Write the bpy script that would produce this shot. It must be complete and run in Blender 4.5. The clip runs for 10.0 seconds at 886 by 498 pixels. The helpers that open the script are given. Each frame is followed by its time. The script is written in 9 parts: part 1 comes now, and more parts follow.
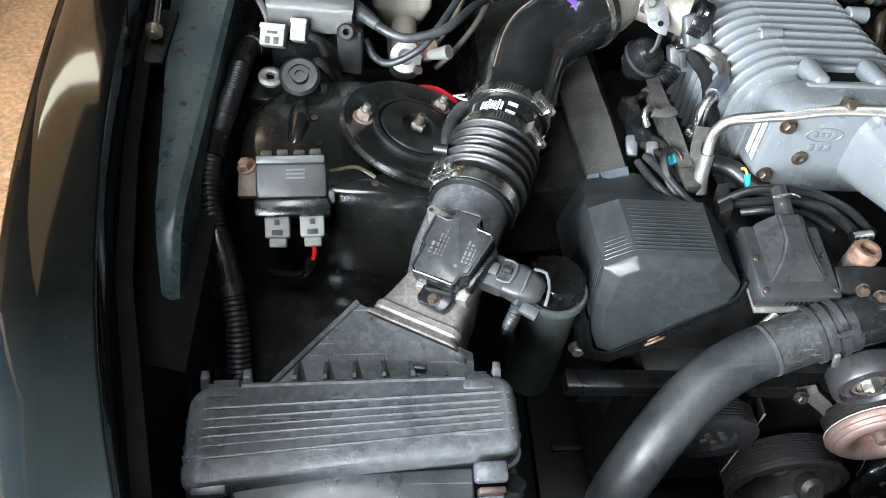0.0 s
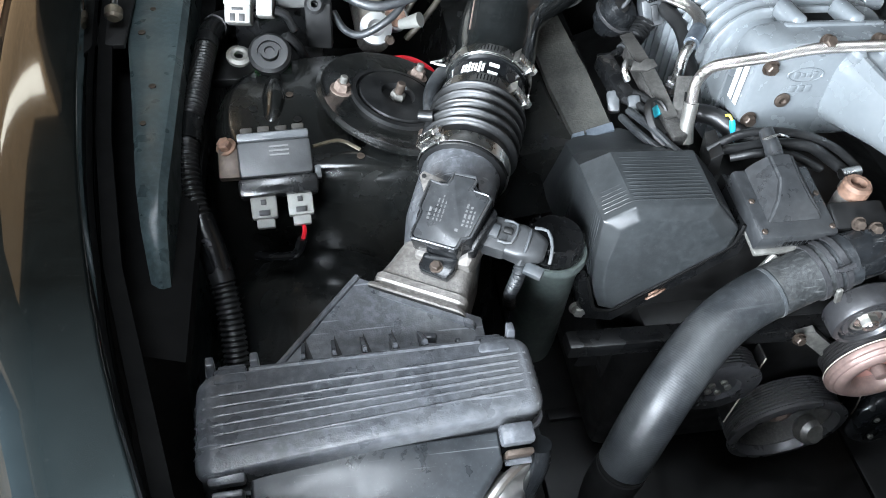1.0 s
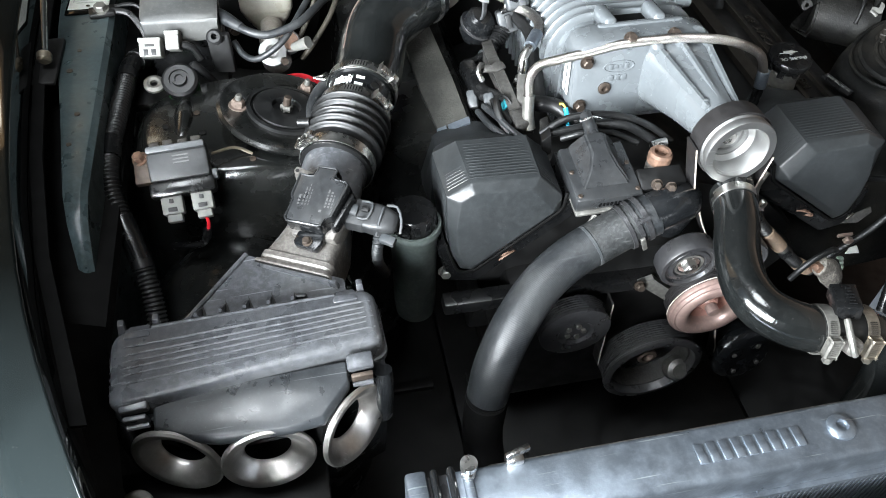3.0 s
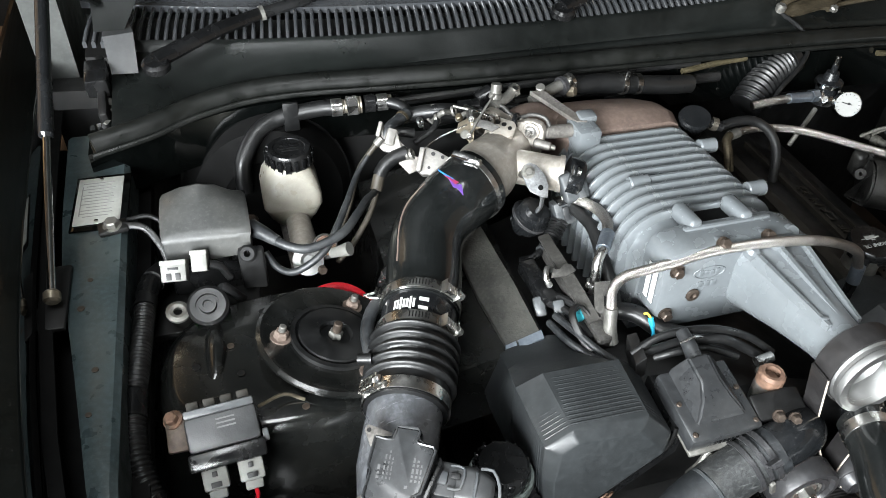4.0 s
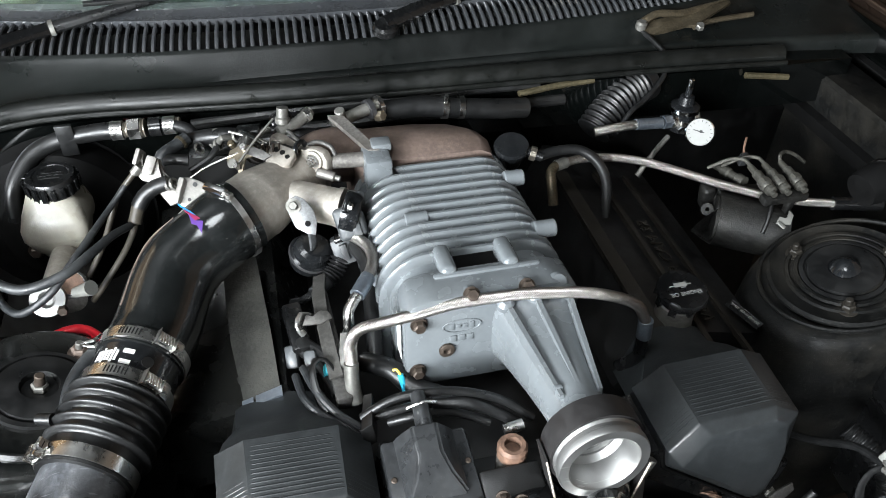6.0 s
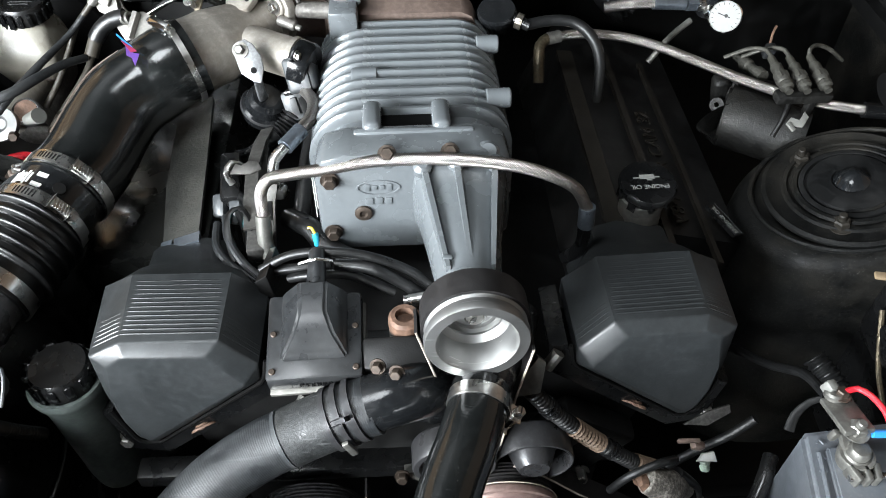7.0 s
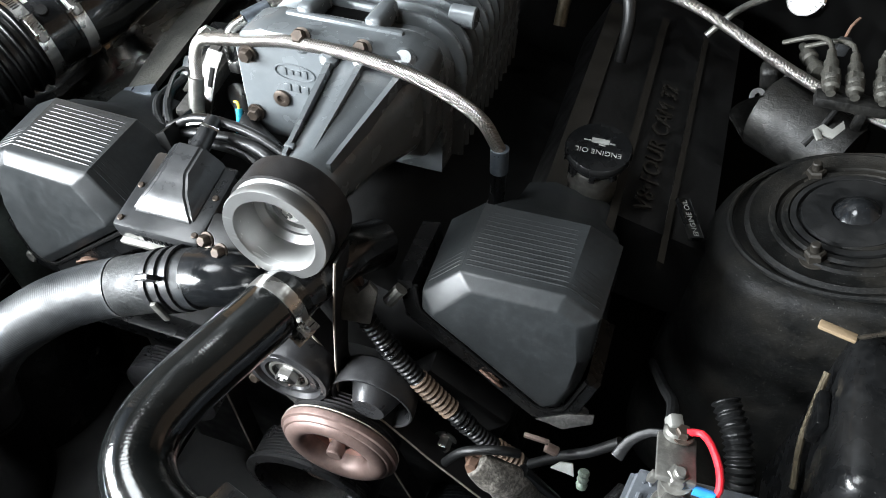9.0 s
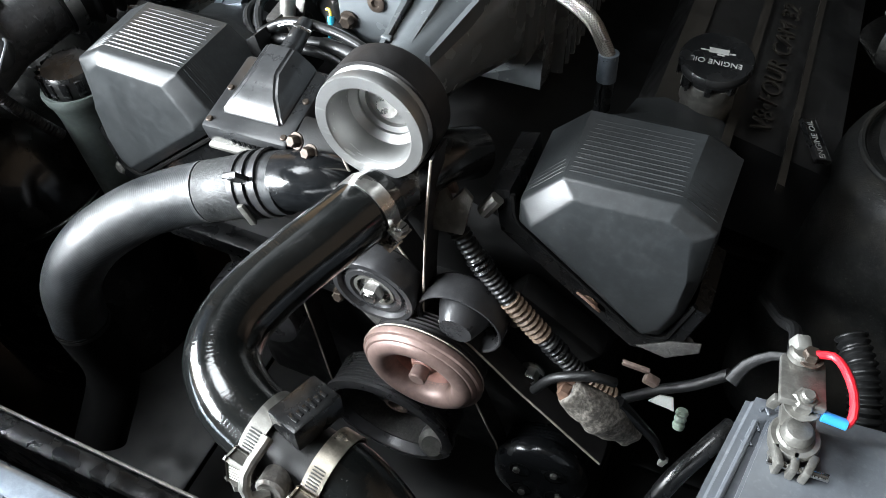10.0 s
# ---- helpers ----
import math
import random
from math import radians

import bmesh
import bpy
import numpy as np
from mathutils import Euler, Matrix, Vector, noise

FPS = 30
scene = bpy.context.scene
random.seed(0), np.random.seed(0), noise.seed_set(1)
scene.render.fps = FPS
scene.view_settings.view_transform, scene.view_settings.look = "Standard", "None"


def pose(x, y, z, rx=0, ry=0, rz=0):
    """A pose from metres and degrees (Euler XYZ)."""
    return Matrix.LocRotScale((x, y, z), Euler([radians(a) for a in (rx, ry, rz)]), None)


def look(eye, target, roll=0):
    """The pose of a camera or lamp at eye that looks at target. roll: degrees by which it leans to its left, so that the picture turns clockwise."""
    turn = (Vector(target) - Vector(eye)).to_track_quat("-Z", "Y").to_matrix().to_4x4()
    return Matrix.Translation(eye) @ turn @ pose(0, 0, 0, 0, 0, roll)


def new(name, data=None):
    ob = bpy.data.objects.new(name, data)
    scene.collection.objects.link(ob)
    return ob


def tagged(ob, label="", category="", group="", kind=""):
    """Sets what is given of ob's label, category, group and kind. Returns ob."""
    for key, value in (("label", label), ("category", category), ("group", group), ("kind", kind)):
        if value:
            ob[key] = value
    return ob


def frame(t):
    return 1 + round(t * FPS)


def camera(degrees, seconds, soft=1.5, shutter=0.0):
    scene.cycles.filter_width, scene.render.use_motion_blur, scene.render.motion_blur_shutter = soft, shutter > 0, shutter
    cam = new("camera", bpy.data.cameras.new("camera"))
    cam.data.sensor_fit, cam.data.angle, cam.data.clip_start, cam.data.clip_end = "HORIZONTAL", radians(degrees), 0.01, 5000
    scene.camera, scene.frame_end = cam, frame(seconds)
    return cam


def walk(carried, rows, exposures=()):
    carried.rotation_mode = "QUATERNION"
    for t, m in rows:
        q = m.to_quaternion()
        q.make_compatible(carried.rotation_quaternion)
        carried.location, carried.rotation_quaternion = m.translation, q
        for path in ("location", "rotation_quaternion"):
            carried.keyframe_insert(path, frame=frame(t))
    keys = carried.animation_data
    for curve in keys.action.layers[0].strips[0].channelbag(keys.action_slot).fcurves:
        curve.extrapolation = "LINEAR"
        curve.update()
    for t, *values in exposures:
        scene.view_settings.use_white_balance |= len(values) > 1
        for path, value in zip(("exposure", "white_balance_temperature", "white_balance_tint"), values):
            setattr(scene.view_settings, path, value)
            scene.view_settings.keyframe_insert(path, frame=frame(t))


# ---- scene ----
cam = camera(60.6, 10.0, soft=0.9)
PATH = [
    (0, (-0.504, -0.644, 1.343), (-0.326, 0.662, -0.162), 6.7),
    (0.5, (-0.542, -0.638, 1.319), (-0.258, 0.66, -0.176), 8.1),
    (1, (-0.541, -0.645, 1.309), (-0.249, 0.634, -0.2), 5.9),
    (1.5, (-0.468, -0.71, 1.323), (-0.16, 0.534, -0.213), 4.5),
    (2, (-0.42, -0.791, 1.386), (-0.129, 0.434, -0.168), 3.0),
    (2.2, (-0.414, -0.817, 1.404), (-0.128, 0.403, -0.155), 2.7),
    (3.3, (-0.438, -0.787, 1.42), (-0.144, 0.564, -0.025), 0.8),
    (3.5, (-0.459, -0.734, 1.422), (-0.125, 0.654, 0.021), 0.9),
    (4, (-0.52, -0.573, 1.436), (-0.069, 0.86, 0.116), 2.4),
    (4.5, (-0.533, -0.514, 1.441), (0.012, 0.928, 0.167), 4.3),
    (5, (-0.505, -0.503, 1.439), (0.105, 0.933, 0.188), 5.4),
    (5.5, (-0.363, -0.516, 1.432), (0.194, 0.933, 0.17), 4.1),
    (5.7, (-0.272, -0.535, 1.427), (0.203, 0.93, 0.152), 2.5),
    (6.8, (-0.079, -0.587, 1.353), (0.117, 0.786, -0.089), 1.9),
    (7, (-0.006, -0.58, 1.34), (0.085, 0.769, -0.134), 0.4),
    (7.5, (0.183, -0.561, 1.332), (0.098, 0.769, -0.16), 0.0),
    (8, (0.252, -0.514, 1.332), (0.036, 0.802, -0.158), 0.6),
    (8.5, (0.285, -0.502, 1.314), (-0.045, 0.785, -0.181), 0.4),
    (9, (0.284, -0.543, 1.263), (-0.152, 0.693, -0.248), -0.5),
    (9.5, (0.271, -0.562, 1.207), (-0.272, 0.597, -0.33), -3.4),
    (10, (0.269, -0.567, 1.2), (-0.321, 0.56, -0.344), -4.6),
]
walk(cam, [(t, look(eye, target, roll)) for t, eye, target, roll in PATH],
     exposures=[(0.0, 0.12, 6300, 10), (1.0, 0.22, 6050, 10), (1.5, 0.40, 5850, 10), (2.0, 0.45, 5950, 10), (2.8, 0.26, 6300, 10), (3.6, 0.0, 6600, 10), (5.5, -0.18, 6500, 10),
                (7.5, -0.15, 6450, 10), (8.6, 0.05, 6450, 10), (10.0, 0.22, 6400, 10)])

# ---- light: a dim garage, daylight from the open door at the front ----
scene.view_settings.exposure = 0.0
world = bpy.data.worlds.new("sky")
scene.world = world
world.use_nodes = True
wn = world.node_tree
sky = wn.nodes.new("ShaderNodeTexSky")
sky.sky_type, sky.sun_disc = "NISHITA", False
sky.sun_elevation, sky.sun_rotation = radians(38), radians(200)
wn.nodes["Background"].inputs[1].default_value = 0.05
wn.links.new(sky.outputs[0], wn.nodes["Background"].inputs[0])


def area_lamp(name, eye, target, w, h, watts, colour):
    data = bpy.data.lights.new(name, "AREA")
    data.shape, data.size, data.size_y, data.energy, data.color = "RECTANGLE", w, h, watts, colour
    lamp = new(name, data)
    lamp.matrix_world = look(eye, target)
    return lamp


area_lamp("window_daylight", (-1.62, -1.35, 1.50), (-0.30, -0.20, 0.78), 1.8, 0.70, 312.0, (0.91, 0.965, 1.0))
# added overhead fill for highlights on upward faces; no known source there
area_lamp("skylight_daylight", (-0.75, -0.62, 2.78), (-0.45, -0.25, 0.8), 0.8, 0.9, 40.0, (0.92, 0.97, 1.0))

# ---- materials ----
MATS = {}


def mat(name, colour, rough=0.5, metal=0.0, coat=0.0, var=0.35, scale=18.0, dust=0.0, dust_colour=(0.22, 0.20, 0.18),
        grain=700.0, bump=0.15, specks=0.0, scratch=0.0, spec=0.5, trans=0.0, rough_var=0.18, mottle=0.0, nose=None, rings=0.0, ring_bump=0.3):
    m = bpy.data.materials.new(name)
    m.use_nodes = True
    t, n, k = m.node_tree, m.node_tree.nodes, m.node_tree.links
    b = n["Principled BSDF"]
    co = n.new("ShaderNodeTexCoord").outputs["Object"]

    def noise_tex(s, detail=4.0):
        x = n.new("ShaderNodeTexNoise")
        x.inputs["Scale"].default_value, x.inputs["Detail"].default_value = s, detail
        k.new(co, x.inputs["Vector"])
        return x.outputs["Fac"]

    def ramp(fac, lo, hi, a=0.0, z=1.0):
        x = n.new("ShaderNodeMapRange")
        for i, v in enumerate((lo, hi, a, z), 1):
            x.inputs[i].default_value = v
        k.new(fac, x.inputs[0])
        return x.outputs[0]

    def mix(fac, a, c):
        x = n.new("ShaderNodeMix")
        x.data_type = "RGBA"
        for s, v in ((x.inputs["Factor"], fac), (x.inputs["A"], a), (x.inputs["B"], c)):
            if isinstance(v, (tuple, float)):
                s.default_value = v if isinstance(v, float) else (*v[:3], 1)
            else:
                k.new(v, s)
        return x.outputs["Result"]

    dark = tuple(c * (1 - var) for c in colour)
    light = tuple(min(1.0, c * (1 + var)) for c in colour)
    big, fine = noise_tex(scale, 5.0), noise_tex(grain, 2.0)
    col = mix(ramp(big, 0.3, 0.7), dark, light)
    col = mix(ramp(fine, 0.35, 0.75, 0.0, 0.35), col, light)
    mid = noise_tex(scale * 7.0 + 40.0, 9.0)
    col = mix(ramp(mid, 0.36, 0.56, 0.75 * var + mottle, 0.0), col, tuple(c * 0.35 for c in colour))
    col = mix(ramp(mid, 0.52, 0.70, 0.0, 0.75 * var + mottle), col, tuple(min(1.0, c * 1.9) for c in colour))
    if dust:
        d = noise_tex(scale * 0.6 + 3, 8.0)
        share = ramp(d, 0.46, 0.72, 0.0, dust)
        if nose:
            # road dust plus the pale daylight haze on it, painted in towards the nose
            xyz = n.new("ShaderNodeSeparateXYZ")
            k.new(co, xyz.inputs[0])
            more = n.new("ShaderNodeMath")
            more.operation = "MULTIPLY"
            k.new(ramp(d, 0.25, 0.60), more.inputs[0])
            k.new(ramp(xyz.outputs["Y"], nose[0], nose[1], 1.0, 0.0), more.inputs[1])
            both = n.new("ShaderNodeMath")
            both.operation = "MAXIMUM"
            k.new(share, both.inputs[0])
            k.new(more.outputs[0], both.inputs[1])
            share = both.outputs[0]
        col = mix(share, col, dust_colour)
        powder = noise_tex(260.0, 6.0)
        col = mix(ramp(powder, 0.56, 0.72, 0.0, dust * 0.35), col, tuple(min(1.0, c * 1.7) for c in dust_colour))
    if specks:
        s = noise_tex(620.0, 1.0)
        col = mix(ramp(s, 0.70, 0.78, 0.0, specks), col, (0.14, 0.137, 0.128))
    if scratch:
        w = n.new("ShaderNodeTexNoise")
        mp = n.new("ShaderNodeMapping")
        mp.inputs["Scale"].default_value, mp.inputs["Rotation"].default_value = (14, 420, 120), (0.3, 0.2, 0.5)
        k.new(co, mp.inputs["Vector"])
        k.new(mp.outputs[0], w.inputs["Vector"])
        w.inputs["Scale"].default_value = 1.0
        col = mix(ramp(w.outputs["Fac"], 0.66, 0.72, 0.0, scratch), col, tuple(min(1, c * 3 + 0.08) for c in colour))
    k.new(col, b.inputs["Base Color"])
    k.new(ramp(noise_tex(scale * 2.3, 5.0), 0.25, 0.75, max(0.02, rough - rough_var), min(1.0, rough + rough_var)), b.inputs["Roughness"])
    b.inputs["Metallic"].default_value = metal
    b.inputs["Specular IOR Level"].default_value = spec
    b.inputs["Coat Weight"].default_value = coat
    b.inputs["Coat Roughness"].default_value = 0.08
    b.inputs["Transmission Weight"].default_value = trans
    if bump:
        bp = n.new("ShaderNodeBump")
        bp.inputs["Strength"].default_value, bp.inputs["Distance"].default_value = bump, 0.0006
        k.new(fine, bp.inputs["Height"])
        k.new(bp.outputs[0], b.inputs["Normal"])
        dents = n.new("ShaderNodeBump")
        dents.inputs["Strength"].default_value, dents.inputs["Distance"].default_value = min(1.0, bump * 0.8), 0.0012
        k.new(mid, dents.inputs["Height"])
        k.new(dents.outputs[0], bp.inputs["Normal"])
        if rings:
            wv = n.new("ShaderNodeTexWave")
            wv.bands_direction = "Y"
            wv.inputs["Scale"].default_value, wv.inputs["Distortion"].default_value = 0.314 / rings, 0.6
            k.new(n.new("ShaderNodeTexCoord").outputs["UV"], wv.inputs["Vector"])
            cord = n.new("ShaderNodeBump")
            cord.inputs["Strength"].default_value, cord.inputs["Distance"].default_value = ring_bump, 0.0006
            k.new(wv.outputs["Fac"], cord.inputs["Height"])
            k.new(cord.outputs[0], dents.inputs["Normal"])
    MATS[name] = m
    return m


# nose: bluish dust colour that also carries the window light's haze up front
BLACK_PAINT = mat("black_car_paint", (0.0009, 0.0011, 0.0010), 0.035, coat=0.5, dust_colour=(0.022, 0.029, 0.030), dust=0.04, specks=0.10, grain=500, bump=0, rough_var=0.01, scale=3.5, nose=(-0.66, -0.30))
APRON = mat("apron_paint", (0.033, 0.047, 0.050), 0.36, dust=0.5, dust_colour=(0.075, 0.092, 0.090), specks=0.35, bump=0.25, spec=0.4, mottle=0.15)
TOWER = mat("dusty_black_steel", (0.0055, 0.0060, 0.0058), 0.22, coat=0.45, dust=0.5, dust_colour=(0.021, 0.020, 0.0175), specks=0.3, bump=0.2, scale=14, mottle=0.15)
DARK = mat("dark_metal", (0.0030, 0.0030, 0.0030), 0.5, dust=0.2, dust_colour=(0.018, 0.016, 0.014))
BOX_PLASTIC = mat("airbox_plastic", (0.058, 0.061, 0.067), 0.33, dust=0.5, dust_colour=(0.105, 0.105, 0.102), specks=0.12, scratch=0.4, scale=14, var=0.4, bump=0.3, mottle=0.12)
COVER = mat("cam_cover_plastic", (0.0185, 0.0205, 0.0215), 0.38, dust=0.40, dust_colour=(0.030, 0.031, 0.031), grain=1300, bump=0.16, scale=16, specks=0.12, var=0.3, rough_var=0.08)
BLACK_PLASTIC = mat("black_plastic", (0.0048, 0.005, 0.0053), 0.27, dust=0.4, dust_colour=(0.017, 0.0163, 0.0155), specks=0.2)
COIL_PLASTIC = mat("coil_plastic", (0.0075, 0.0082, 0.009), 0.20, dust=0.2, dust_colour=(0.030, 0.028, 0.026), specks=0.2, bump=0.05)
GREY_PLASTIC = mat("grey_plastic", (0.10, 0.105, 0.105), 0.5, dust=0.3, dust_colour=(0.16, 0.15, 0.13), var=0.2)
BELL = mat("brushed_bellmouth", (0.58, 0.56, 0.53), 0.42, metal=1.0, var=0.12, scratch=0.3, bump=0.1, dust=0.3, dust_colour=(0.2, 0.18, 0.15))
GREY_DARK = mat("dark_grey_plastic", (0.019, 0.020, 0.021), 0.50, dust=0.3, dust_colour=(0.042, 0.040, 0.037))
CAN_GREY = mat("dull_can", (0.062, 0.074, 0.069), 0.46, metal=0.1, var=0.3, dust=0.5, dust_colour=(0.030, 0.034, 0.031), scale=26)
RELAY = mat("relay_plastic", (0.038, 0.042, 0.045), 0.45, dust=0.35, dust_colour=(0.12, 0.11, 0.10), var=0.25)
PALE = mat("pale_plastic", (0.16, 0.16, 0.147), 0.5, var=0.12, dust=0.3, dust_colour=(0.18, 0.17, 0.15))
MILKY = mat("milky_plastic", (0.31, 0.292, 0.248), 0.34, var=0.12, dust=0.25, dust_colour=(0.40, 0.37, 0.28))
HOSE = mat("hose_rubber", (0.014, 0.0155, 0.017), 0.46, var=0.4, scale=26, dust=0.65, dust_colour=(0.046, 0.048, 0.048), grain=1400, bump=0.2, scratch=0.15, mottle=0.1)
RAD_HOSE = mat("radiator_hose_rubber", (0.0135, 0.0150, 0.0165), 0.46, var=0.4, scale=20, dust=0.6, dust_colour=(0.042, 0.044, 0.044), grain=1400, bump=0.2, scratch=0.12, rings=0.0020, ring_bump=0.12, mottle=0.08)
RUBBER = mat("rubber", (0.0058, 0.0060, 0.0062), 0.40, spec=0.45, dust=0.45, dust_colour=(0.018, 0.0175, 0.0165), specks=0.15)
SILICONE = mat("silicone_hose", (0.0055, 0.0062, 0.0062), 0.15, coat=0.4, dust=0.3, dust_colour=(0.020, 0.020, 0.019), specks=0.25, grain=500, bump=0.15, rough_var=0.08, rings=0.0026, ring_bump=0.035)
SC_GREY = mat("supercharger_paint", (0.142, 0.155, 0.163), 0.25, metal=0.2, var=0.06, dust=0.18, dust_colour=(0.11, 0.11, 0.10), grain=900, bump=0.14, rough_var=0.08)
ALU = mat("aluminium", (0.30, 0.30, 0.295), 0.50, metal=1.0, var=0.04, rough_var=0.05, scratch=0.2, bump=0.08)
RAD_ALU = mat("radiator_aluminium", (0.27, 0.31, 0.36), 0.36, metal=0.9, var=0.16, scale=26, rough_var=0.10, scratch=0.35, bump=0.1, dust=0.2, dust_colour=(0.3, 0.32, 0.34))
CAST = mat("cast_aluminium", (0.165, 0.155, 0.143), 0.48, metal=0.45, var=0.35, scale=30, dust=0.75, dust_colour=(0.075, 0.066, 0.056), grain=600, bump=0.45, mottle=0.1)
BROWN_CAST = mat("brown_cast", (0.150, 0.110, 0.092), 0.5, metal=0.25, var=0.3, dust=0.4, dust_colour=(0.16, 0.125, 0.10), bump=0.5)
STEEL = mat("steel", (0.55, 0.54, 0.52), 0.30, metal=1.0, var=0.2, bump=0.1)
CHROME = mat("chrome", (0.75, 0.75, 0.74), 0.12, metal=1.0, var=0.06, bump=0.0, rough_var=0.06)
ZINC = mat("yellow_zinc", (0.26, 0.225, 0.17), 0.40, metal=0.85, var=0.3)
OLD_BOLT = mat("old_bolt", (0.070, 0.054, 0.043), 0.5, metal=0.6, var=0.5, grain=300, bump=0.3)
DIM_BRONZE = mat("dim_bronze", (0.017, 0.0145, 0.011), 0.6, metal=0.3, var=0.4)
DIRTY_ALU = mat("dirty_aluminium", (0.050, 0.048, 0.045), 0.52, metal=0.4, var=0.6, scale=40, dust=0.4, dust_colour=(0.03, 0.028, 0.025), bump=0.5)
RUST = mat("rust", (0.13, 0.075, 0.05), 0.7, metal=0.2, var=0.5, grain=300, bump=0.4)
PULLEY_RED = mat("worn_pulley", (0.215, 0.148, 0.130), 0.42, metal=0.35, var=0.22, dust=0.2, dust_colour=(0.18, 0.15, 0.13))
PULLEY_DARK = mat("dark_pulley", (0.035, 0.035, 0.037), 0.34, metal=0.3, var=0.25, dust=0.3, dust_colour=(0.06, 0.056, 0.05))
BELT = mat("belt_rubber", (0.013, 0.012, 0.012), 0.5, var=0.3)
RED = mat("red_rubber", (0.50, 0.012, 0.022), 0.34, var=0.15)
CYAN = mat("cyan_plastic", (0.03, 0.42, 0.62), 0.4, var=0.15)
BLUE = mat("blue_plastic", (0.03, 0.24, 0.62), 0.4, var=0.15)
YELLOW = mat("yellow_plastic", (0.62, 0.48, 0.05), 0.45, var=0.15)
GREEN = mat("green_label", (0.035, 0.24, 0.045), 0.3, var=0.3)
WHITE = mat("white_print", (0.60, 0.60, 0.58), 0.5, var=0.08, bump=0)
DIM_PRINT = mat("dim_print", (0.075, 0.075, 0.075), 0.5, var=0.2, bump=0)
PURPLE = mat("purple_print", (0.13, 0.06, 0.30), 0.4, var=0.15, bump=0)
PINK = mat("red_print", (0.26, 0.025, 0.07), 0.4, var=0.15, bump=0)
PLATE = mat("data_plate_metal", (0.52, 0.53, 0.50), 0.4, metal=0.3, var=0.12, dust=0.2, dust_colour=(0.4, 0.38, 0.33))
BATTERY = mat("battery_case", (0.085, 0.094, 0.106), 0.42, var=0.15, dust=0.3, dust_colour=(0.18, 0.18, 0.18))
LEAD = mat("terminal_metal", (0.205, 0.20, 0.183), 0.5, metal=0.75, var=0.3, bump=0.3)
GOLD = mat("brassy_steel", (0.30, 0.27, 0.225), 0.36, metal=0.9, var=0.35)
CREAM = mat("dial_face", (0.24, 0.24, 0.23), 0.5, var=0.04, bump=0)
CARPET = mat("cabin_trim", (0.03, 0.032, 0.03), 0.7)
CONCRETE = mat("concrete", (0.030, 0.028, 0.025), 0.85, var=0.2, scale=3, dust=0.3, dust_colour=(0.04, 0.038, 0.034))
WALL = mat("garage_wall", (0.040, 0.032, 0.024), 0.9, var=0.15, scale=2)
CLAY = mat("clay_render", (0.11, 0.075, 0.048), 0.85, var=0.2, scale=4, dust=0.3, dust_colour=(0.07, 0.05, 0.034))
WOOD = mat("pale_timber", (0.26, 0.150, 0.075), 0.7, var=0.35, scale=6, grain=120, bump=0.5, mottle=0.15, scratch=0.3)


def glass_mat(name, tint):
    m = bpy.data.materials.new(name)
    m.use_nodes = True
    b = m.node_tree.nodes["Principled BSDF"]
    b.inputs["Base Color"].default_value, b.inputs["Roughness"].default_value = (*tint, 1), 0.03
    b.inputs["Transmission Weight"].default_value, b.inputs["IOR"].default_value = 1.0, 1.45
    return m


GLASS = glass_mat("windscreen_glass", (0.72, 0.84, 0.78))


# self-lit backdrop colours, added so the left fender has something to reflect
BROWN_GLOW = mat("brown_glow", (0.20, 0.13, 0.07), 0.9, var=0.5, scale=2, dust=0.4, dust_colour=(0.10, 0.075, 0.05), mottle=0.3)
BROWN_GLOW.node_tree.nodes["Principled BSDF"].inputs["Emission Color"].default_value = (0.80, 0.52, 0.26, 1)
BROWN_GLOW.node_tree.nodes["Principled BSDF"].inputs["Emission Strength"].default_value = 0.85
CREAM_GLOW = mat("cream_glow", (0.60, 0.54, 0.42), 0.8, var=0.12, scale=3)
CREAM_GLOW.node_tree.nodes["Principled BSDF"].inputs["Emission Color"].default_value = (1.0, 0.92, 0.74, 1)
CREAM_GLOW.node_tree.nodes["Principled BSDF"].inputs["Emission Strength"].default_value = 6.0


def film_of_dust(m, colour, share):
    """A thin uneven film of dust over clear glass."""
    n, k = m.node_tree.nodes, m.node_tree.links
    out, b = n["Material Output"], n["Principled BSDF"]
    d = n.new("ShaderNodeBsdfDiffuse")
    d.inputs["Color"].default_value = (*colour, 1)
    tex = n.new("ShaderNodeTexNoise")
    tex.inputs["Scale"].default_value, tex.inputs["Detail"].default_value = 26.0, 9.0
    k.new(n.new("ShaderNodeTexCoord").outputs["Object"], tex.inputs["Vector"])
    rg = n.new("ShaderNodeMapRange")
    for i, v in enumerate((0.35, 0.8, share * 0.5, share * 2.2), 1):
        rg.inputs[i].default_value = v
    k.new(tex.outputs["Fac"], rg.inputs[0])
    drops = n.new("ShaderNodeTexVoronoi")
    drops.inputs["Scale"].default_value = 55.0
    k.new(n.new("ShaderNodeTexCoord").outputs["Object"], drops.inputs["Vector"])
    spots = n.new("ShaderNodeMapRange")
    for i, v in enumerate((0.06, 0.16, 0.55, 0.0), 1):
        spots.inputs[i].default_value = v
    k.new(drops.outputs["Distance"], spots.inputs[0])
    add = n.new("ShaderNodeMath")
    add.operation = "MAXIMUM"
    k.new(rg.outputs[0], add.inputs[0])
    k.new(spots.outputs[0], add.inputs[1])
    mx = n.new("ShaderNodeMixShader")
    k.new(add.outputs[0], mx.inputs[0])
    k.new(b.outputs[0], mx.inputs[1])
    k.new(d.outputs[0], mx.inputs[2])
    k.new(mx.outputs[0], out.inputs["Surface"])


film_of_dust(GLASS, (0.18, 0.245, 0.195), 0.055)


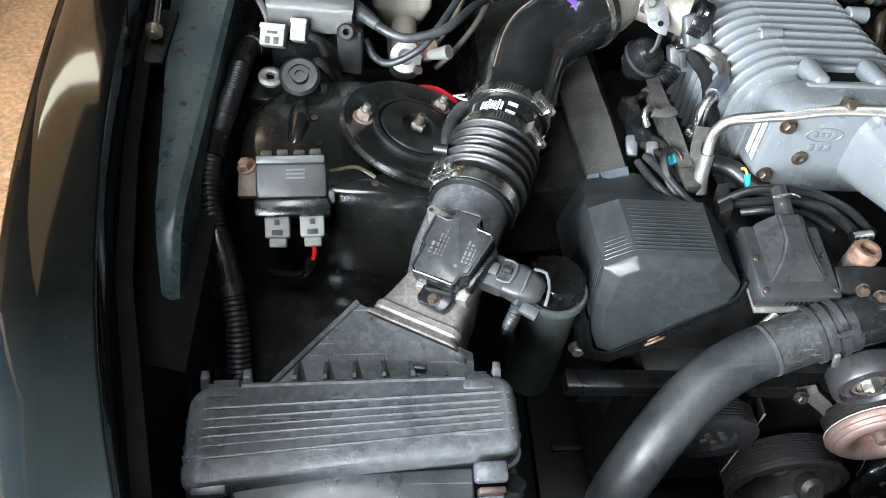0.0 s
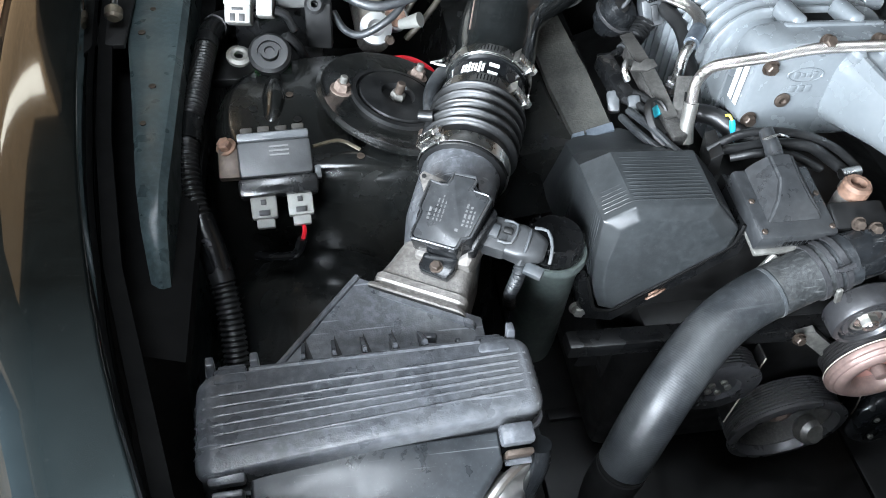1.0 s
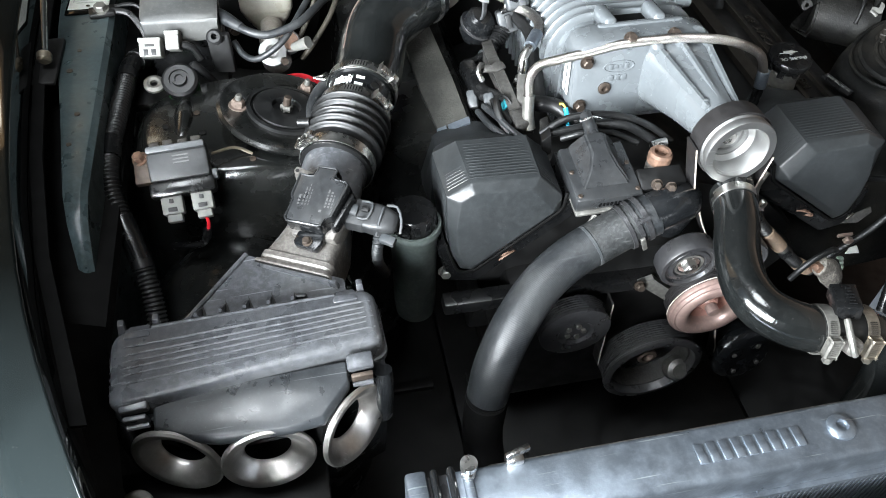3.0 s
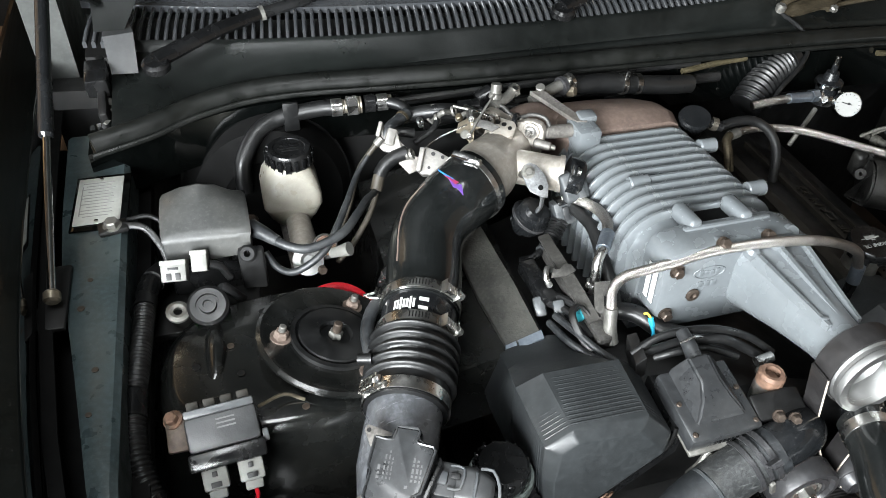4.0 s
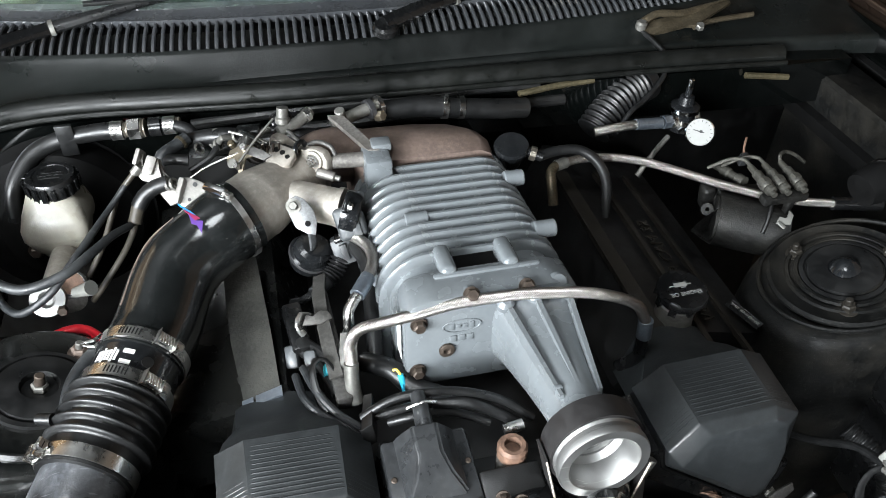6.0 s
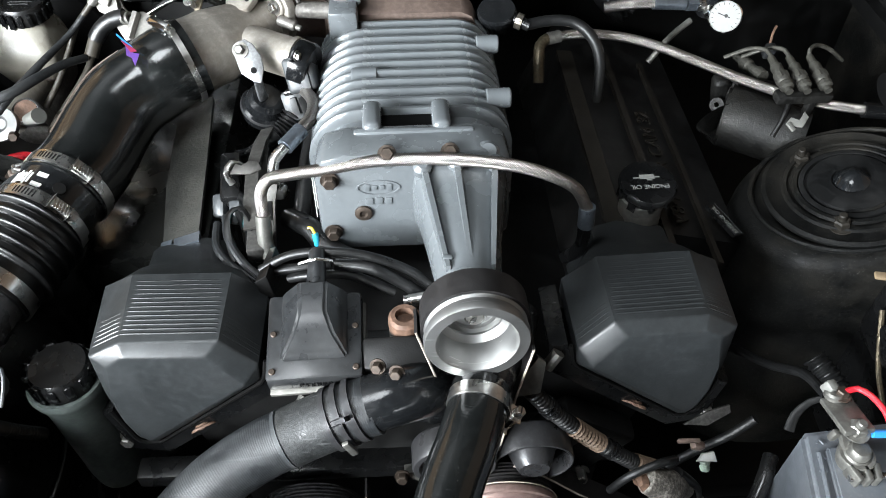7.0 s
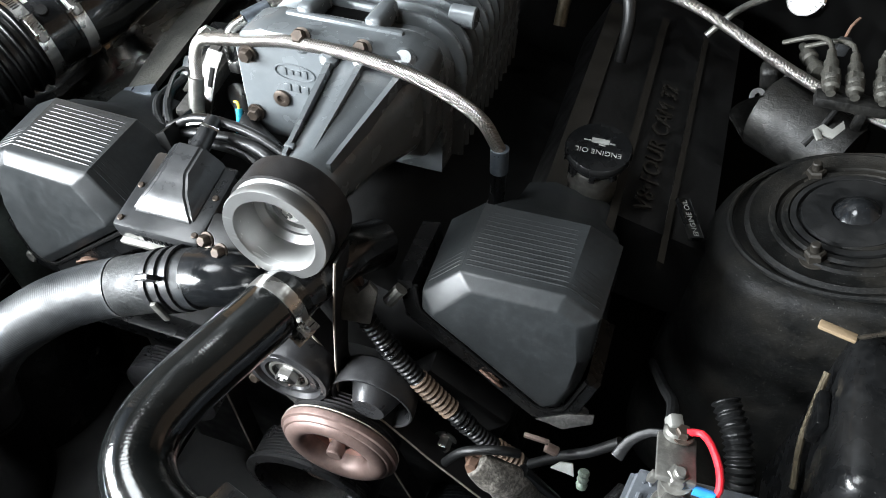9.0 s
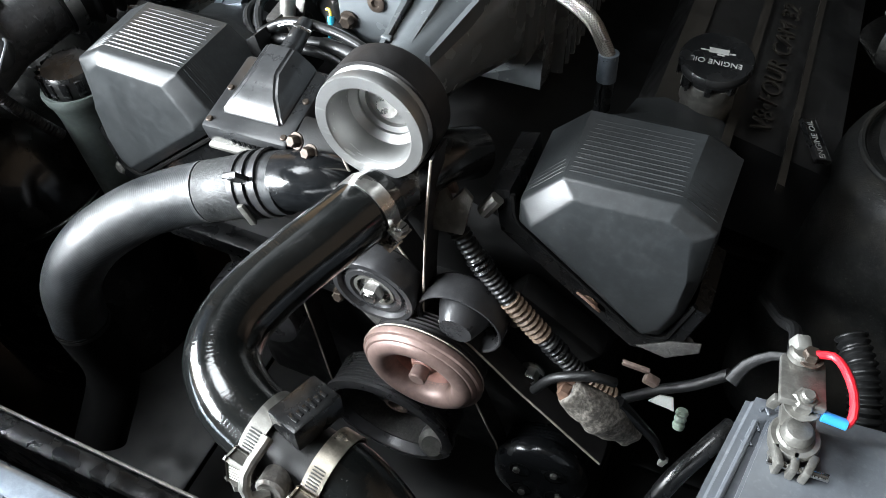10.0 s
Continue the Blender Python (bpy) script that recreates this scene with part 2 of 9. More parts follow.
BRAID = mat("steel_braid", (0.44, 0.41, 0.38), 0.30, metal=1.0, var=0.05, scale=40, grain=2200, bump=0.45, rough_var=0.03, dust=0.1, dust_colour=(0.10, 0.08, 0.07))
bn, bk = BRAID.node_tree.nodes, BRAID.node_tree.links
weave = []
for turn in (0.78, -0.78):
    mp = bn.new("ShaderNodeMapping")
    mp.inputs["Rotation"].default_value = (0, 0, turn)
    wv = bn.new("ShaderNodeTexWave")
    wv.inputs["Scale"].default_value = 250.0
    bk.new(bn.new("ShaderNodeTexCoord").outputs["UV"], mp.inputs["Vector"])
    bk.new(mp.outputs[0], wv.inputs["Vector"])
    weave.append(wv.outputs["Fac"])
wm_ = bn.new("ShaderNodeMath")
wm_.operation = "MAXIMUM"
bk.new(weave[0], wm_.inputs[0])
bk.new(weave[1], wm_.inputs[1])
wb_ = bn.new("ShaderNodeBump")
wb_.inputs["Strength"].default_value, wb_.inputs["Distance"].default_value = 0.7, 0.0007
bk.new(wm_.outputs[0], wb_.inputs["Height"])
bk.new(wb_.outputs[0], bn["Principled BSDF"].inputs["Normal"])
wc_ = bn.new("ShaderNodeMix")
wc_.data_type, wc_.blend_type = "RGBA", "MULTIPLY"
wr_ = bn.new("ShaderNodeMapRange")
for i_, v_ in enumerate((0.30, 0.90, 0.45, 1.0), 1):
    wr_.inputs[i_].default_value = v_
wc_.inputs["Factor"].default_value = 1.0
bk.new(wm_.outputs[0], wr_.inputs[0])
bk.new(bn["Principled BSDF"].inputs["Base Color"].links[0].from_socket, wc_.inputs["A"])
bk.new(wr_.outputs[0], wc_.inputs["B"])
bk.new(wc_.outputs["Result"], bn["Principled BSDF"].inputs["Base Color"])
SNOUT = mat("scuffed_gloss_plastic", (0.016, 0.018, 0.020), 0.36, coat=0.1, dust=0.35, dust_colour=(0.05, 0.055, 0.06), specks=0.3, scratch=0.5, bump=0.05)
WORN_HOSE = mat("scuffed_hose_end", (0.020, 0.0212, 0.0215), 0.52, var=0.5, scale=34, dust=0.7, dust_colour=(0.060, 0.060, 0.056), grain=900, bump=0.4, scratch=0.35, mottle=0.15)
THROTTLE = mat("pale_casting", (0.33, 0.305, 0.27), 0.46, metal=0.35, var=0.25, scale=16, dust=0.6, dust_colour=(0.105, 0.078, 0.052), grain=900, bump=0.2)
COIL_BASE = mat("coil_base_plastic", (0.021, 0.0222, 0.0235), 0.32, coat=0.15, dust=0.3, dust_colour=(0.034, 0.033, 0.031), specks=0.2, bump=0.06, rough_var=0.1)
DUSTY_NUT = mat("dusty_nut", (0.15, 0.115, 0.095), 0.55, metal=0.3, var=0.3, grain=300, bump=0.3)
STRIP = mat("dirty_cast_strip", (0.026, 0.026, 0.023), 0.55, var=0.5, scale=30, dust=0.7, dust_colour=(0.060, 0.058, 0.050), grain=400, bump=0.6)
FAINT_PRINT = mat("faint_print", (0.27, 0.275, 0.26), 0.5, var=0.1, bump=0)
SLAT = mat("slat_plastic", (0.034, 0.036, 0.039), 0.20, coat=0.5, var=0.2, dust=0.2, dust_colour=(0.06, 0.06, 0.056))

COWL = mat("cowl_plastic", (0.0048, 0.0056, 0.0053), 0.36, spec=0.30, dust=0.35, dust_colour=(0.012, 0.0145, 0.0135), scale=5, grain=900, bump=0.3, specks=0.08)
# flat black of the brake booster; elsewhere also paints shade in deep places
FLAT_BLACK_SHADE = mat("flat_black_shade", (0.0022, 0.0022, 0.0022), 0.75, spec=0.12, dust=0.3, dust_colour=(0.006, 0.0055, 0.005))
DIM_BRASS = mat("worn_brass", (0.095, 0.078, 0.052), 0.42, metal=0.7, var=0.45, scale=50, bump=0.4)
# dusty black of the right side, its colour lowered to stand for shade
SHADED_BLACK = mat("dusty_shaded_black", (0.0030, 0.0032, 0.0031), 0.60, spec=0.16, dust=0.7, dust_colour=(0.0210, 0.0190, 0.0155), specks=0.4, scale=24, bump=0.5, mottle=0.4)
OLIVE = mat("olive_sleeve", (0.035, 0.030, 0.022), 0.5, var=0.3, dust=0.3, dust_colour=(0.06, 0.05, 0.04))
CREAM_TRIM = mat("cream_trim", (0.62, 0.60, 0.46), 0.5, var=0.08)
DASH = mat("grey_green_trim", (0.030, 0.036, 0.031), 0.7, var=0.2)

# ---- mesh tools ----


def link(name, bm, material, parent=None, label="", flat=False, angle=34):
    bmesh.ops.recalc_face_normals(bm, faces=bm.faces[:])
    lo = Vector([min(v.co[i] for v in bm.verts) for i in range(3)])
    hi = Vector([max(v.co[i] for v in bm.verts) for i in range(3)])
    base = Vector(((lo.x + hi.x) / 2, (lo.y + hi.y) / 2, lo.z))
    for v in bm.verts:
        v.co -= base
    me = bpy.data.meshes.new(name)
    bm.to_mesh(me)
    bm.free()
    me.materials.append(material)
    if not flat:
        me.polygons.foreach_set("use_smooth", [True] * len(me.polygons))
        me.set_sharp_from_angle(angle=radians(angle))
    ob = new(name, me)
    ob.location = base
    if parent:
        ob.parent = parent
        ob.location = base - spot(parent)
    if label:
        ob["label"] = label
    return ob


def spot(ob):
    p = ob.location.copy()
    while ob.parent:
        ob = ob.parent
        p += ob.location
    return p


def part(name, bm, material, parent, label="", **kw):
    return link(name, bm, material, parent, label, **kw)


def thing(name, at, label, category, group="", kind=""):
    ob = new(name)
    ob.empty_display_size = 0.02
    ob.location = at
    return tagged(ob, label, category, group, kind)


def solid(name, bm, material, label, category, group="", kind="", **kw):
    """A thing of one mesh."""
    return tagged(link(name, bm, material, **kw), label, category, group, kind)


def axes(origin, z, x=(1, 0, 0)):
    """A frame at origin with its z along z and its x near x."""
    z = Vector(z).normalized()
    x = Vector(x)
    x = (x - z * x.dot(z))
    if x.length < 1e-5:
        x = Vector((0, 1, 0)) - z * z.y
    x.normalize()
    y = z.cross(x)
    return Matrix.Translation(origin) @ Matrix((x, y, z)).transposed().to_4x4()


def box(size, m=None, bevel=0.0, bm=None, seg=2, taper=1.0):
    bm = bm or bmesh.new()
    at = m if isinstance(m, Matrix) else Matrix.Translation(m or (0, 0, 0))
    made = bmesh.ops.create_cube(bm, size=1.0)["verts"]
    for v in made:
        k = taper if v.co.z > 0 else 1.0
        v.co = at @ Vector((v.co.x * size[0] * k, v.co.y * size[1] * k, v.co.z * size[2]))
    if bevel:
        edges = list({e for v in made for e in v.link_edges})
        bmesh.ops.bevel(bm, geom=edges, offset=bevel, segments=seg, affect="EDGES", profile=0.5)
    return bm


def lathe(profile, m=None, seg=32, bm=None, closed=False):
    """Turns (radius, height) pairs about z."""
    bm = bm or bmesh.new()
    at = m if isinstance(m, Matrix) else Matrix.Translation(m or (0, 0, 0))
    rings = []
    for r, h in profile:
        if r < 1e-6:
            rings.append([bm.verts.new(at @ Vector((0, 0, h)))])
        else:
            rings.append([bm.verts.new(at @ Vector((r * math.cos(a), r * math.sin(a), h))) for a in (2 * math.pi * i / seg for i in range(seg))])
    pairs = list(zip(rings, rings[1:])) + ([(rings[-1], rings[0])] if closed else [])
    for a, b in pairs:
        for i in range(seg):
            j = (i + 1) % seg
            vs = [a[i % len(a)], a[j % len(a)], b[j % len(b)], b[i % len(b)]]
            vs = list(dict.fromkeys(vs))
            if len(vs) > 2:
                bm.faces.new(vs)
    return bm


def cyl(r, h, m=None, seg=20, bm=None, r2=None, bevel=0.0):
    r2 = r if r2 is None else r2
    b = bevel
    prof = [(0, 0), (r - b, 0), (r, b), (r2, h - b), (r2 - b, h), (0, h)] if b else [(0, 0), (r, 0), (r2, h), (0, h)]
    return lathe(prof, m, seg, bm)


def loft(rings, bm=None, caps=True, m=None):
    bm = bm or bmesh.new()
    at = m or Matrix.Identity(4)
    rs = [[bm.verts.new(at @ Vector(p)) for p in ring] for ring in rings]
    n = len(rs[0])
    for a, b in zip(rs, rs[1:]):
        for i in range(n):
            j = (i + 1) % n
            bm.faces.new((a[i], a[j], b[j], b[i]))
    if caps:
        bm.faces.new(list(reversed(rs[0])))
        bm.faces.new(rs[-1])
    return bm


def prism(poly, vec, bevel=0.0, bm=None, m=None):
    bm = bm or bmesh.new()
    at = m or Matrix.Identity(4)
    a = [bm.verts.new(at @ Vector(p)) for p in poly]
    c = [bm.verts.new(at @ (Vector(p) + Vector(vec))) for p in poly]
    bm.faces.new(list(reversed(a)))
    bm.faces.new(c)
    for i in range(len(a)):
        j = (i + 1) % len(a)
        bm.faces.new((a[i], a[j], c[j], c[i]))
    if bevel:
        bmesh.ops.bevel(bm, geom=list({e for v in a + c for e in v.link_edges}), offset=bevel, segments=2, affect="EDGES", profile=0.5)
    return bm


def smooth_path(pts, step=0.006):
    """A Catmull-Rom curve through pts, at about even steps."""
    p = [Vector(q) for q in pts]
    p = [2 * p[0] - p[1], *p, 2 * p[-1] - p[-2]]
    out = []
    for i in range(1, len(p) - 2):
        n = max(2, int((p[i + 1] - p[i]).length / step))
        for j in range(n):
            t = j / n
            out.append(0.5 * (2 * p[i] + (p[i + 1] - p[i - 1]) * t + (2 * p[i - 1] - 5 * p[i] + 4 * p[i + 1] - p[i + 2]) * t * t
                              + (3 * p[i] - p[i - 1] - 3 * p[i + 1] + p[i + 2]) * t ** 3))
    out.append(p[-2])
    return out


def tube(pts, r, seg=12, step=0.006, bm=None, caps=True, smooth=True, squash=1.0):
    """A hose along pts; r is a radius, or gives one for (length so far, share of the whole)."""
    bm = bm or bmesh.new()
    uvl = bm.loops.layers.uv.verify()
    path = smooth_path(pts, step) if smooth else [Vector(q) for q in pts]
    total = sum((b - a).length for a, b in zip(path, path[1:]))
    side, s, rings, lens = None, 0.0, [], []
    for i, q in enumerate(path):
        d = (path[min(i + 1, len(path) - 1)] - path[max(i - 1, 0)]).normalized()
        if side is None:
            side = d.orthogonal().normalized()
        side = (side - d * side.dot(d)).normalized()
        up = d.cross(side)
        if i:
            s += (q - path[i - 1]).length
        rr = r(s, s / total) if callable(r) else r
        rings.append([bm.verts.new(q + rr * (math.cos(a) * side + squash * math.sin(a) * up)) for a in (2 * math.pi * j / seg for j in range(seg))])
        lens.append(s)
    girth = 2 * math.pi * (r(0, 0) if callable(r) else r)
    for i in range(len(rings) - 1):
        for j in range(seg):
            c = (j + 1) % seg
            f = bm.faces.new((rings[i][j], rings[i][c], rings[i + 1][c], rings[i + 1][j]))
            for lp, (u, v) in zip(f.loops, ((j, i), (j + 1, i), (j + 1, i + 1), (j, i + 1))):
                lp[uvl].uv = (u / seg * girth, lens[v])
    if caps:
        bm.faces.new(list(reversed(rings[0])))
        bm.faces.new(rings[-1])
    return bm


def hexbolt(m, r, h, bm=None, washer=0.0):
    """A hexagon head, rounded on top, on an optional washer, along the frame's z."""
    bm = bm or bmesh.new()
    z = 0.0
    if washer:
        lathe([(0, 0), (washer, 0), (washer, 0.0016), (0, 0.0016)], m, 18, bm)
        z = 0.0016
    lathe([(0, z), (r, z), (r, z + h * 0.8), (r * 0.8, z + h), (0, z + h)], m, 6, bm)
    return bm


def ring_pts(c, rx, ry, n, z):
    return [(c[0] + rx * math.cos(2 * math.pi * i / n), c[1] + ry * math.sin(2 * math.pi * i / n), z) for i in range(n)]


def clip_band(name, m, r, w, parent, screw=0.6, material=None):
    """A worm-drive hose clip about the frame's z; screw: the angle of its screw housing."""
    band = part(name, lathe([(r, -w / 2), (r + 0.0012, -w / 2), (r + 0.0012, w / 2), (r, w / 2)], m, 40, closed=True), material or STEEL, parent, "steel worm-drive hose clip")
    a = m @ Matrix.Rotation(screw, 4, "Z") @ Matrix.Translation((r + 0.0036, 0, 0))
    part("screw_housing", box((0.0072, 0.021, w * 0.92), a, 0.0022, seg=3), material or STEEL, band)
    thread = bmesh.new()
    for i in range(6):
        box((0.0012, 0.0014, w * 0.78), a @ Matrix.Translation((0.0036, -0.0075 + i * 0.0030, 0)) @ Matrix.Rotation(0.25, 4, "X"), 0.0004, bm=thread, seg=1)
    part("worm_thread", thread, material or STEEL, band)
    part("screw", hexbolt(a @ axes((0.0010, 0.0100, 0), (0, 1, 0)), min(0.0052, w * 0.42), 0.0070, washer=min(0.0056, w * 0.45)), material or STEEL, band)
    part("screw_slot", box((0.0010, 0.0012, w * 0.5), a @ Matrix.Translation((0.0010, 0.0185, 0))), DARK, band)
    slots = bmesh.new()
    for i in range(7):
        b = m @ Matrix.Rotation(screw - 0.55 - i * 0.075, 4, "Z") @ Matrix.Translation((r + 0.0013, 0, 0))
        box((0.0006, r * 0.03, w * 0.6), b, bm=slots)
    part("slots", slots, DARK, band)
    return band


def text_mesh(body, size, m, depth=0.0006):
    c = bpy.data.curves.new("lettering", "FONT")
    c.body, c.size, c.extrude, c.align_x, c.align_y = body, size, depth, "CENTER", "CENTER"
    tmp = bpy.data.objects.new("lettering", c)
    scene.collection.objects.link(tmp)
    bpy.context.view_layer.update()
    me = tmp.to_mesh()
    bm = bmesh.new()
    bm.from_mesh(me)
    bm.transform(m)
    tmp.to_mesh_clear()
    bpy.data.objects.remove(tmp)
    return bm


def text_bars(m, rows, bm=None, depth=0.0005):
    """Bars for writing that cannot be read: rows of (x, y, width, height)."""
    bm = bm or bmesh.new()
    for x, y, w, h in rows:
        box((w, h, depth), m @ Matrix.Translation((x, y, 0)), bm=bm)
    return bm

# ---- the garage ----
def wall(name, size, at, material, kind="structure", label="", category="wall"):
    return solid(name, box(size, at), material, label, category, kind=kind, flat=True)


wall("floor", (9, 10, 0.1), (0, 0.5, -0.05), CONCRETE, label="bare grey concrete garage floor", category="floor")
wall("wall_right", (0.12, 9.0, 2.8), (1.9, 1.0, 1.4), CLAY, label="rough tan rendered garage wall")
wall("wall_back", (3.9, 0.12, 2.8), (0.06, 5.4, 1.4), WALL, label="plain garage back wall")
wall("wall_front", (3.9, 0.12, 2.8), (0.06, -3.4, 1.4), WALL, label="plain garage front wall")
# ceiling in four slabs round an invented opening for the overhead fill
roof = bmesh.new()
for size, at in (((4.0, 2.4, 0.1), (0.06, -2.3, 2.85)), ((4.0, 5.7, 0.1), (0.06, 2.65, 2.85)), ((0.75, 0.9, 0.1), (-1.565, -0.65, 2.85)), ((2.35, 0.9, 0.1), (0.885, -0.65, 2.85))):
    box(size, at, bm=roof)
solid("ceiling", roof, WALL, "plain garage ceiling with an opening added for the fill lamp", "ceiling", kind="structure", flat=True)
wall("wall_left_upper", (0.12, 4.3, 0.45), (-1.8, -1.35, 2.575), CLAY, label="plain garage wall above the window opening")
wall("wall_left_rear", (0.12, 3.2, 1.7), (-1.8, 3.90, 1.95), CLAY, label="plain garage wall behind the side opening")
wall("wall_left_middle", (0.12, 0.70, 1.25), (-1.8, 0.45, 1.725), CLAY, label="plain garage wall between the two openings")
# made-up glowing sheet and band, placed for their reflection in the fender
solid("backdrop", box((2.6, 0.02, 5.4), (-3.08, 2.28, 2.7)), BROWN_GLOW, "glowing brown sheet added outside to reflect in the fender", "backdrop", kind="structure", flat=True)
solid("backdrop_band", box((1.05, 0.012, 0.16), (-2.33, 2.262, 2.58), 0.003), CREAM_GLOW, "glowing cream band added outside to reflect in the fender", "backdrop", kind="structure", flat=True)
wall("wall_left_front", (0.12, 0.8, 1.25), (-1.8, -3.0, 1.725), WALL, label="plain garage wall beside the window opening")
boards = thing("boarded_wall", (-1.78, 1.0, 0.0), "pale bare timber boards lining the garage wall", "timber wall", kind="structure")
board_mesh = None
for i in range(18):
    y = -3.2 + i * 0.5
    if board_mesh is None:
        ob = part("board", box((0.022, 0.485, 1.1), (-1.77, y, 0.55), 0.003), WOOD, boards)
        board_mesh = ob.data
    else:
        ob = new("board", board_mesh)
        ob.parent, ob.location = boards, (0.01, y - 1.0, 0.0)
ts = thing("timber_stack", (-1.33, 1.10, 0.0), "stack of pale chipboard sheets on the garage floor", "timber stack")
for i, (w, dy, r) in enumerate(((0.62, 0.0, 2), (0.60, 0.05, -3), (0.62, -0.03, 1), (0.58, 0.08, 4))):
    part("sheet", box((w, 1.7, 0.05), pose(-1.37, 1.25 + dy, 0.06 + i * 0.055, 0, 0, r), 0.004), WOOD, ts)
part("batten", box((0.06, 1.6, 0.05), pose(-1.60, 1.2, 0.275, 0, 0, -4), 0.004), WOOD, ts)
part("bearer", box((0.7, 0.08, 0.035), (-1.37, 0.7, 0.0175), 0.003), WOOD, ts)
part("bearer", box((0.7, 0.08, 0.035), (-1.37, 1.8, 0.0175), 0.003), WOOD, ts)


# ---- car panels ----
def bend(y, table):
    """Value at y on a table of (y, value), smoothed between."""
    ys, vs = zip(*table)
    slopes = np.gradient(vs, ys)
    i = min(max(int(np.searchsorted(ys, y)) - 1, 0), len(ys) - 2)
    h = ys[i + 1] - ys[i]
    u = min(max((y - ys[i]) / h, 0.0), 1.0)
    return float((1 + 2 * u) * (1 - u) ** 2 * vs[i] + u * (1 - u) ** 2 * h * slopes[i] + u * u * (3 - 2 * u) * vs[i + 1] + u * u * (u - 1) * h * slopes[i + 1])


FENDER_EDGE = ((-0.80, 0.52), (-0.60, 0.60), (-0.36, 0.686), (-0.18, 0.727), (-0.04, 0.748), (0.06, 0.759), (0.37, 0.778), (0.80, 0.79))


def fender(side):
    rings = []
    for i in range(34):
        y = -0.80 + i * 1.6 / 33
        e = bend(y, FENDER_EDGE)
        drop = 0.0 if y > -0.3 else (y + 0.3) ** 2 * 0.5
        prof = [(e, 0.845), (e, 0.8985), (e + 0.0008, 0.9004), (e + 0.0024, 0.9012), (e + 0.0036, 0.90128), (e + 0.012, 0.9012), (e + 0.024, 0.9010), (e + 0.036, 0.90075), (e + 0.044, 0.9004), (e + 0.052, 0.8997), (e + 0.060, 0.8984), (e + 0.067, 0.8955), (e + 0.0745, 0.8890), (e + 0.079, 0.877), (e + 0.084, 0.83),
                (e + 0.092, 0.76), (e + 0.098, 0.68), (e + 0.100, 0.55), (e + 0.100, 0.40), (e + 0.085, 0.40), (e + 0.080, 0.72), (e + 0.05, 0.83), (e + 0.02, 0.845)]
        rings.append([(side * x, y, z - drop) for x, z in prof])
    ob = thing("fender", (side * 0.8, 0.0, 0.40), "glossy black painted front fender with dust, haze painted at its nose and a reflection", "car fender", "front fenders")
    part("panel", loft(rings), BLACK_PAINT, ob, angle=50)
    lip = [[(side * (bend(y, FENDER_EDGE) - a), y, z) for a, z in ((0.001, 0.850), (0.014, 0.848), (0.014, 0.845), (0.001, 0.846))] for y in (-0.45, -0.25, -0.1, 0.05, 0.2, 0.35, 0.5)]
    part("inner_flange", loft(lip), FLAT_BLACK_SHADE, ob)
    return ob


def apron(side):
    """The flat ledge inside the fender and the wall below it."""
    rings = []
    for i in range(22):
        y = -0.29 + i * 0.71 / 21
        o = bend(y, ((-0.52, 0.645), (-0.25, 0.688), (-0.03, 0.719), (0.15, 0.745), (0.45, 0.76)))
        n = min(0.676, o - 0.008)
        prof = [(o, 0.80), (o, 0.838), (o - 0.005, 0.842), (n + 0.006, 0.842), (n, 0.836), (n, 0.50), (n + 0.01, 0.50), (n + 0.012, 0.80)]
        sink = 8.0 * max(0.0, -0.15 - y) ** 2
        rings.append([(side * x, y, z - (sink if z > 0.6 else 0.0)) for x, z in prof])
    ob = thing("inner_fender", (side * 0.7, 0, 0.5), "dark satin black inner fender ledge with specks of dirt", "car panel")
    # the right ledge gets the darkened material, as that side lies in shade
    part("ledge", loft(rings), APRON if side < 0 else SHADED_BLACK, ob, angle=40)
    for x, y, r in ((0.719, 0.071, 0.004), (0.700, -0.02, 0.0035), (0.712, 0.115, 0.003), (0.703, -0.075, 0.003)):
        part("hole_plug", cyl(r, 0.001, (side * x, y, 0.842), 12), OLD_BOLT, ob)
    gut = [[(side * (bend(y, FENDER_EDGE) + 0.012), y, 0.856), (side * (bend(y, FENDER_EDGE) + 0.016), y, 0.80), (side * 0.66, y, 0.765), (side * 0.66, y, 0.785), (side * (bend(y, FENDER_EDGE) + 0.004), y, 0.806), (side * (bend(y, FENDER_EDGE) + 0.006), y, 0.856)]
           for y in (-0.6, -0.3, -0.1, 0.1, 0.3, 0.45)]
    part("gutter", loft(gut), FLAT_BLACK_SHADE, ob)
    nose = [[(side * (bend(y, FENDER_EDGE) + a), y, z) for a, z in ((0.010, 0.20), (0.010, 0.80), (0.022, 0.80), (0.022, 0.20))] for y in (-0.72, -0.6, -0.48, -0.36, -0.28)]
    part("nose_wall", loft(nose), FLAT_BLACK_SHADE, ob)
    return ob


for s in (-1, 1):
    fender(s)
    apron(s)


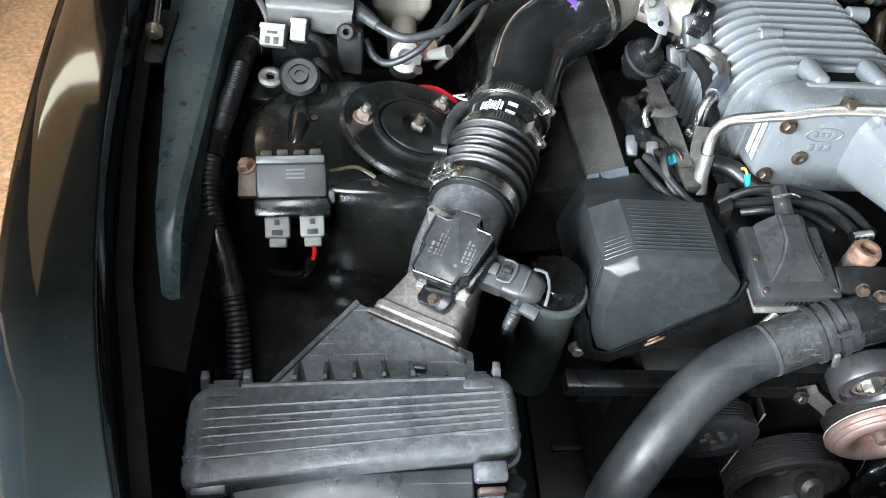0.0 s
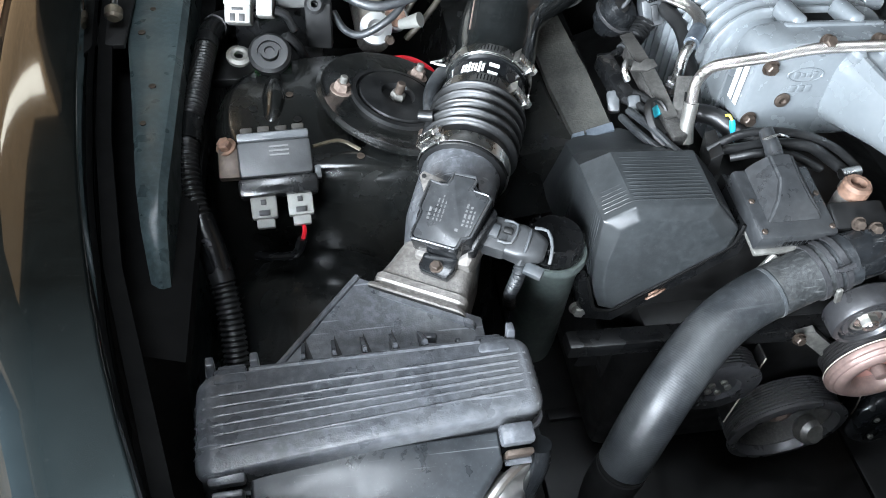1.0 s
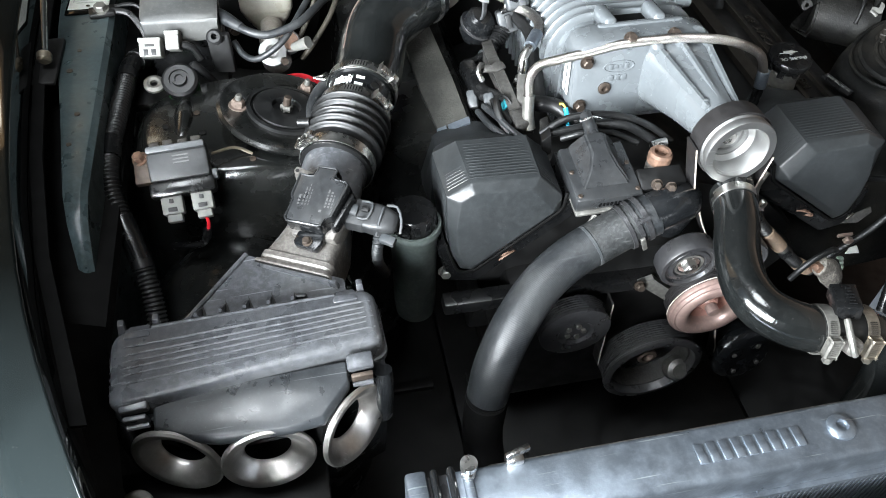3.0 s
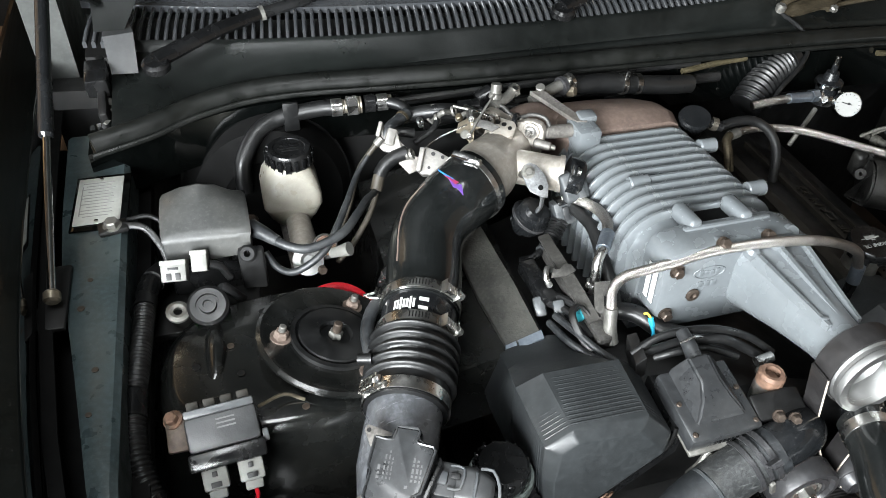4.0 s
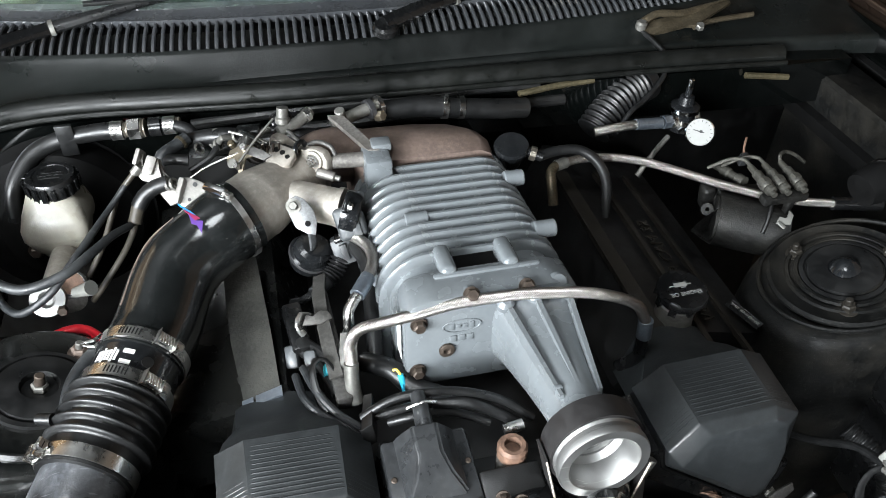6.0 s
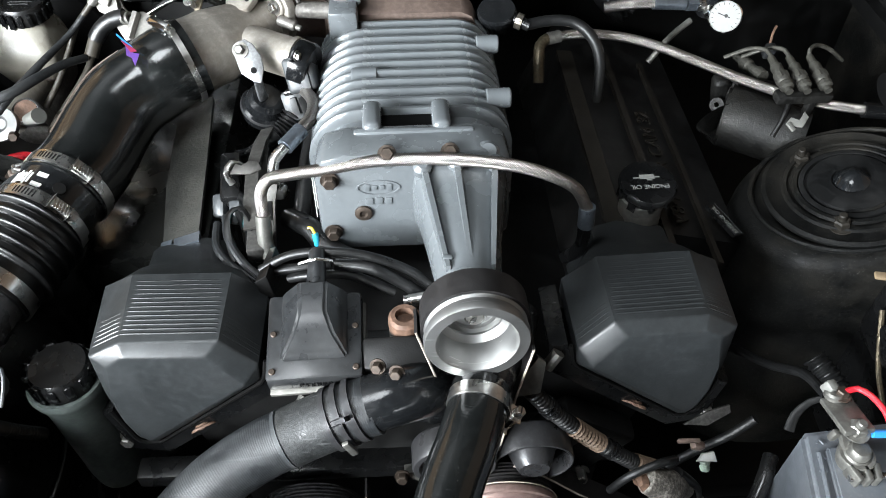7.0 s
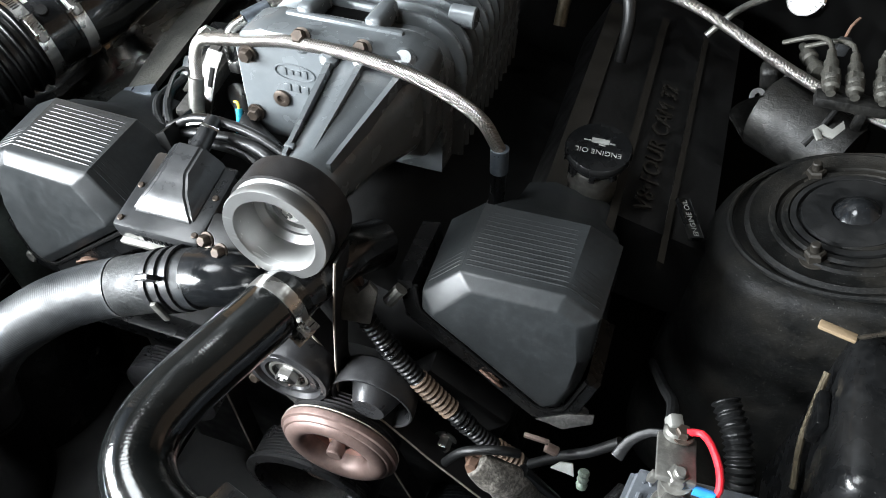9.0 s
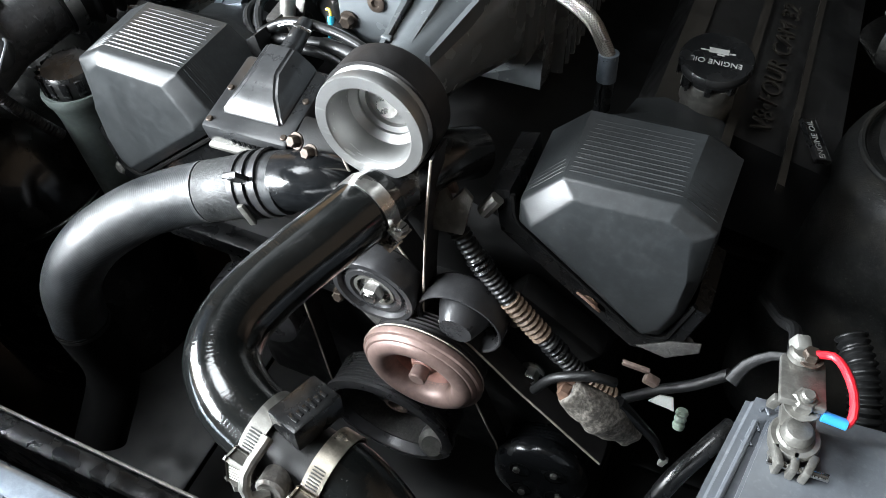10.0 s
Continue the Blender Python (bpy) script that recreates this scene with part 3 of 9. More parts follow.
def strut_tower(side, dx=0.0, label=""):
    ob = thing("strut_tower", (side * 0.47, 0.01, 0.45), label, "strut tower", "strut towers")
    cx, cy = 0.505, 0.008 if side < 0 else -0.012

    def top(x):
        return min(0.800, 0.789 - 0.27 * (0.461 - x) if x < 0.461 else 0.789 + 0.27 * (x - 0.461) * (1 if x < 0.53 else 0.8))
    rings = []
    for k, drop in ((1.38, 0.34), (1.22, 0.16), (1.10, 0.05), (1.04, 0.016), (0.985, 0.004), (0.92, 0.0), (0.55, 0.0), (0.05, 0.0)):
        if side > 0 and k > 1:
            k = 1 + (k - 1) * 0.35
        ring = []
        for i in range(56):
            a = 2 * math.pi * i / 56
            x = cx + k * 0.142 * math.copysign(abs(math.cos(a)) ** 0.8, math.cos(a))
            y = cy + k * 0.098 * math.copysign(abs(math.sin(a)) ** 0.8, math.sin(a))
            ring.append((side * x, y, top(x) - drop - 0.012))
        rings.append(ring)
    # right shell, plate and rings: shade put into the colour, dust kept
    part("shell", loft(rings), TOWER if side < 0 else SHADED_BLACK, ob, angle=60)
    if side < 0:
        part("pressed_ridge", tube([(-0.590, 0.066, 0.7800), (-0.592, 0.045, 0.7835), (-0.592, 0.020, 0.7838), (-0.594, -0.002, 0.7820), (-0.598, -0.014, 0.7770)], lambda q, u: 0.0150 - 0.005 * abs(2 * u - 1), 20, 0.003, squash=0.8), TOWER, ob)
        for px_, py_, pr_ in ((-0.612, 0.006, 0.0042), (-0.534, 0.072, 0.005), (-0.574, 0.028, 0.0040), (-0.566, -0.014, 0.0042), (-0.505, -0.075, 0.004)):
            part("punched_hole", cyl(pr_, 0.0012, axes((px_, py_, 0.7892), (0.05, 0, 1)), 14), OLD_BOLT if pr_ < 0.0041 else DARK, ob)
    m = axes((-0.461, 0.013, 0.784) if side < 0 else (0.470, -0.010, 0.786), (-side * 0.27, 0.03, 1))
    part("plate", lathe([(0, 0), (0.083, 0), (0.088, 0.001), (0.088, 0.004), (0.084, 0.0065), (0.078, 0.004), (0.060, 0.004), (0, 0.004)], m, 48), TOWER if side < 0 else SHADED_BLACK, ob)
    part("mount_rubber", lathe([(0, 0.003), (0.051, 0.003), (0.051, 0.009), (0.046, 0.0095), (0.045, 0.005), (0.043, 0.005), (0.042, 0.011), (0.030, 0.013),
                                (0.019, 0.013), (0.017, 0.007), (0, 0.007)], m, 48), RUBBER, ob, "dusty black rubber strut mount")
    if side > 0:
        lip = [(0.100 * math.cos(t) + (0.012 if math.cos(t) > 0 else 0), 0.090 * math.sin(t)) for t in (2 * math.pi * i / 48 for i in range(49))]
        part("plate_rim", tube([m @ Vector((x, y, 0.001)) for x, y in lip], 0.0030, 8, 0.004), SHADED_BLACK, ob)
    else:
        part("strut_nut", hexbolt(m @ Matrix.Translation((0, 0, 0.007)), 0.0085, 0.008), LEAD, ob)
        part("strut_rod", cyl(0.005, 0.02, m @ Matrix.Translation((0, 0, 0.007)), 14, bevel=0.001), OLD_BOLT, ob)
    for a in (math.pi, math.pi / 3, -math.pi / 3):
        q = m @ Matrix.Translation((-side * 0.0612 * math.cos(a), 0.0612 * math.sin(a), 0.004))
        nut = part("stud_nut", hexbolt(q, 0.0085, 0.009, washer=0.012), DUSTY_NUT if side < 0 else DIM_BRONZE, ob)
        part("stud", cyl(0.0042, 0.018, q, 12, bevel=0.001), LEAD if side < 0 else DIM_BRONZE, nut)
    return ob


strut_tower(-1, label="dusty black strut tower with rubber mount and rusty nuts")
right_tower = strut_tower(1, label="dark dusty strut tower with ringed rubber mount")

# bulkhead, cowl and windscreen
bulk = []
for x in (-0.78, -0.6, -0.3, 0, 0.3, 0.6, 0.78):
    y = 0.455 + 0.05 * (abs(x) / 0.7) ** 2
    bulk.append([(x, y - 0.05, 0.2), (x, y - 0.03, 0.85), (x, y - 0.01, 0.868), (x, y + 0.03, 0.868), (x, y + 0.03, 0.2)])
solid("bulkhead", loft(bulk), DARK, "dark bulkhead panel behind the engine", "bulkhead", kind="structure")


def cowl_row(x):
    """Front edge, crease, grille front, grille back of the cowl at x."""
    a = abs(x) / 0.70
    return 0.425 - 0.03 * a ** 3, 0.455 + 0.03 * a ** 2, 0.470 + 0.075 * a ** 2.4, 0.530 + 0.105 * a ** 2.4


COWL_FRONT = ((-0.715, 0.357), (-0.64, 0.382), (-0.583, 0.411), (-0.508, 0.431), (-0.42, 0.436))


def cowl_piece(lo, hi, n=48):
    rings = []
    for i in range(n):
        x = lo + (hi - lo) * i / (n - 1)
        a, b, c, d = cowl_row(x)
        k = min(1.0, max(0.0, (-0.44 - x) / 0.14))
        k = k * k * (3 - 2 * k)
        a = a + k * (bend(x, COWL_FRONT) - a)
        b = c - 0.011
        rings.append([(x, a, 0.862), (x, a, 0.884 - 0.008 * k), (x, a + 0.003, 0.890 - 0.009 * k), (x, a + 0.009, 0.8925 - 0.010 * k), (x, a + 0.016, 0.8915 - 0.010 * k), (x, a + 0.4 * (b - a) + 0.006, 0.898 - 0.008 * k), (x, b, 0.9115 - 0.002 * k), (x, b + 0.0035, 0.9185 - 0.002 * k), (x, b + 0.007, 0.9215 - 0.001 * k), (x, c, 0.923), (x, c, 0.900)])
    return loft(rings)


cowl = thing("windscreen_cowl", (0, 0.46, 0.86), "satin black plastic cowl panel with a slotted grille", "cowl panel")
part("front_panel", cowl_piece(-0.69, 0.79), COWL, cowl, angle=50)
back = []
for i in range(30):
    x = -0.73 + 1.46 * i / 29
    a, b, c, d = cowl_row(x)
    back.append([(x, d - 0.012, 0.945), (x, d + 0.004, 0.947), (x, d + 0.022, 0.956), (x, d + 0.022, 0.938), (x, d - 0.012, 0.935)])
part("rear_strip", loft(back), SLAT, cowl, angle=50)
pan = []
for i in range(12):
    x = -0.73 + 1.46 * i / 11
    a, b, c, d = cowl_row(x)
    pan.append([(x, c - 0.002, 0.895), (x, d + 0.01, 0.915), (x, d + 0.01, 0.905), (x, c - 0.002, 0.885)])
part("grille_floor", loft(pan), DARK, cowl)

slat_mesh = None
for i in range(118):
    x = -0.715 + i * 1.43 / 117
    a, b, c, d = cowl_row(x)
    if slat_mesh is None:
        slat = part("slat", loft([[(-0.0030, y, z - 0.010), (0.0030, y, z - 0.010), (0.0029, y, z - 0.0022), (0.0016, y, z - 0.0004), (0, y, z), (-0.0016, y, z - 0.0004), (-0.0029, y, z - 0.0022)] for y, z in
                                  ((0.0, 0.921), (0.012, 0.930), (0.03, 0.938), (0.05, 0.943), (0.060, 0.945))]), SLAT, cowl)
        slat_mesh, zoff = slat.data, slat.location.z
    else:
        slat = new("slat", slat_mesh)
        slat.parent = cowl
    slat.location = (x, (c + d) / 2 - 0.46, zoff)
    slat.scale = (1, (d - c + 0.004) / 0.06, 1)
    slat.rotation_euler = (0, 0, 0.30 * x)

screen = []
for i in range(25):
    x = -0.74 + 1.48 * i / 24
    d = cowl_row(x)[3] + 0.012
    k = (abs(x) / 0.74) ** 2
    screen.append([(x, d, 0.953), (x * 0.97, d + 0.30, 1.135), (x * 0.92, d + 0.62, 1.315), (x * 0.92, d + 0.622, 1.311), (x * 0.97, d + 0.302, 1.131), (x, d + 0.002, 0.949)])
ws = solid("windscreen", loft(screen), GLASS, "dusty green-tinted windscreen glass", "windscreen", angle=60)
ws.visible_shadow = False
solid("dashboard", box((1.36, 0.5, 0.06), pose(0, 0.98, 0.915, 6), 0.02), DASH, "dark grey-green dashboard behind the windscreen", "dashboard")
dv = thing("dash_end_panel", (-0.625, 0.74, 0.90), "cream dashboard end panel with an oval outline", "dashboard trim")
DV = pose(-0.622, 0.745, 0.922, 28, 0, -3)
part("panel", loft([ring_pts((0, 0), 0.105 * k, 0.036 * k ** 0.8, 40, z) for k, z in ((0.96, -0.016), (1.0, -0.004), (0.98, 0.006), (0.90, 0.011), (0.70, 0.0145), (0.30, 0.0155))], m=DV), CREAM_TRIM, dv, angle=60)
part("oval", tube([DV @ Vector((0.015 + 0.030 * math.cos(a), 0.006 + 0.016 * math.sin(a), 0.0152)) for a in (2 * math.pi * i / 28 for i in range(29))], 0.0012, 6), GREY_PLASTIC, dv)
cab = thing("cabin_shell", (0, 1.1, 0.18), "dark cabin interior seen through the windscreen", "car cabin")
part("rear_wall", box((1.5, 0.05, 1.2), (0, 1.6, 0.8)), CARPET, cab)
for s in (-1, 1):
    part("side_wall", box((0.05, 1.1, 0.9), (s * 0.77, 1.1, 0.55)), CARPET, cab)
part("cabin_floor", box((1.5, 1.0, 0.04), (0, 1.1, 0.2)), CARPET, cab)

# raised bonnet that shades the bay
hood = [[(-0.76, 0.62, 1.07), (0.76, 0.62, 1.07), (0.70, -0.12, 1.98), (-0.70, -0.12, 1.98)], [(-0.76, 0.64, 1.085), (0.76, 0.64, 1.085), (0.70, -0.10, 2.0), (-0.70, -0.10, 2.0)]]
solid("bonnet", loft(hood), COWL, "raised black bonnet over the engine bay", "bonnet")
tray = thing("undertray", (0, -0.1, 0.2), "black plastic undertray panels below the engine", "undertray")
for x in (-0.5, 0.0, 0.5):
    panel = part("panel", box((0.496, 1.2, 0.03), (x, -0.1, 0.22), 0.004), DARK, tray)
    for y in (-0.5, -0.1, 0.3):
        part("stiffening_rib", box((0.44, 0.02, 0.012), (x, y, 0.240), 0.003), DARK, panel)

SEAL_RUBBER = mat("seal_rubber", (0.0045, 0.0050, 0.0045), 0.40, spec=0.36, dust=0.35, dust_colour=(0.0105, 0.011, 0.0095), specks=0.1, bump=0.1, mottle=0.05)
seal = thing("bonnet_seal", (0, 0.4, 0.865), "black rubber bonnet seal along the cowl edge", "rubber seal")
SEAL = [(-0.715, 0.345, 0.872), (-0.64, 0.371, 0.876), (-0.583, 0.400, 0.880), (-0.508, 0.420, 0.884), (-0.42, 0.424, 0.884), (-0.352, 0.420, 0.883), (-0.186, 0.408, 0.883),
        (0.0, 0.401, 0.883), (0.19, 0.396, 0.883), (0.40, 0.390, 0.883), (0.60, 0.380, 0.880)]
part("bulb", tube([(x, y + 0.001, z) for x, y, z in SEAL], 0.0145, 18, 0.012, squash=0.82), SEAL_RUBBER, seal)
part("front_lip", tube([(x, y - 0.0165, z - 0.0075) for x, y, z in SEAL], 0.0042, 10, 0.012), SEAL_RUBBER, seal)
part("lip", tube([(x, y + 0.017, z - 0.004) for x, y, z in SEAL], 0.006, 8, 0.015), SEAL_RUBBER, seal)
ledge = []
for i in range(26):
    x = -0.72 + 1.44 * i / 25
    y = bend(x, [(q[0], q[1]) for q in SEAL]) if x < 0.6 else 0.38
    ledge.append([(x, y - 0.022, 0.800), (x, y - 0.016, 0.868), (x, y + 0.05, 0.872), (x, y + 0.05, 0.866), (x, y - 0.010, 0.862), (x, y - 0.014, 0.800)])
solid("bulkhead_ledge", loft(ledge), BLACK_PAINT, "black painted upper bulkhead ledge under the seal", "car panel", kind="structure")


def wiper(pivot, knee, tip, b0, b1):
    ob = thing("wiper_arm", pivot, "black windscreen wiper arm with its blade", "windscreen wiper", "windscreen wipers")
    p, k, t = Vector(pivot), Vector(knee), Vector(tip)
    part("pivot_cap", cyl(0.019, 0.016, axes(p - Vector((0, 0, 0.014)), (0, -0.2, 1)), 24, bevel=0.004), BLACK_PLASTIC, ob)
    part("head", tube([p, p.lerp(k, 0.5) + Vector((0, 0, 0.004)), k], lambda s, u: 0.0125 - 0.003 * u, 12, squash=0.7), BLACK_PLASTIC, ob)
    part("knuckle_band", tube([k, k + (t - k).normalized() * 0.006], 0.0115, 12, smooth=False, squash=0.75), LEAD, ob)
    arm = part("arm", tube([k, k.lerp(t, 0.5) + Vector((0, 0, 0.005)), t], lambda s, u: 0.0095 - 0.0045 * u, 10, squash=0.6), BLACK_PLASTIC, ob)
    part("hook", tube([t, t + (t - k).normalized() * 0.03], 0.004, 8, smooth=False), LEAD, ob)
    b0, b1 = Vector(b0), Vector(b1)
    bl = part("blade", tube([b0, b0.lerp(b1, 0.5) + Vector((0, 0, 0.004)), b1], 0.0065, 8, 0.02, squash=1.3), BLACK_PLASTIC, ob)
    part("rubber", tube([b0 - Vector((0, 0.004, 0.006)), b1 - Vector((0, 0.004, 0.006))], 0.003, 6, smooth=False), RUBBER, ob)
    return ob


wiper((-0.622, 0.428, 0.940), (-0.472, 0.530, 0.948), (-0.172, 0.592, 0.978), (-0.425, 0.556, 0.975), (0.02, 0.560, 0.975))
wiper((-0.015, 0.462, 0.945), (0.100, 0.517, 0.952), (0.34, 0.640, 0.998), (0.05, 0.562, 0.975), (0.55, 0.62, 0.98))
corner = thing("cowl_corner", (-0.665, 0.44, 0.86), "grey upright corner bracket beside the cowl", "car panel")
part("upright", loft([[(-0.688, 0.470, 0.905), (-0.652, 0.466, 0.905), (-0.652, 0.472, 0.905), (-0.688, 0.476, 0.905)], [(-0.692, 0.505, 0.945), (-0.650, 0.500, 0.950), (-0.650, 0.506, 0.950), (-0.692, 0.511, 0.945)], [(-0.688, 0.560, 0.962), (-0.664, 0.560, 0.966), (-0.664, 0.566, 0.966), (-0.688, 0.566, 0.962)]]), GREY_DARK, corner)
part("hinge_foot", box((0.030, 0.05, 0.03), pose(-0.706, 0.462, 0.905, 10), 0.004), BLACK_PLASTIC, corner)
hinge = thing("hinge_bracket", (-0.70, 0.46, 0.84), "black bonnet hinge bolted beside the cowl", "hinge")
part("leaf", box((0.012, 0.11, 0.06), pose(-0.702, 0.46, 0.875, 20), 0.004), DARK, hinge)
for y in (0.40, 0.44, 0.47):
    part("bolt", hexbolt(axes((-0.70, y, 0.862 + (y - 0.40) * 0.3), (0.5, -0.3, 1)), 0.008, 0.009, washer=0.011), LEAD, hinge)
part("arm", loft([[(-0.70, 0.50, 0.955), (-0.66, 0.50, 0.955), (-0.66, 0.52, 0.965), (-0.70, 0.52, 0.965)], [(-0.70, 0.555, 1.000), (-0.630, 0.555, 0.992), (-0.630, 0.575, 1.0), (-0.70, 0.575, 1.01)], [(-0.72, 0.60, 1.080), (-0.600, 0.60, 1.060), (-0.600, 0.62, 1.065), (-0.72, 0.62, 1.09)]]), COWL, hinge, "black hinge arm")
part("arm_stay", tube([(-0.735, 0.475, 1.045), (-0.71, 0.50, 1.02), (-0.69, 0.53, 0.985)], 0.007, 10), COWL, hinge)
gs = thing("gas_strut", (-0.741, 0.07, 0.855), "black gas strut with a bright piston rod", "gas strut")
G0, GD = Vector((-0.741, 0.072, 0.866)), Vector((0.0, 0.92, 0.39)).normalized()
part("rod", tube([G0, G0 + GD * 0.20], 0.0042, 14, smooth=False), CHROME, gs)
part("cylinder", tube([G0 + GD * 0.20, G0 + GD * 0.203, G0 + GD * 0.425], lambda s, u: 0.0060 if s < 0.002 else 0.0085, 18, smooth=False), COIL_PLASTIC, gs)
part("upper_ball", cyl(0.0062, 0.020, axes(G0 + GD * 0.425, GD), 14, bevel=0.002), DIM_BRASS, gs)
part("ball_stud", cyl(0.009, 0.014, axes(G0 - GD * 0.008, GD), 16, bevel=0.003), ZINC, gs)
part("bracket", box((0.03, 0.10, 0.006), (-0.746, 0.09, 0.846), 0.002), DARK, gs)

# coursed bricks on the right garage wall beyond the fender
right_wall = bpy.data.objects["wall_right"]
BRICK = mat("tan_brick", (0.25, 0.165, 0.12), 0.85, var=0.3, scale=9, dust=0.3, dust_colour=(0.24, 0.17, 0.13), bump=0.6)
oi = BRICK.node_tree.nodes.new("ShaderNodeObjectInfo")
hs = BRICK.node_tree.nodes.new("ShaderNodeHueSaturation")
vr = BRICK.node_tree.nodes.new("ShaderNodeMapRange")
vr.inputs[3].default_value, vr.inputs[4].default_value = 0.75, 1.2
bsdf = BRICK.node_tree.nodes["Principled BSDF"]
BRICK.node_tree.links.new(oi.outputs["Random"], vr.inputs[0])
BRICK.node_tree.links.new(vr.outputs[0], hs.inputs["Value"])
BRICK.node_tree.links.new(bsdf.inputs["Base Color"].links[0].from_socket, hs.inputs["Color"])
BRICK.node_tree.links.new(hs.outputs[0], bsdf.inputs["Base Color"])
brick_data = None
for row in range(16):
    for col in range(16):
        y, z = 0.30 + col * 0.235 + (0.117 if row % 2 else 0.0), 0.20 + row * 0.088
        if brick_data is None:
            ob = part("brick", box((0.024, 0.225, 0.077), (1.834, y, z), 0.004), BRICK, right_wall)
            brick_data, brick_at = ob.data, ob.location - Vector((0, y, z))
        else:
            ob = new("brick", brick_data)
            ob.parent, ob.location = right_wall, brick_at + Vector((0.0015 * ((row * 7 + col * 3) % 3), y, z))

# ---- engine: block, covers, supercharger ----
blk = bmesh.new()
box((0.40, 0.52, 0.30), (0, 0.06, 0.47), 0.02, bm=blk)
prism([(-0.24, -0.15, 0.46), (0.24, -0.15, 0.46), (0.20, -0.15, 0.66), (0.05, -0.15, 0.72), (-0.05, -0.15, 0.72), (-0.20, -0.15, 0.66)], (0, 0.45, 0), 0.01, bm=blk)
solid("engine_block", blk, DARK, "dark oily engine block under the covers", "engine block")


COVER_RIM = ((0.1425, -0.1940, 0.7780), (0.1720, -0.1885, 0.8080), (0.2560, -0.1880, 0.8110), (0.2850, -0.1905, 0.7960), (0.2845, -0.1955, 0.7480),
             (0.2800, -0.1995, 0.7050), (0.2680, -0.2050, 0.6800), (0.2530, -0.2070, 0.6765), (0.1430, -0.1975, 0.7590))
COVER_FACE = ((0.1555, -0.2060, 0.7675), (0.1840, -0.1985, 0.7985), (0.2530, -0.1985, 0.8025), (0.2700, -0.1985, 0.7900), (0.2745, -0.2055, 0.7520),
              (0.2735, -0.2090, 0.7220), (0.2665, -0.2120, 0.6970), (0.2570, -0.2140, 0.6885), (0.1560, -0.2075, 0.7640))


def eased(pts, r, n=4):
    """A polyline with its corners rounded off at distance r."""
    p = [Vector(q) for q in pts]
    out = [p[0]]
    for a, b, c in zip(p, p[1:], p[2:]):
        u, v = b + (a - b).normalized() * r, b + (c - b).normalized() * r
        out += [u.lerp(b, i / n).lerp(b.lerp(v, i / n), i / n) for i in range(n + 1)]
    return out + [p[-1]]


def cam_cover(side, label):
    """The ribbed end of a cam cover: a flat many-sided front face in a wide chamfer, ribs wrapped over its top and outer side."""
    ob = thing("cam_cover", (side * 0.22, -0.17, 0.67), label, "cam cover", "cam covers")

    def flip(pts):
        return [(side * x, y, z) for x, y, z in pts]
    back = [(x + (0.003 if x > 0.22 else -0.002), -0.112, z + (0.001 if z > 0.75 else 0.0)) for x, y, z in COVER_RIM]
    bm = loft([flip(COVER_FACE), flip(COVER_RIM), flip(back)])
    edges = [e for e in bm.edges if all(v.co.y < -0.15 for v in e.verts)]
    bmesh.ops.bevel(bm, geom=edges, offset=0.0022, segments=3, affect="EDGES", profile=0.5)
    part("end_face", bm, COVER, ob, angle=24)
    for i in range(13):
        dy = 0.0092 + i * 0.0049
        path = [(x + (0.0 if z > 0.75 and j else 0.0004), y + dy, z + 0.0002) for j, (x, y, z) in enumerate(COVER_RIM[:6])]
        rib = tube([(side * p.x, p.y, p.z) for p in eased(path, 0.007)], 0.00095, 6, smooth=False)
        part("rib", rib, COVER, ob)
    low = [(0.286, 0.720), (0.272, 0.6735), (0.251, 0.6700), (0.139, 0.7540), (0.133, 0.782)]
    rings = []
    for k, (x, z) in enumerate(low):
        ox, oz = ((0.012, -0.006), (0.012, -0.016), (-0.004, -0.022), (-0.014, -0.020), (-0.016, -0.004))[k]
        y0 = -0.206 + (z - 0.67) * 0.13
        rings.append([(side * x, y0, z), (side * x, y0 + 0.07, z), (side * (x + ox), y0 + 0.07, z + oz), (side * (x + ox), y0 + 0.006, z + oz), (side * (x + ox * 0.8), y0 + 0.001, z + oz * 0.8)])
    part("skirt", loft(rings), BLACK_PLASTIC, ob, angle=30)
    part("joint_line", tube([(side * p.x, p.y, p.z) for p in eased([(0.2865, -0.199, 0.722), (0.2725, -0.2055, 0.6755), (0.252, -0.2065, 0.6730), (0.1405, -0.1965, 0.7560), (0.136, -0.192, 0.780)], 0.008)], 0.0022, 6, smooth=False), FLAT_BLACK_SHADE, ob)
    part("skirt_port", lathe([(0.006, 0), (0.0085, 0.001), (0.0085, 0.003), (0.006, 0.003), (0.005, -0.002)], axes((side * 0.208, -0.2015, 0.6925), (side * -0.4, -0.8, -0.5)) @ Matrix.Diagonal((1.5, 0.9, 1, 1)), 24), RUST, ob)
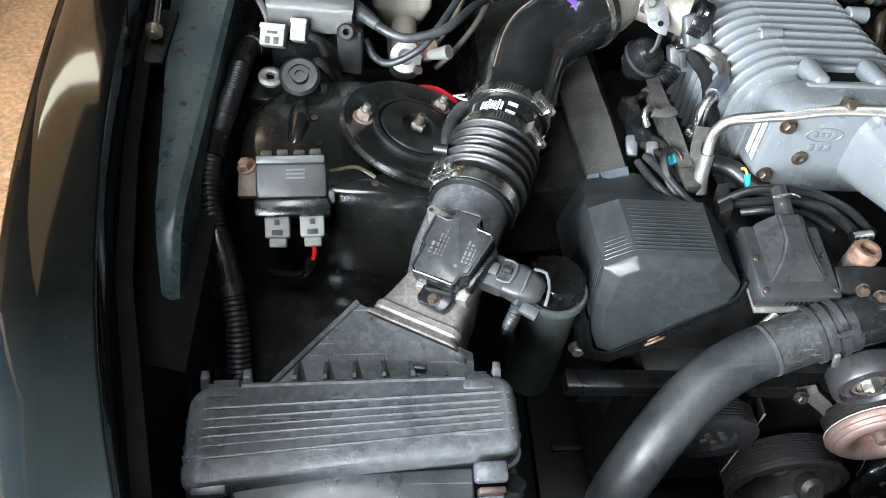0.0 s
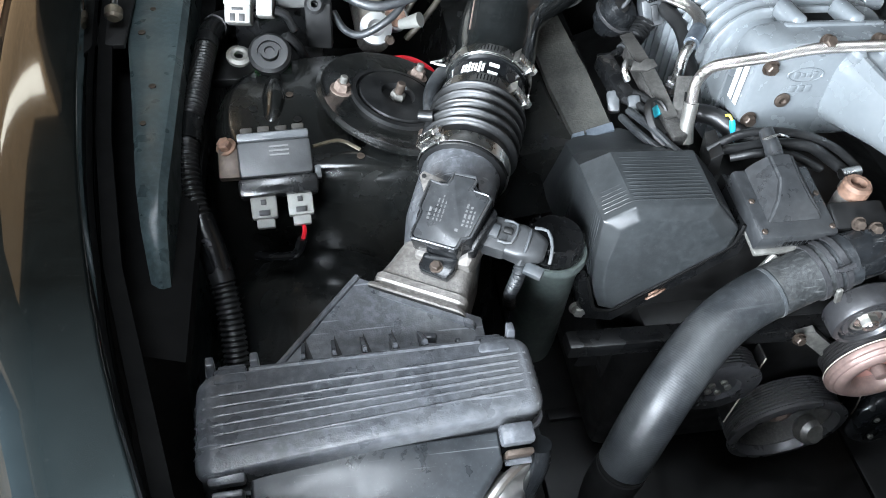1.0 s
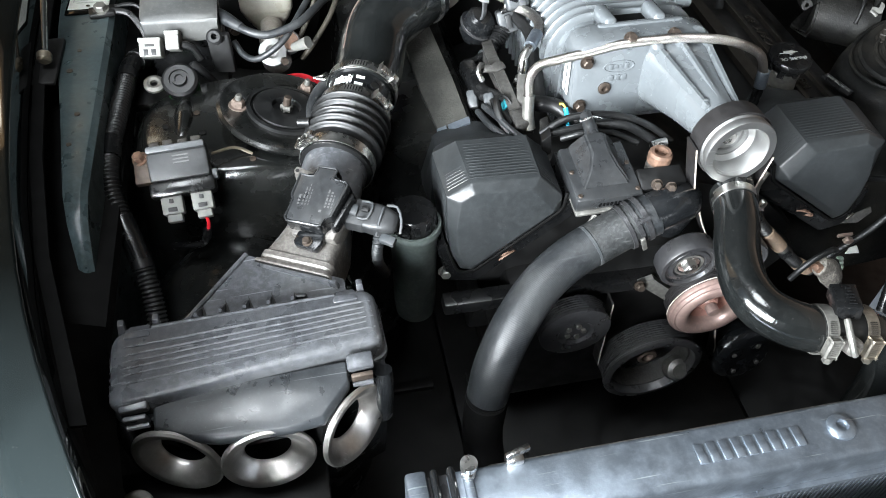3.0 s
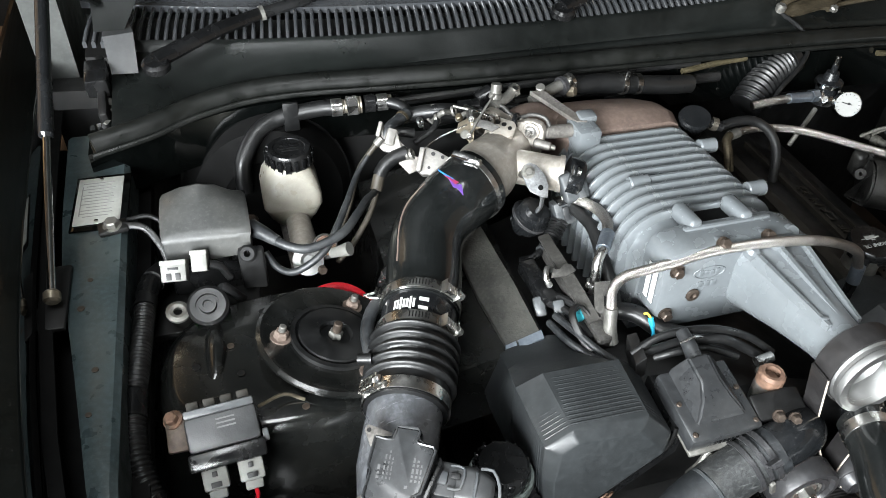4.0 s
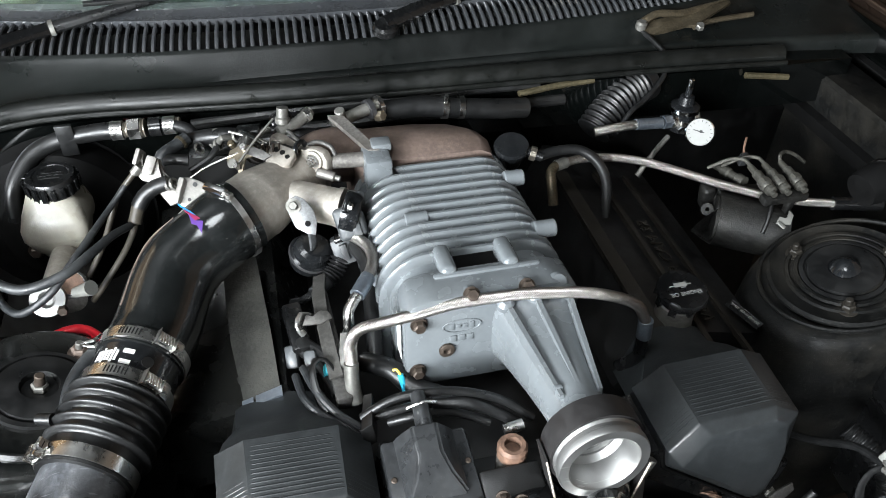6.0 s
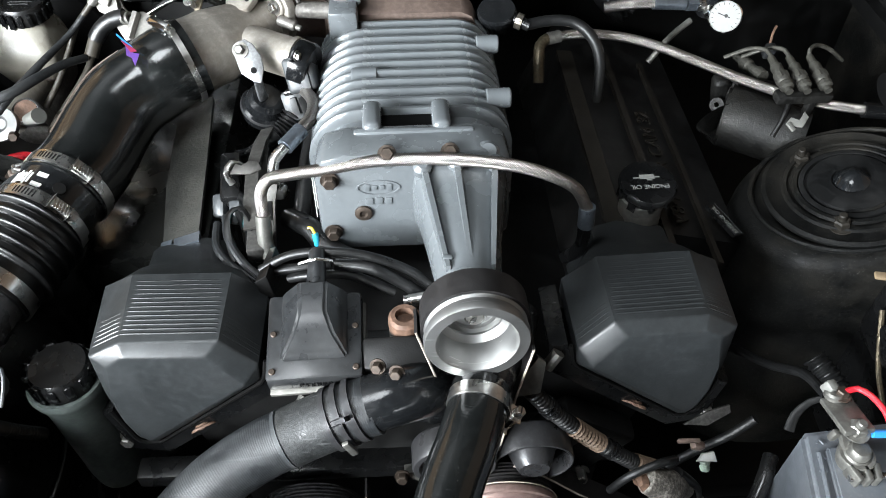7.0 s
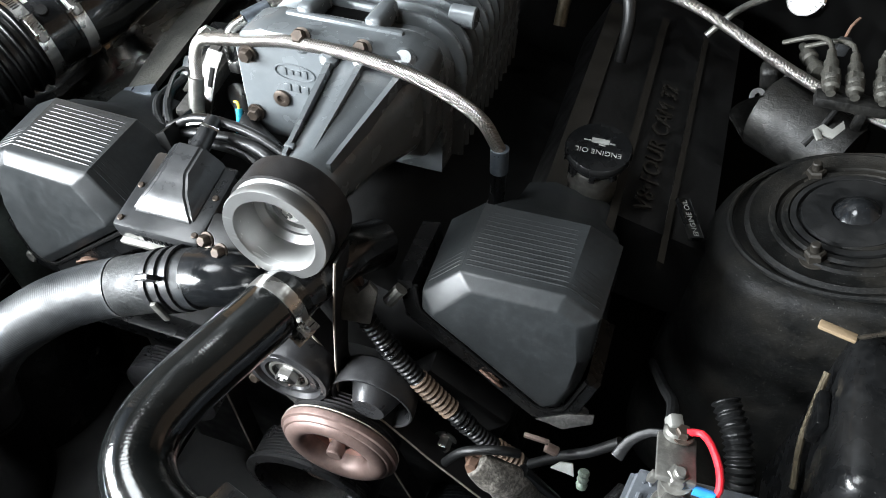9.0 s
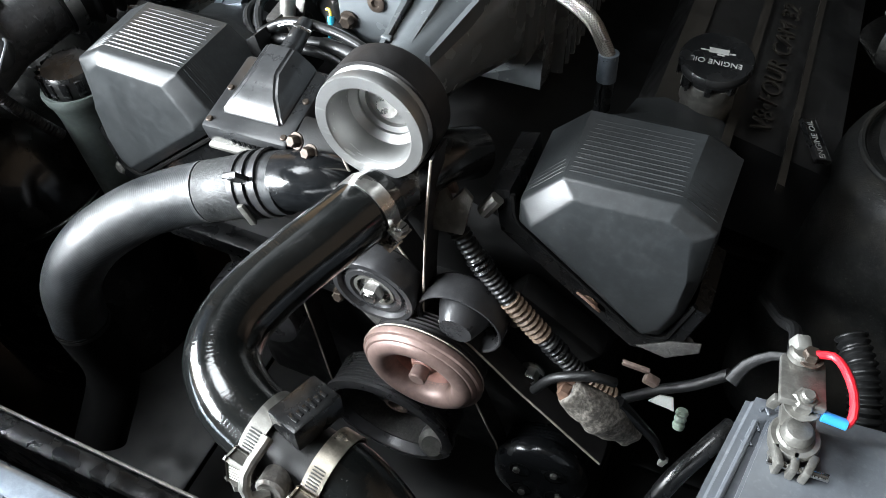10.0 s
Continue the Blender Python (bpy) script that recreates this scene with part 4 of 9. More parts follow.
    slope = [[(side * 0.150, -0.114, 0.786), (side * 0.172, -0.114, 0.806), (side * 0.258, -0.114, 0.809), (side * 0.286, -0.114, 0.794), (side * 0.290, -0.114, 0.70), (side * 0.15, -0.114, 0.70)],
             [(side * 0.166, -0.088, 0.780), (side * 0.190, -0.088, 0.792), (side * 0.264, -0.088, 0.792), (side * 0.282, -0.088, 0.780), (side * 0.288, -0.088, 0.69), (side * 0.17, -0.088, 0.70)],
             [(side * 0.186, -0.055, 0.766), (side * 0.210, -0.055, 0.774), (side * 0.262, -0.055, 0.764), (side * 0.272, -0.055, 0.756), (side * 0.290, -0.055, 0.69), (side * 0.17, -0.055, 0.70)],
             [(side * 0.190, -0.028, 0.762), (side * 0.214, -0.028, 0.770), (side * 0.264, -0.028, 0.759), (side * 0.272, -0.028, 0.752), (side * 0.288, -0.028, 0.69), (side * 0.17, -0.028, 0.70)]]
    part("shoulder", loft(slope), COVER, ob, angle=30)
    part("flange_bolt", hexbolt(axes((side * 0.285, -0.196, 0.668), (side * 0.2, -1, 0.1)), 0.007, 0.008, washer=0.010), LEAD, ob)
    return ob


cam_cover(-1, "charcoal grey plastic cam cover with a ribbed top")
cam_cover(1, "dark grey dusty plastic cam cover with a ribbed top")


def head_cover(side):
    ob = thing("rocker_cover", (side * 0.25, 0.15, 0.62), "long dirty dark rocker cover along the cylinder bank" if side < 0 else "dark rocker cover with raised engine lettering", "rocker cover", "rocker covers")
    r = [[(side * 0.215, y, 0.762), (side * 0.262, y, 0.752), (side * 0.365, y, 0.725), (side * 0.38, y, 0.62), (side * 0.17, y, 0.66)] for y in (-0.03, 0.10, 0.25, 0.38)]
    part("shell", loft(r), DARK if side > 0 else TOWER, ob)
    if side < 0:
        strip = [[(-0.222, -0.024, 0.772), (-0.262, -0.024, 0.757), (-0.262, -0.024, 0.750), (-0.222, -0.024, 0.764)],
                 [(-0.226, 0.06, 0.778), (-0.272, 0.06, 0.764), (-0.272, 0.06, 0.756), (-0.226, 0.06, 0.770)],
                 [(-0.236, 0.20, 0.782), (-0.278, 0.20, 0.772), (-0.278, 0.20, 0.764), (-0.236, 0.20, 0.774)]]
        part("centre_strip", loft(strip), STRIP, ob, "grey cast strip")
        for x0, x1 in ((-0.2205, -0.249), (-0.2515, -0.264)):
            part("strip_end", loft([[(x0, -0.033, 0.7715 + (x0 + 0.222) * 0.36), (x1, -0.033, 0.7715 + (x1 + 0.222) * 0.36), (x1, -0.033, 0.764 + (x1 + 0.222) * 0.36), (x0, -0.033, 0.764 + (x0 + 0.222) * 0.36)],
                                    [(x0, -0.022, 0.7735 + (x0 + 0.222) * 0.36), (x1, -0.022, 0.7735 + (x1 + 0.222) * 0.36), (x1, -0.022, 0.765 + (x1 + 0.222) * 0.36), (x0, -0.022, 0.765 + (x0 + 0.222) * 0.36)]]), RAD_ALU, ob)
    else:
        for x0, x1, z0 in ((0.205, 0.225, 0.768), (0.268, 0.276, 0.760), (0.320, 0.326, 0.745)):
            part("raised_rail", loft([[(x0, y, z0 - 0.01), (x1, y, z0 - 0.01), (x1, y, z0 - 0.003), (x0, y, z0 - 0.001)] for y in (-0.07, 0.30)]), DIM_BRONZE, ob)
        part("lettering", text_mesh("V8\u2022FOUR CAM 32", 0.026, axes((0.297, 0.085, 0.7475), (0.24, 0, 1), (0, 1, 0)), 0.0012), DIM_BRONZE, ob, "raised dull bronze engine lettering")
    return ob


head_cover(-1)
head_cover(1)

# oil filler
oc = thing("oil_filler", (0.245, -0.01, 0.75), "black oil filler cap with white printed lettering", "oil cap")
part("neck", lathe([(0, 0.752), (0.024, 0.752), (0.0225, 0.775), (0.024, 0.778), (0.024, 0.786), (0.020, 0.788), (0, 0.788)], (0.245, -0.008, 0), 32), LEAD, oc)
capm = axes((0.2455, -0.008, 0.786), (0.03, -0.10, 1), (-1, -0.05, 0))
part("cap", lathe([(0, 0), (0.021, 0), (0.024, 0.004), (0.024, 0.010), (0.029, 0.012), (0.0305, 0.015), (0.0305, 0.019), (0.029, 0.0215), (0, 0.0215)], capm, 48), BLACK_PLASTIC, oc)
for i in range(8):
    part("grip", box((0.009, 0.006, 0.011), capm @ Matrix.Rotation(i * math.pi / 4, 4, "Z") @ Matrix.Translation((0.0235, 0, 0.0065)), 0.0015), BLACK_PLASTIC, oc)
part("lettering", text_mesh("ENGINE OIL", 0.0078, capm @ Matrix.Translation((0, 0.0065, 0.0216)), 0.0002), FAINT_PRINT, oc, "white printed lettering")
can = text_bars(capm @ Matrix.Translation((0, -0.007, 0.0216)), [(0, 0, 0.016, 0.006), (0.010, 0.001, 0.010, 0.0014), (-0.011, 0.001, 0.005, 0.0014), (-0.002, 0.0045, 0.006, 0.0014)], depth=0.0004)
part("oil_can_mark", can, FAINT_PRINT, oc)
ol = thing("oil_label", (0.340, -0.016, 0.742), "small black label with white lettering on the cover", "label")
lm = axes((0.340, -0.016, 0.7505), (0.28, 0, 1), (-0.45, 0.9, 0))
part("tab", box((0.046, 0.013, 0.003), lm, 0.001), BLACK_PLASTIC, ol)
part("lettering", text_mesh("ENGINE OIL", 0.0078, lm @ Matrix.Translation((0, 0, 0.0019)), 0.0002), FAINT_PRINT, ol)

# supercharger, nose up by four degrees
SC = pose(0.0, -0.045, 0.885, -4.3)


def sc_section(y, grow=0.0, n=10):
    """Left foot, left shoulder, flat top, right shoulder, right foot."""
    pts = [(-0.094 - grow, -0.15), (-0.094 - grow, -0.085)]
    for i in range(n + 1):
        a = math.pi - i / n * math.pi / 2
        pts.append((-0.046 + (0.048 + grow) * math.cos(a), -0.062 + (0.050 + grow) * math.sin(a)))
    for i in range(n + 1):
        a = math.pi / 2 - i / n * math.pi / 2
        pts.append((0.056 + (0.040 + grow) * math.cos(a), -0.052 + (0.040 + grow) * math.sin(a)))
    pts += [(0.096 + grow, -0.085), (0.096 + grow, -0.15)]
    return [(x, y, z) for x, z in pts]


sc = thing("supercharger", (0, 0.1, 0.73), "grey painted finned supercharger with a long snout and pulley", "supercharger")
part("housing", loft([sc_section(0.045), sc_section(0.30)], m=SC), SC_GREY, sc, angle=40)
for i in range(12):
    y = 0.082 + i * 0.0186
    rings = [sc_section(y - 0.0046, 0.0), sc_section(y - 0.0036, 0.0085), sc_section(y - 0.0018, 0.0112), sc_section(y + 0.0018, 0.0112), sc_section(y + 0.0036, 0.0085), sc_section(y + 0.0046, 0.0)]
    part("fin", loft(rings, m=SC), SC_GREY, sc, angle=50)
for x, y, d in ((0.100, 0.222, 0.026), (0.100, 0.108, 0.026), (-0.052, 0.158, 0.028)):
    s = 1 if x > 0 else -1
    part("lug", cyl(0.0105, d, SC @ axes((x - s * d * 0.75, y, -0.010), (s, 0, 0)), 18, bevel=0.0015), SC_GREY, sc)
plate_poly = [(-0.092, 0, -0.098), (-0.092, 0, -0.020), (-0.084, 0, -0.004), (-0.062, 0, 0.002), (0.066, 0, 0.002), (0.090, 0, -0.006), (0.096, 0, -0.020), (0.096, 0, -0.100), (0.06, 0, -0.116), (-0.074, 0, -0.116)]
part("front_plate", prism(plate_poly, (0, 0.050, 0), 0.0065, m=SC), SC_GREY, sc, angle=40)
for x in (-0.036, 0.031):
    part("post", box((0.018, 0.046, 0.022), SC @ Matrix.Translation((x, 0.058, 0.0)), 0.006, seg=3), SC_GREY, sc)
# thin black sheet between the posts, painting the shade of a recess
part("recess", box((0.050, 0.034, 0.002), SC @ Matrix.Translation((-0.002, 0.066, -0.008)), 0.0), FLAT_BLACK_SHADE, sc)
part("bridge", box((0.115, 0.008, 0.012), SC @ Matrix.Translation((0.004, 0.036, -0.001)), 0.003), SC_GREY, sc)
for x in (-0.022, 0.036, 0.072):
    part("boss", cyl(0.0115, 0.014, SC @ axes((x, 0.012, -0.012), (0, -0.6, 0.8)), 20, bevel=0.004), SC_GREY, sc)


def oval(cx, cz, rx, rz, y, n=28, p=1.0):
    return [(cx + rx * math.copysign(abs(math.cos(a)) ** p, math.cos(a)), y, cz + rz * math.copysign(abs(math.sin(a)) ** p, math.sin(a))) for a in (2 * math.pi * i / n for i in range(n))]


snout = [oval(0.046, -0.053, 0.046, 0.050, 0.002, p=0.6), oval(0.046, -0.052, 0.042, 0.044, -0.02, p=0.65), oval(0.044, -0.049, 0.034, 0.035, -0.07, p=0.8),
         oval(0.044, -0.047, 0.029, 0.030, -0.115, p=0.95), oval(0.044, -0.047, 0.027, 0.027, -0.15, p=1.0)]
part("snout", loft(snout, m=SC), SC_GREY, sc, angle=50)
for x0, x1, z0 in ((0.010, 0.026, -0.004), (0.041, 0.045, 0.001), (0.078, 0.063, -0.003)):
    rib = loft([[(x0 - 0.004, 0.0, z0 - 0.03), (x0 + 0.004, 0.0, z0 - 0.03), (x0 + 0.0028, 0.0, z0), (x0 - 0.0028, 0.0, z0)],
                [(x1 - 0.003, -0.128, -0.04), (x1 + 0.003, -0.128, -0.04), (x1 + 0.0018, -0.128, -0.019), (x1 - 0.0018, -0.128, -0.019)]], m=SC)
    part("rib", rib, SC_GREY, sc)
    part("rib_root", cyl(0.009, 0.016, SC @ axes((x0, -0.006, z0 - 0.012), (0, -0.4, 1)), 16, bevel=0.004), SC_GREY, sc)
part("cast_wart", box((0.008, 0.005, 0.004), SC @ Matrix.Translation((0.026, -0.118, -0.019)), 0.001), SC_GREY, sc)
pm = SC @ axes((0.045, -0.145, -0.047), (0, -1, 0))
pulley = part("pulley", lathe([(0.0110, 0), (0.0405, 0.0), (0.0419, 0.003), (0.0419, 0.028), (0.0400, 0.030), (0.0400, 0.034), (0.0425, 0.036), (0.0425, 0.041), (0.0416, 0.043),
                               (0.0333, 0.043), (0.0317, 0.041), (0.0294, 0.018), (0.0244, 0.013), (0.0241, 0.011), (0.0198, 0.010), (0.0189, 0.007), (0.0129, 0.007), (0.0115, 0.012), (0.0000, 0.0125)], pm, 64), ALU, sc, "bright machined aluminium pulley")
part("hub_bolt", cyl(0.0085, 0.004, pm @ Matrix.Translation((0, 0, 0.0125)), 24, bevel=0.001), STEEL, pulley)
part("belt_wrap", lathe([(0.0420, 0.003), (0.0445, 0.003), (0.0445, 0.0275), (0.0420, 0.0275)], pm, 56, closed=True), BELT, sc, "dark rubber belt round the pulley")
for x, y, z, r in ((-0.077, -0.001, -0.025, 0.0066), (-0.079, -0.001, -0.089, 0.0066)):
    part("bolt", hexbolt(SC @ axes((x, y, z), (0, -1, 0)), r, 0.007, washer=r * 1.35), OLD_BOLT, sc)
part("screw_plug", lathe([(0, 0), (0.0085, 0), (0.0085, 0.002), (0.0065, 0.003), (0.004, 0.003), (0.003, 0.0005), (0, 0.0005)], SC @ axes((-0.048, -0.001, -0.066), (0, -1, 0)), 24), OLD_BOLT, sc)
for x in (-0.022, 0.036):
    part("bolt", hexbolt(SC @ axes((x, 0.002, 0.000), (0, -0.75, 0.65)), 0.0066, 0.008, washer=0.0090), OLD_BOLT, sc)
# maker's mark as a plain oval and bars
em = SC @ axes((-0.032, -0.0004, -0.036), (0, -1, 0), (1, 0, 0))
part("oval_mark", lathe([(0.0185, 0), (0.0192, 0.0009), (0.0206, 0.0009), (0.0213, 0)], em @ Matrix.Diagonal((1, 0.42, 1, 1)), 40), SC_GREY, sc)
for x, y, w, h in ((-0.0105, 0.0, 0.005, 0.008), (-0.0035, 0.0, 0.005, 0.005), (0.0035, 0.0, 0.005, 0.005), (0.0105, 0.0, 0.005, 0.008), (-0.009, -0.0165, 0.007, 0.008), (0.0, -0.0165, 0.007, 0.008), (0.009, -0.0165, 0.007, 0.008)):
    part("raised_bar", box((w, h, 0.0018), em @ Matrix.Translation((x, y, 0)), 0.0006), SC_GREY, sc)
for y in (0.008, 0.020):
    part("sticker", box((0.0006, 0.008, 0.05), SC @ pose(-0.0945, y + 0.004, -0.052, 0, 0, 0)), WHITE, sc, "white printed sticker")

# inlet elbow behind the supercharger
pl = thing("inlet_plenum", (0, 0.30, 0.74), "brownish cast inlet elbow behind the supercharger", "inlet manifold")
pr = []
for y, x0, x1, zt in ((0.235, -0.09, 0.088, 0.866), (0.255, -0.095, 0.088, 0.874), (0.275, -0.10, 0.078, 0.876), (0.295, -0.10, 0.055, 0.873), (0.315, -0.10, 0.015, 0.866), (0.33, -0.10, -0.03, 0.858)):
    pr.append([(x0, y, 0.76), (x1, y, 0.76), (x1, y, zt - 0.02), (x1 - 0.006, y, zt - 0.007), (x1 - 0.02, y, zt), (x0 + 0.02, y, zt), (x0 + 0.006, y, zt - 0.007), (x0, y, zt - 0.02)])
part("elbow", loft(pr), BROWN_CAST, pl, angle=60)
part("flange", box((0.034, 0.05, 0.085), pose(-0.070, 0.232, 0.842), 0.005), SC_GREY, pl)
part("inlet", tube([(-0.158, 0.268, 0.846), (-0.130, 0.288, 0.848), (-0.100, 0.296, 0.842), (-0.070, 0.290, 0.836)], 0.0365, 28), BROWN_CAST, pl)
part("flange_lug", box((0.026, 0.022, 0.014), pose(-0.062, 0.246, 0.884), 0.004), SC_GREY, pl)
part("flange_boss", cyl(0.0095, 0.044, axes((-0.082, 0.236, 0.872), (-1, 0.05, 0.02)), 18, bevel=0.002), CAST, pl)
part("stay", loft([[(-0.120, 0.315, 0.894), (-0.100, 0.310, 0.894), (-0.100, 0.310, 0.888), (-0.120, 0.315, 0.888)], [(-0.080, 0.235, 0.886), (-0.066, 0.233, 0.886), (-0.066, 0.233, 0.880), (-0.080, 0.235, 0.880)]]), CAST, pl)

# throttle body
tb = thing("throttle_valve", (-0.17, 0.2, 0.78), "pale cast throttle body with bell cranks and cables", "throttle body")
TB0, TB1 = Vector((-0.252, 0.170, 0.852)), Vector((-0.168, 0.2555, 0.845))
part("barrel", tube([TB0, TB0.lerp(TB1, 0.30), TB0.lerp(TB1, 0.36), TB0.lerp(TB1, 0.6), TB0.lerp(TB1, 0.8), TB1], lambda s, u: 0.0430 if u < 0.33 else 0.0435 - 0.017 * max(0.0, u - 0.36), 36, 0.008), THROTTLE, tb, angle=50)
part("side_boss", tube([(-0.205, 0.215, 0.852), (-0.124, 0.174, 0.847)], 0.0232, 28, smooth=False), THROTTLE, tb)
part("boss_face", lathe([(0, 0), (0.0250, 0), (0.0250, 0.006), (0.018, 0.007), (0, 0.007)], axes((-0.128, 0.176, 0.848), (0.9, -0.42, -0.05)), 28), THROTTLE, tb)
TF = axes((-0.171, 0.2525, 0.845), (-0.70, -0.712, 0.06), (0.69, -0.71, 0.0))
ears = [(-0.046, 0.016, 0), (-0.047, 0.036, 0), (-0.042, 0.045, 0), (-0.031, 0.048, 0), (-0.021, 0.045, 0), (-0.012, 0.0385, 0), (0.0, 0.037, 0), (0.009, 0.040, 0), (0.017, 0.046, 0), (0.029, 0.049, 0), (0.041, 0.047, 0), (0.047, 0.038, 0),
        (0.046, 0.012, 0), (0.040, -0.020, 0), (0.020, -0.040, 0), (-0.020, -0.040, 0), (-0.040, -0.020, 0)]
part("flange_plate", prism(ears, (0, 0, 0.012), 0.0022, m=TF @ Matrix.Translation((0, 0, -0.016))), THROTTLE, tb)
rim = [TF @ Vector((x * 1.03, y + 0.003, -0.020)) for x, y, z in ears[1:12]]
part("folded_edge", tube(eased(rim, 0.003, 3), 0.0030, 8, 0.003), DIRTY_ALU, tb, "grimy gasket edge")
for x in (-0.029, 0.029):
    part("bolt_pad", lathe([(0, -0.006), (0.0125, -0.006), (0.0120, -0.001), (0.0105, 0.0), (0, 0.0)], TF @ Matrix.Translation((x, 0.035, 0)), 24), THROTTLE, tb)
    part("flange_bolt", hexbolt(TF @ Matrix.Translation((x, 0.035, 0.0)), 0.0062, 0.006, washer=0.0090), STEEL, tb)
saddle = part("saddle", prism([(-0.020, 0.004, 0), (-0.017, 0.012, 0), (0.010, 0.012, 0), (0.016, 0.006, 0), (0.020, -0.012, 0), (0.012, -0.020, 0), (-0.012, -0.020, 0), (-0.021, -0.010, 0)], (0, 0, 0.009), 0.0028, m=axes(TF @ Vector((-0.003, 0.036, 0.016)), TF.to_3x3() @ Vector((0, 0.93, 0.36)), TF.to_3x3() @ Vector((1, 0, 0)))), THROTTLE, tb)
for x, y, w in ((-0.010, 0.001, 0.0040), (0.000, 0.000, 0.0034), (0.010, -0.003, 0.0030)):
    part("drilled_hole", cyl(w, 0.0012, axes(TF @ Vector((x - 0.003, 0.0445 + y * 0.4, 0.0185 - y)), TF.to_3x3() @ Vector((0, 0.93, 0.36))), 14), DARK, tb)
part("port_slot", box((0.026, 0.006, 0.012), TF @ Matrix.Translation((-0.008, 0.0385, 0.001)), 0.002), DARK, tb)
part("port_hook", tube([TF @ Vector(p) for p in ((0.004, 0.036, -0.020), (0.002, 0.046, -0.014), (0.003, 0.049, -0.004), (0.006, 0.047, 0.006), (0.009, 0.040, 0.008))], 0.0036, 10), COIL_PLASTIC, tb)
part("bell_crank", prism([(-0.020, 0.004, 0), (-0.010, 0.014, 0), (0.008, 0.012, 0), (0.018, 0.002, 0), (0.012, -0.010, 0), (0.002, -0.006, 0), (-0.008, -0.020, 0), (-0.014, -0.018, 0), (-0.012, -0.004, 0)], (0, 0, 0.0025), 0.0006, m=axes((-0.232, 0.243, 0.893), (-0.3, -0.5, 0.8), (0.9, 0.2, 0.3))), ZINC, tb, "plated stamped bell crank")
part("crank_pin", cyl(0.0036, 0.010, axes((-0.238, 0.226, 0.888), (-0.3, -0.5, 0.8)), 12, bevel=0.0008), STEEL, tb)
part("crank_pin", cyl(0.0045, 0.008, axes((-0.228, 0.250, 0.898), (-0.3, -0.5, 0.8)), 12, bevel=0.0008), STEEL, tb)
spring = [(-0.222 + 0.0010 * i, 0.256 + 0.007 * math.sin(i * 0.9), 0.888 + 0.007 * math.cos(i * 0.9)) for i in range(40)]
part("return_spring", tube(spring, 0.0012, 6, 0.003), OLD_BOLT, tb)
part("inner_cable", tube([(-0.300, 0.236, 0.872), (-0.275, 0.245, 0.882), (-0.236, 0.246, 0.896)], 0.0012, 6), STEEL, tb)
part("link_rod", tube([(-0.238, 0.226, 0.893), (-0.215, 0.250, 0.908), (-0.190, 0.272, 0.922)], 0.0016, 6), LEAD, tb)
part("plated_arm", tube([(-0.245, 0.282, 0.905), (-0.222, 0.270, 0.902), (-0.200, 0.258, 0.898)], 0.0018, 8, smooth=False), LEAD, tb)
part("lever_block", box((0.030, 0.018, 0.008), pose(-0.222, 0.285, 0.902, 0, -6, -12), 0.002), BLACK_PLASTIC, tb)
part("lug", box((0.030, 0.020, 0.016), pose(-0.214, 0.212, 0.880, 10, 5, 20), 0.004), CAST, tb)
part("cable_quadrant", lathe([(0.004, 0), (0.019, 0), (0.020, 0.002), (0.0175, 0.004), (0.020, 0.006), (0.019, 0.008), (0.004, 0.008)], axes((-0.222, 0.262, 0.888), (0.75, -0.35, 0.5)), 30, closed=True), DIRTY_ALU, tb, "grimy cable quadrant")
part("link_bar", box((0.040, 0.0045, 0.004), pose(-0.219, 0.261, 0.906, 0, 4, -50), 0.001), CHROME, tb)
part("link_washer", cyl(0.0060, 0.003, axes((-0.244, 0.229, 0.892), (-0.3, -0.5, 0.8)), 16, bevel=0.0006), LEAD, tb)
part("link_ball", cyl(0.0048, 0.009, axes((-0.241, 0.262, 0.896), (-0.4, -0.3, 0.8)), 14, bevel=0.0015), DIM_BRASS, tb)
part("stop_arm", prism([(-0.016, -0.004, 0), (0.012, -0.006, 0), (0.020, 0.002, 0), (0.006, 0.006, 0), (-0.014, 0.006, 0)], (0, 0, 0.003), 0.0006, m=axes((-0.214, 0.236, 0.898), (-0.4, -0.6, 0.7), (0.8, -0.6, 0))), DIRTY_ALU, tb)
part("roll_pin", cyl(0.0062, 0.024, axes((-0.146, 0.226, 0.868), (0.85, -0.45, -0.15)), 16, bevel=0.0015), CAST, tb)
part("pin_tip", cyl(0.0036, 0.008, axes((-0.126, 0.2155, 0.8645), (0.85, -0.45, -0.15)), 12, bevel=0.001), LEAD, tb)

LIGHT_CAST = mat("bright_casting", (0.225, 0.215, 0.20), 0.44, metal=0.4, var=0.22, scale=30, dust=0.4, dust_colour=(0.11, 0.098, 0.082), bump=0.3)
# idle valve bracket and cable holders left of the throttle body
cb = thing("cable_bracket", (-0.32, 0.245, 0.85), "bright cast throttle cable bracket with bolts", "cable bracket")
CBm = axes((-0.325, 0.229, 0.876), (-0.22, -0.66, 0.72), (0.82, -0.57, -0.02))
part("fork", prism([(-0.044, 0.029, 0), (-0.037, 0.029, 0), (-0.036, 0.016, 0), (-0.033, 0.011, 0), (-0.031, 0.013, 0), (-0.031, 0.026, 0), (-0.017, 0.026, 0), (-0.014, 0.014, 0), (-0.004, 0.004, 0), (-0.010, -0.004, 0), (-0.028, -0.005, 0), (-0.040, 0.002, 0), (-0.036, 0.008, 0), (-0.042, 0.016, 0)], (0, 0, 0.007), 0.0012, m=CBm @ Matrix.Translation((0, 0, -0.007))), LIGHT_CAST, cb)
part("prong", box((0.0055, 0.020, 0.012), CBm @ pose(-0.040, 0.020, 0.004, 0, 0, 3), 0.0012), LIGHT_CAST, cb)
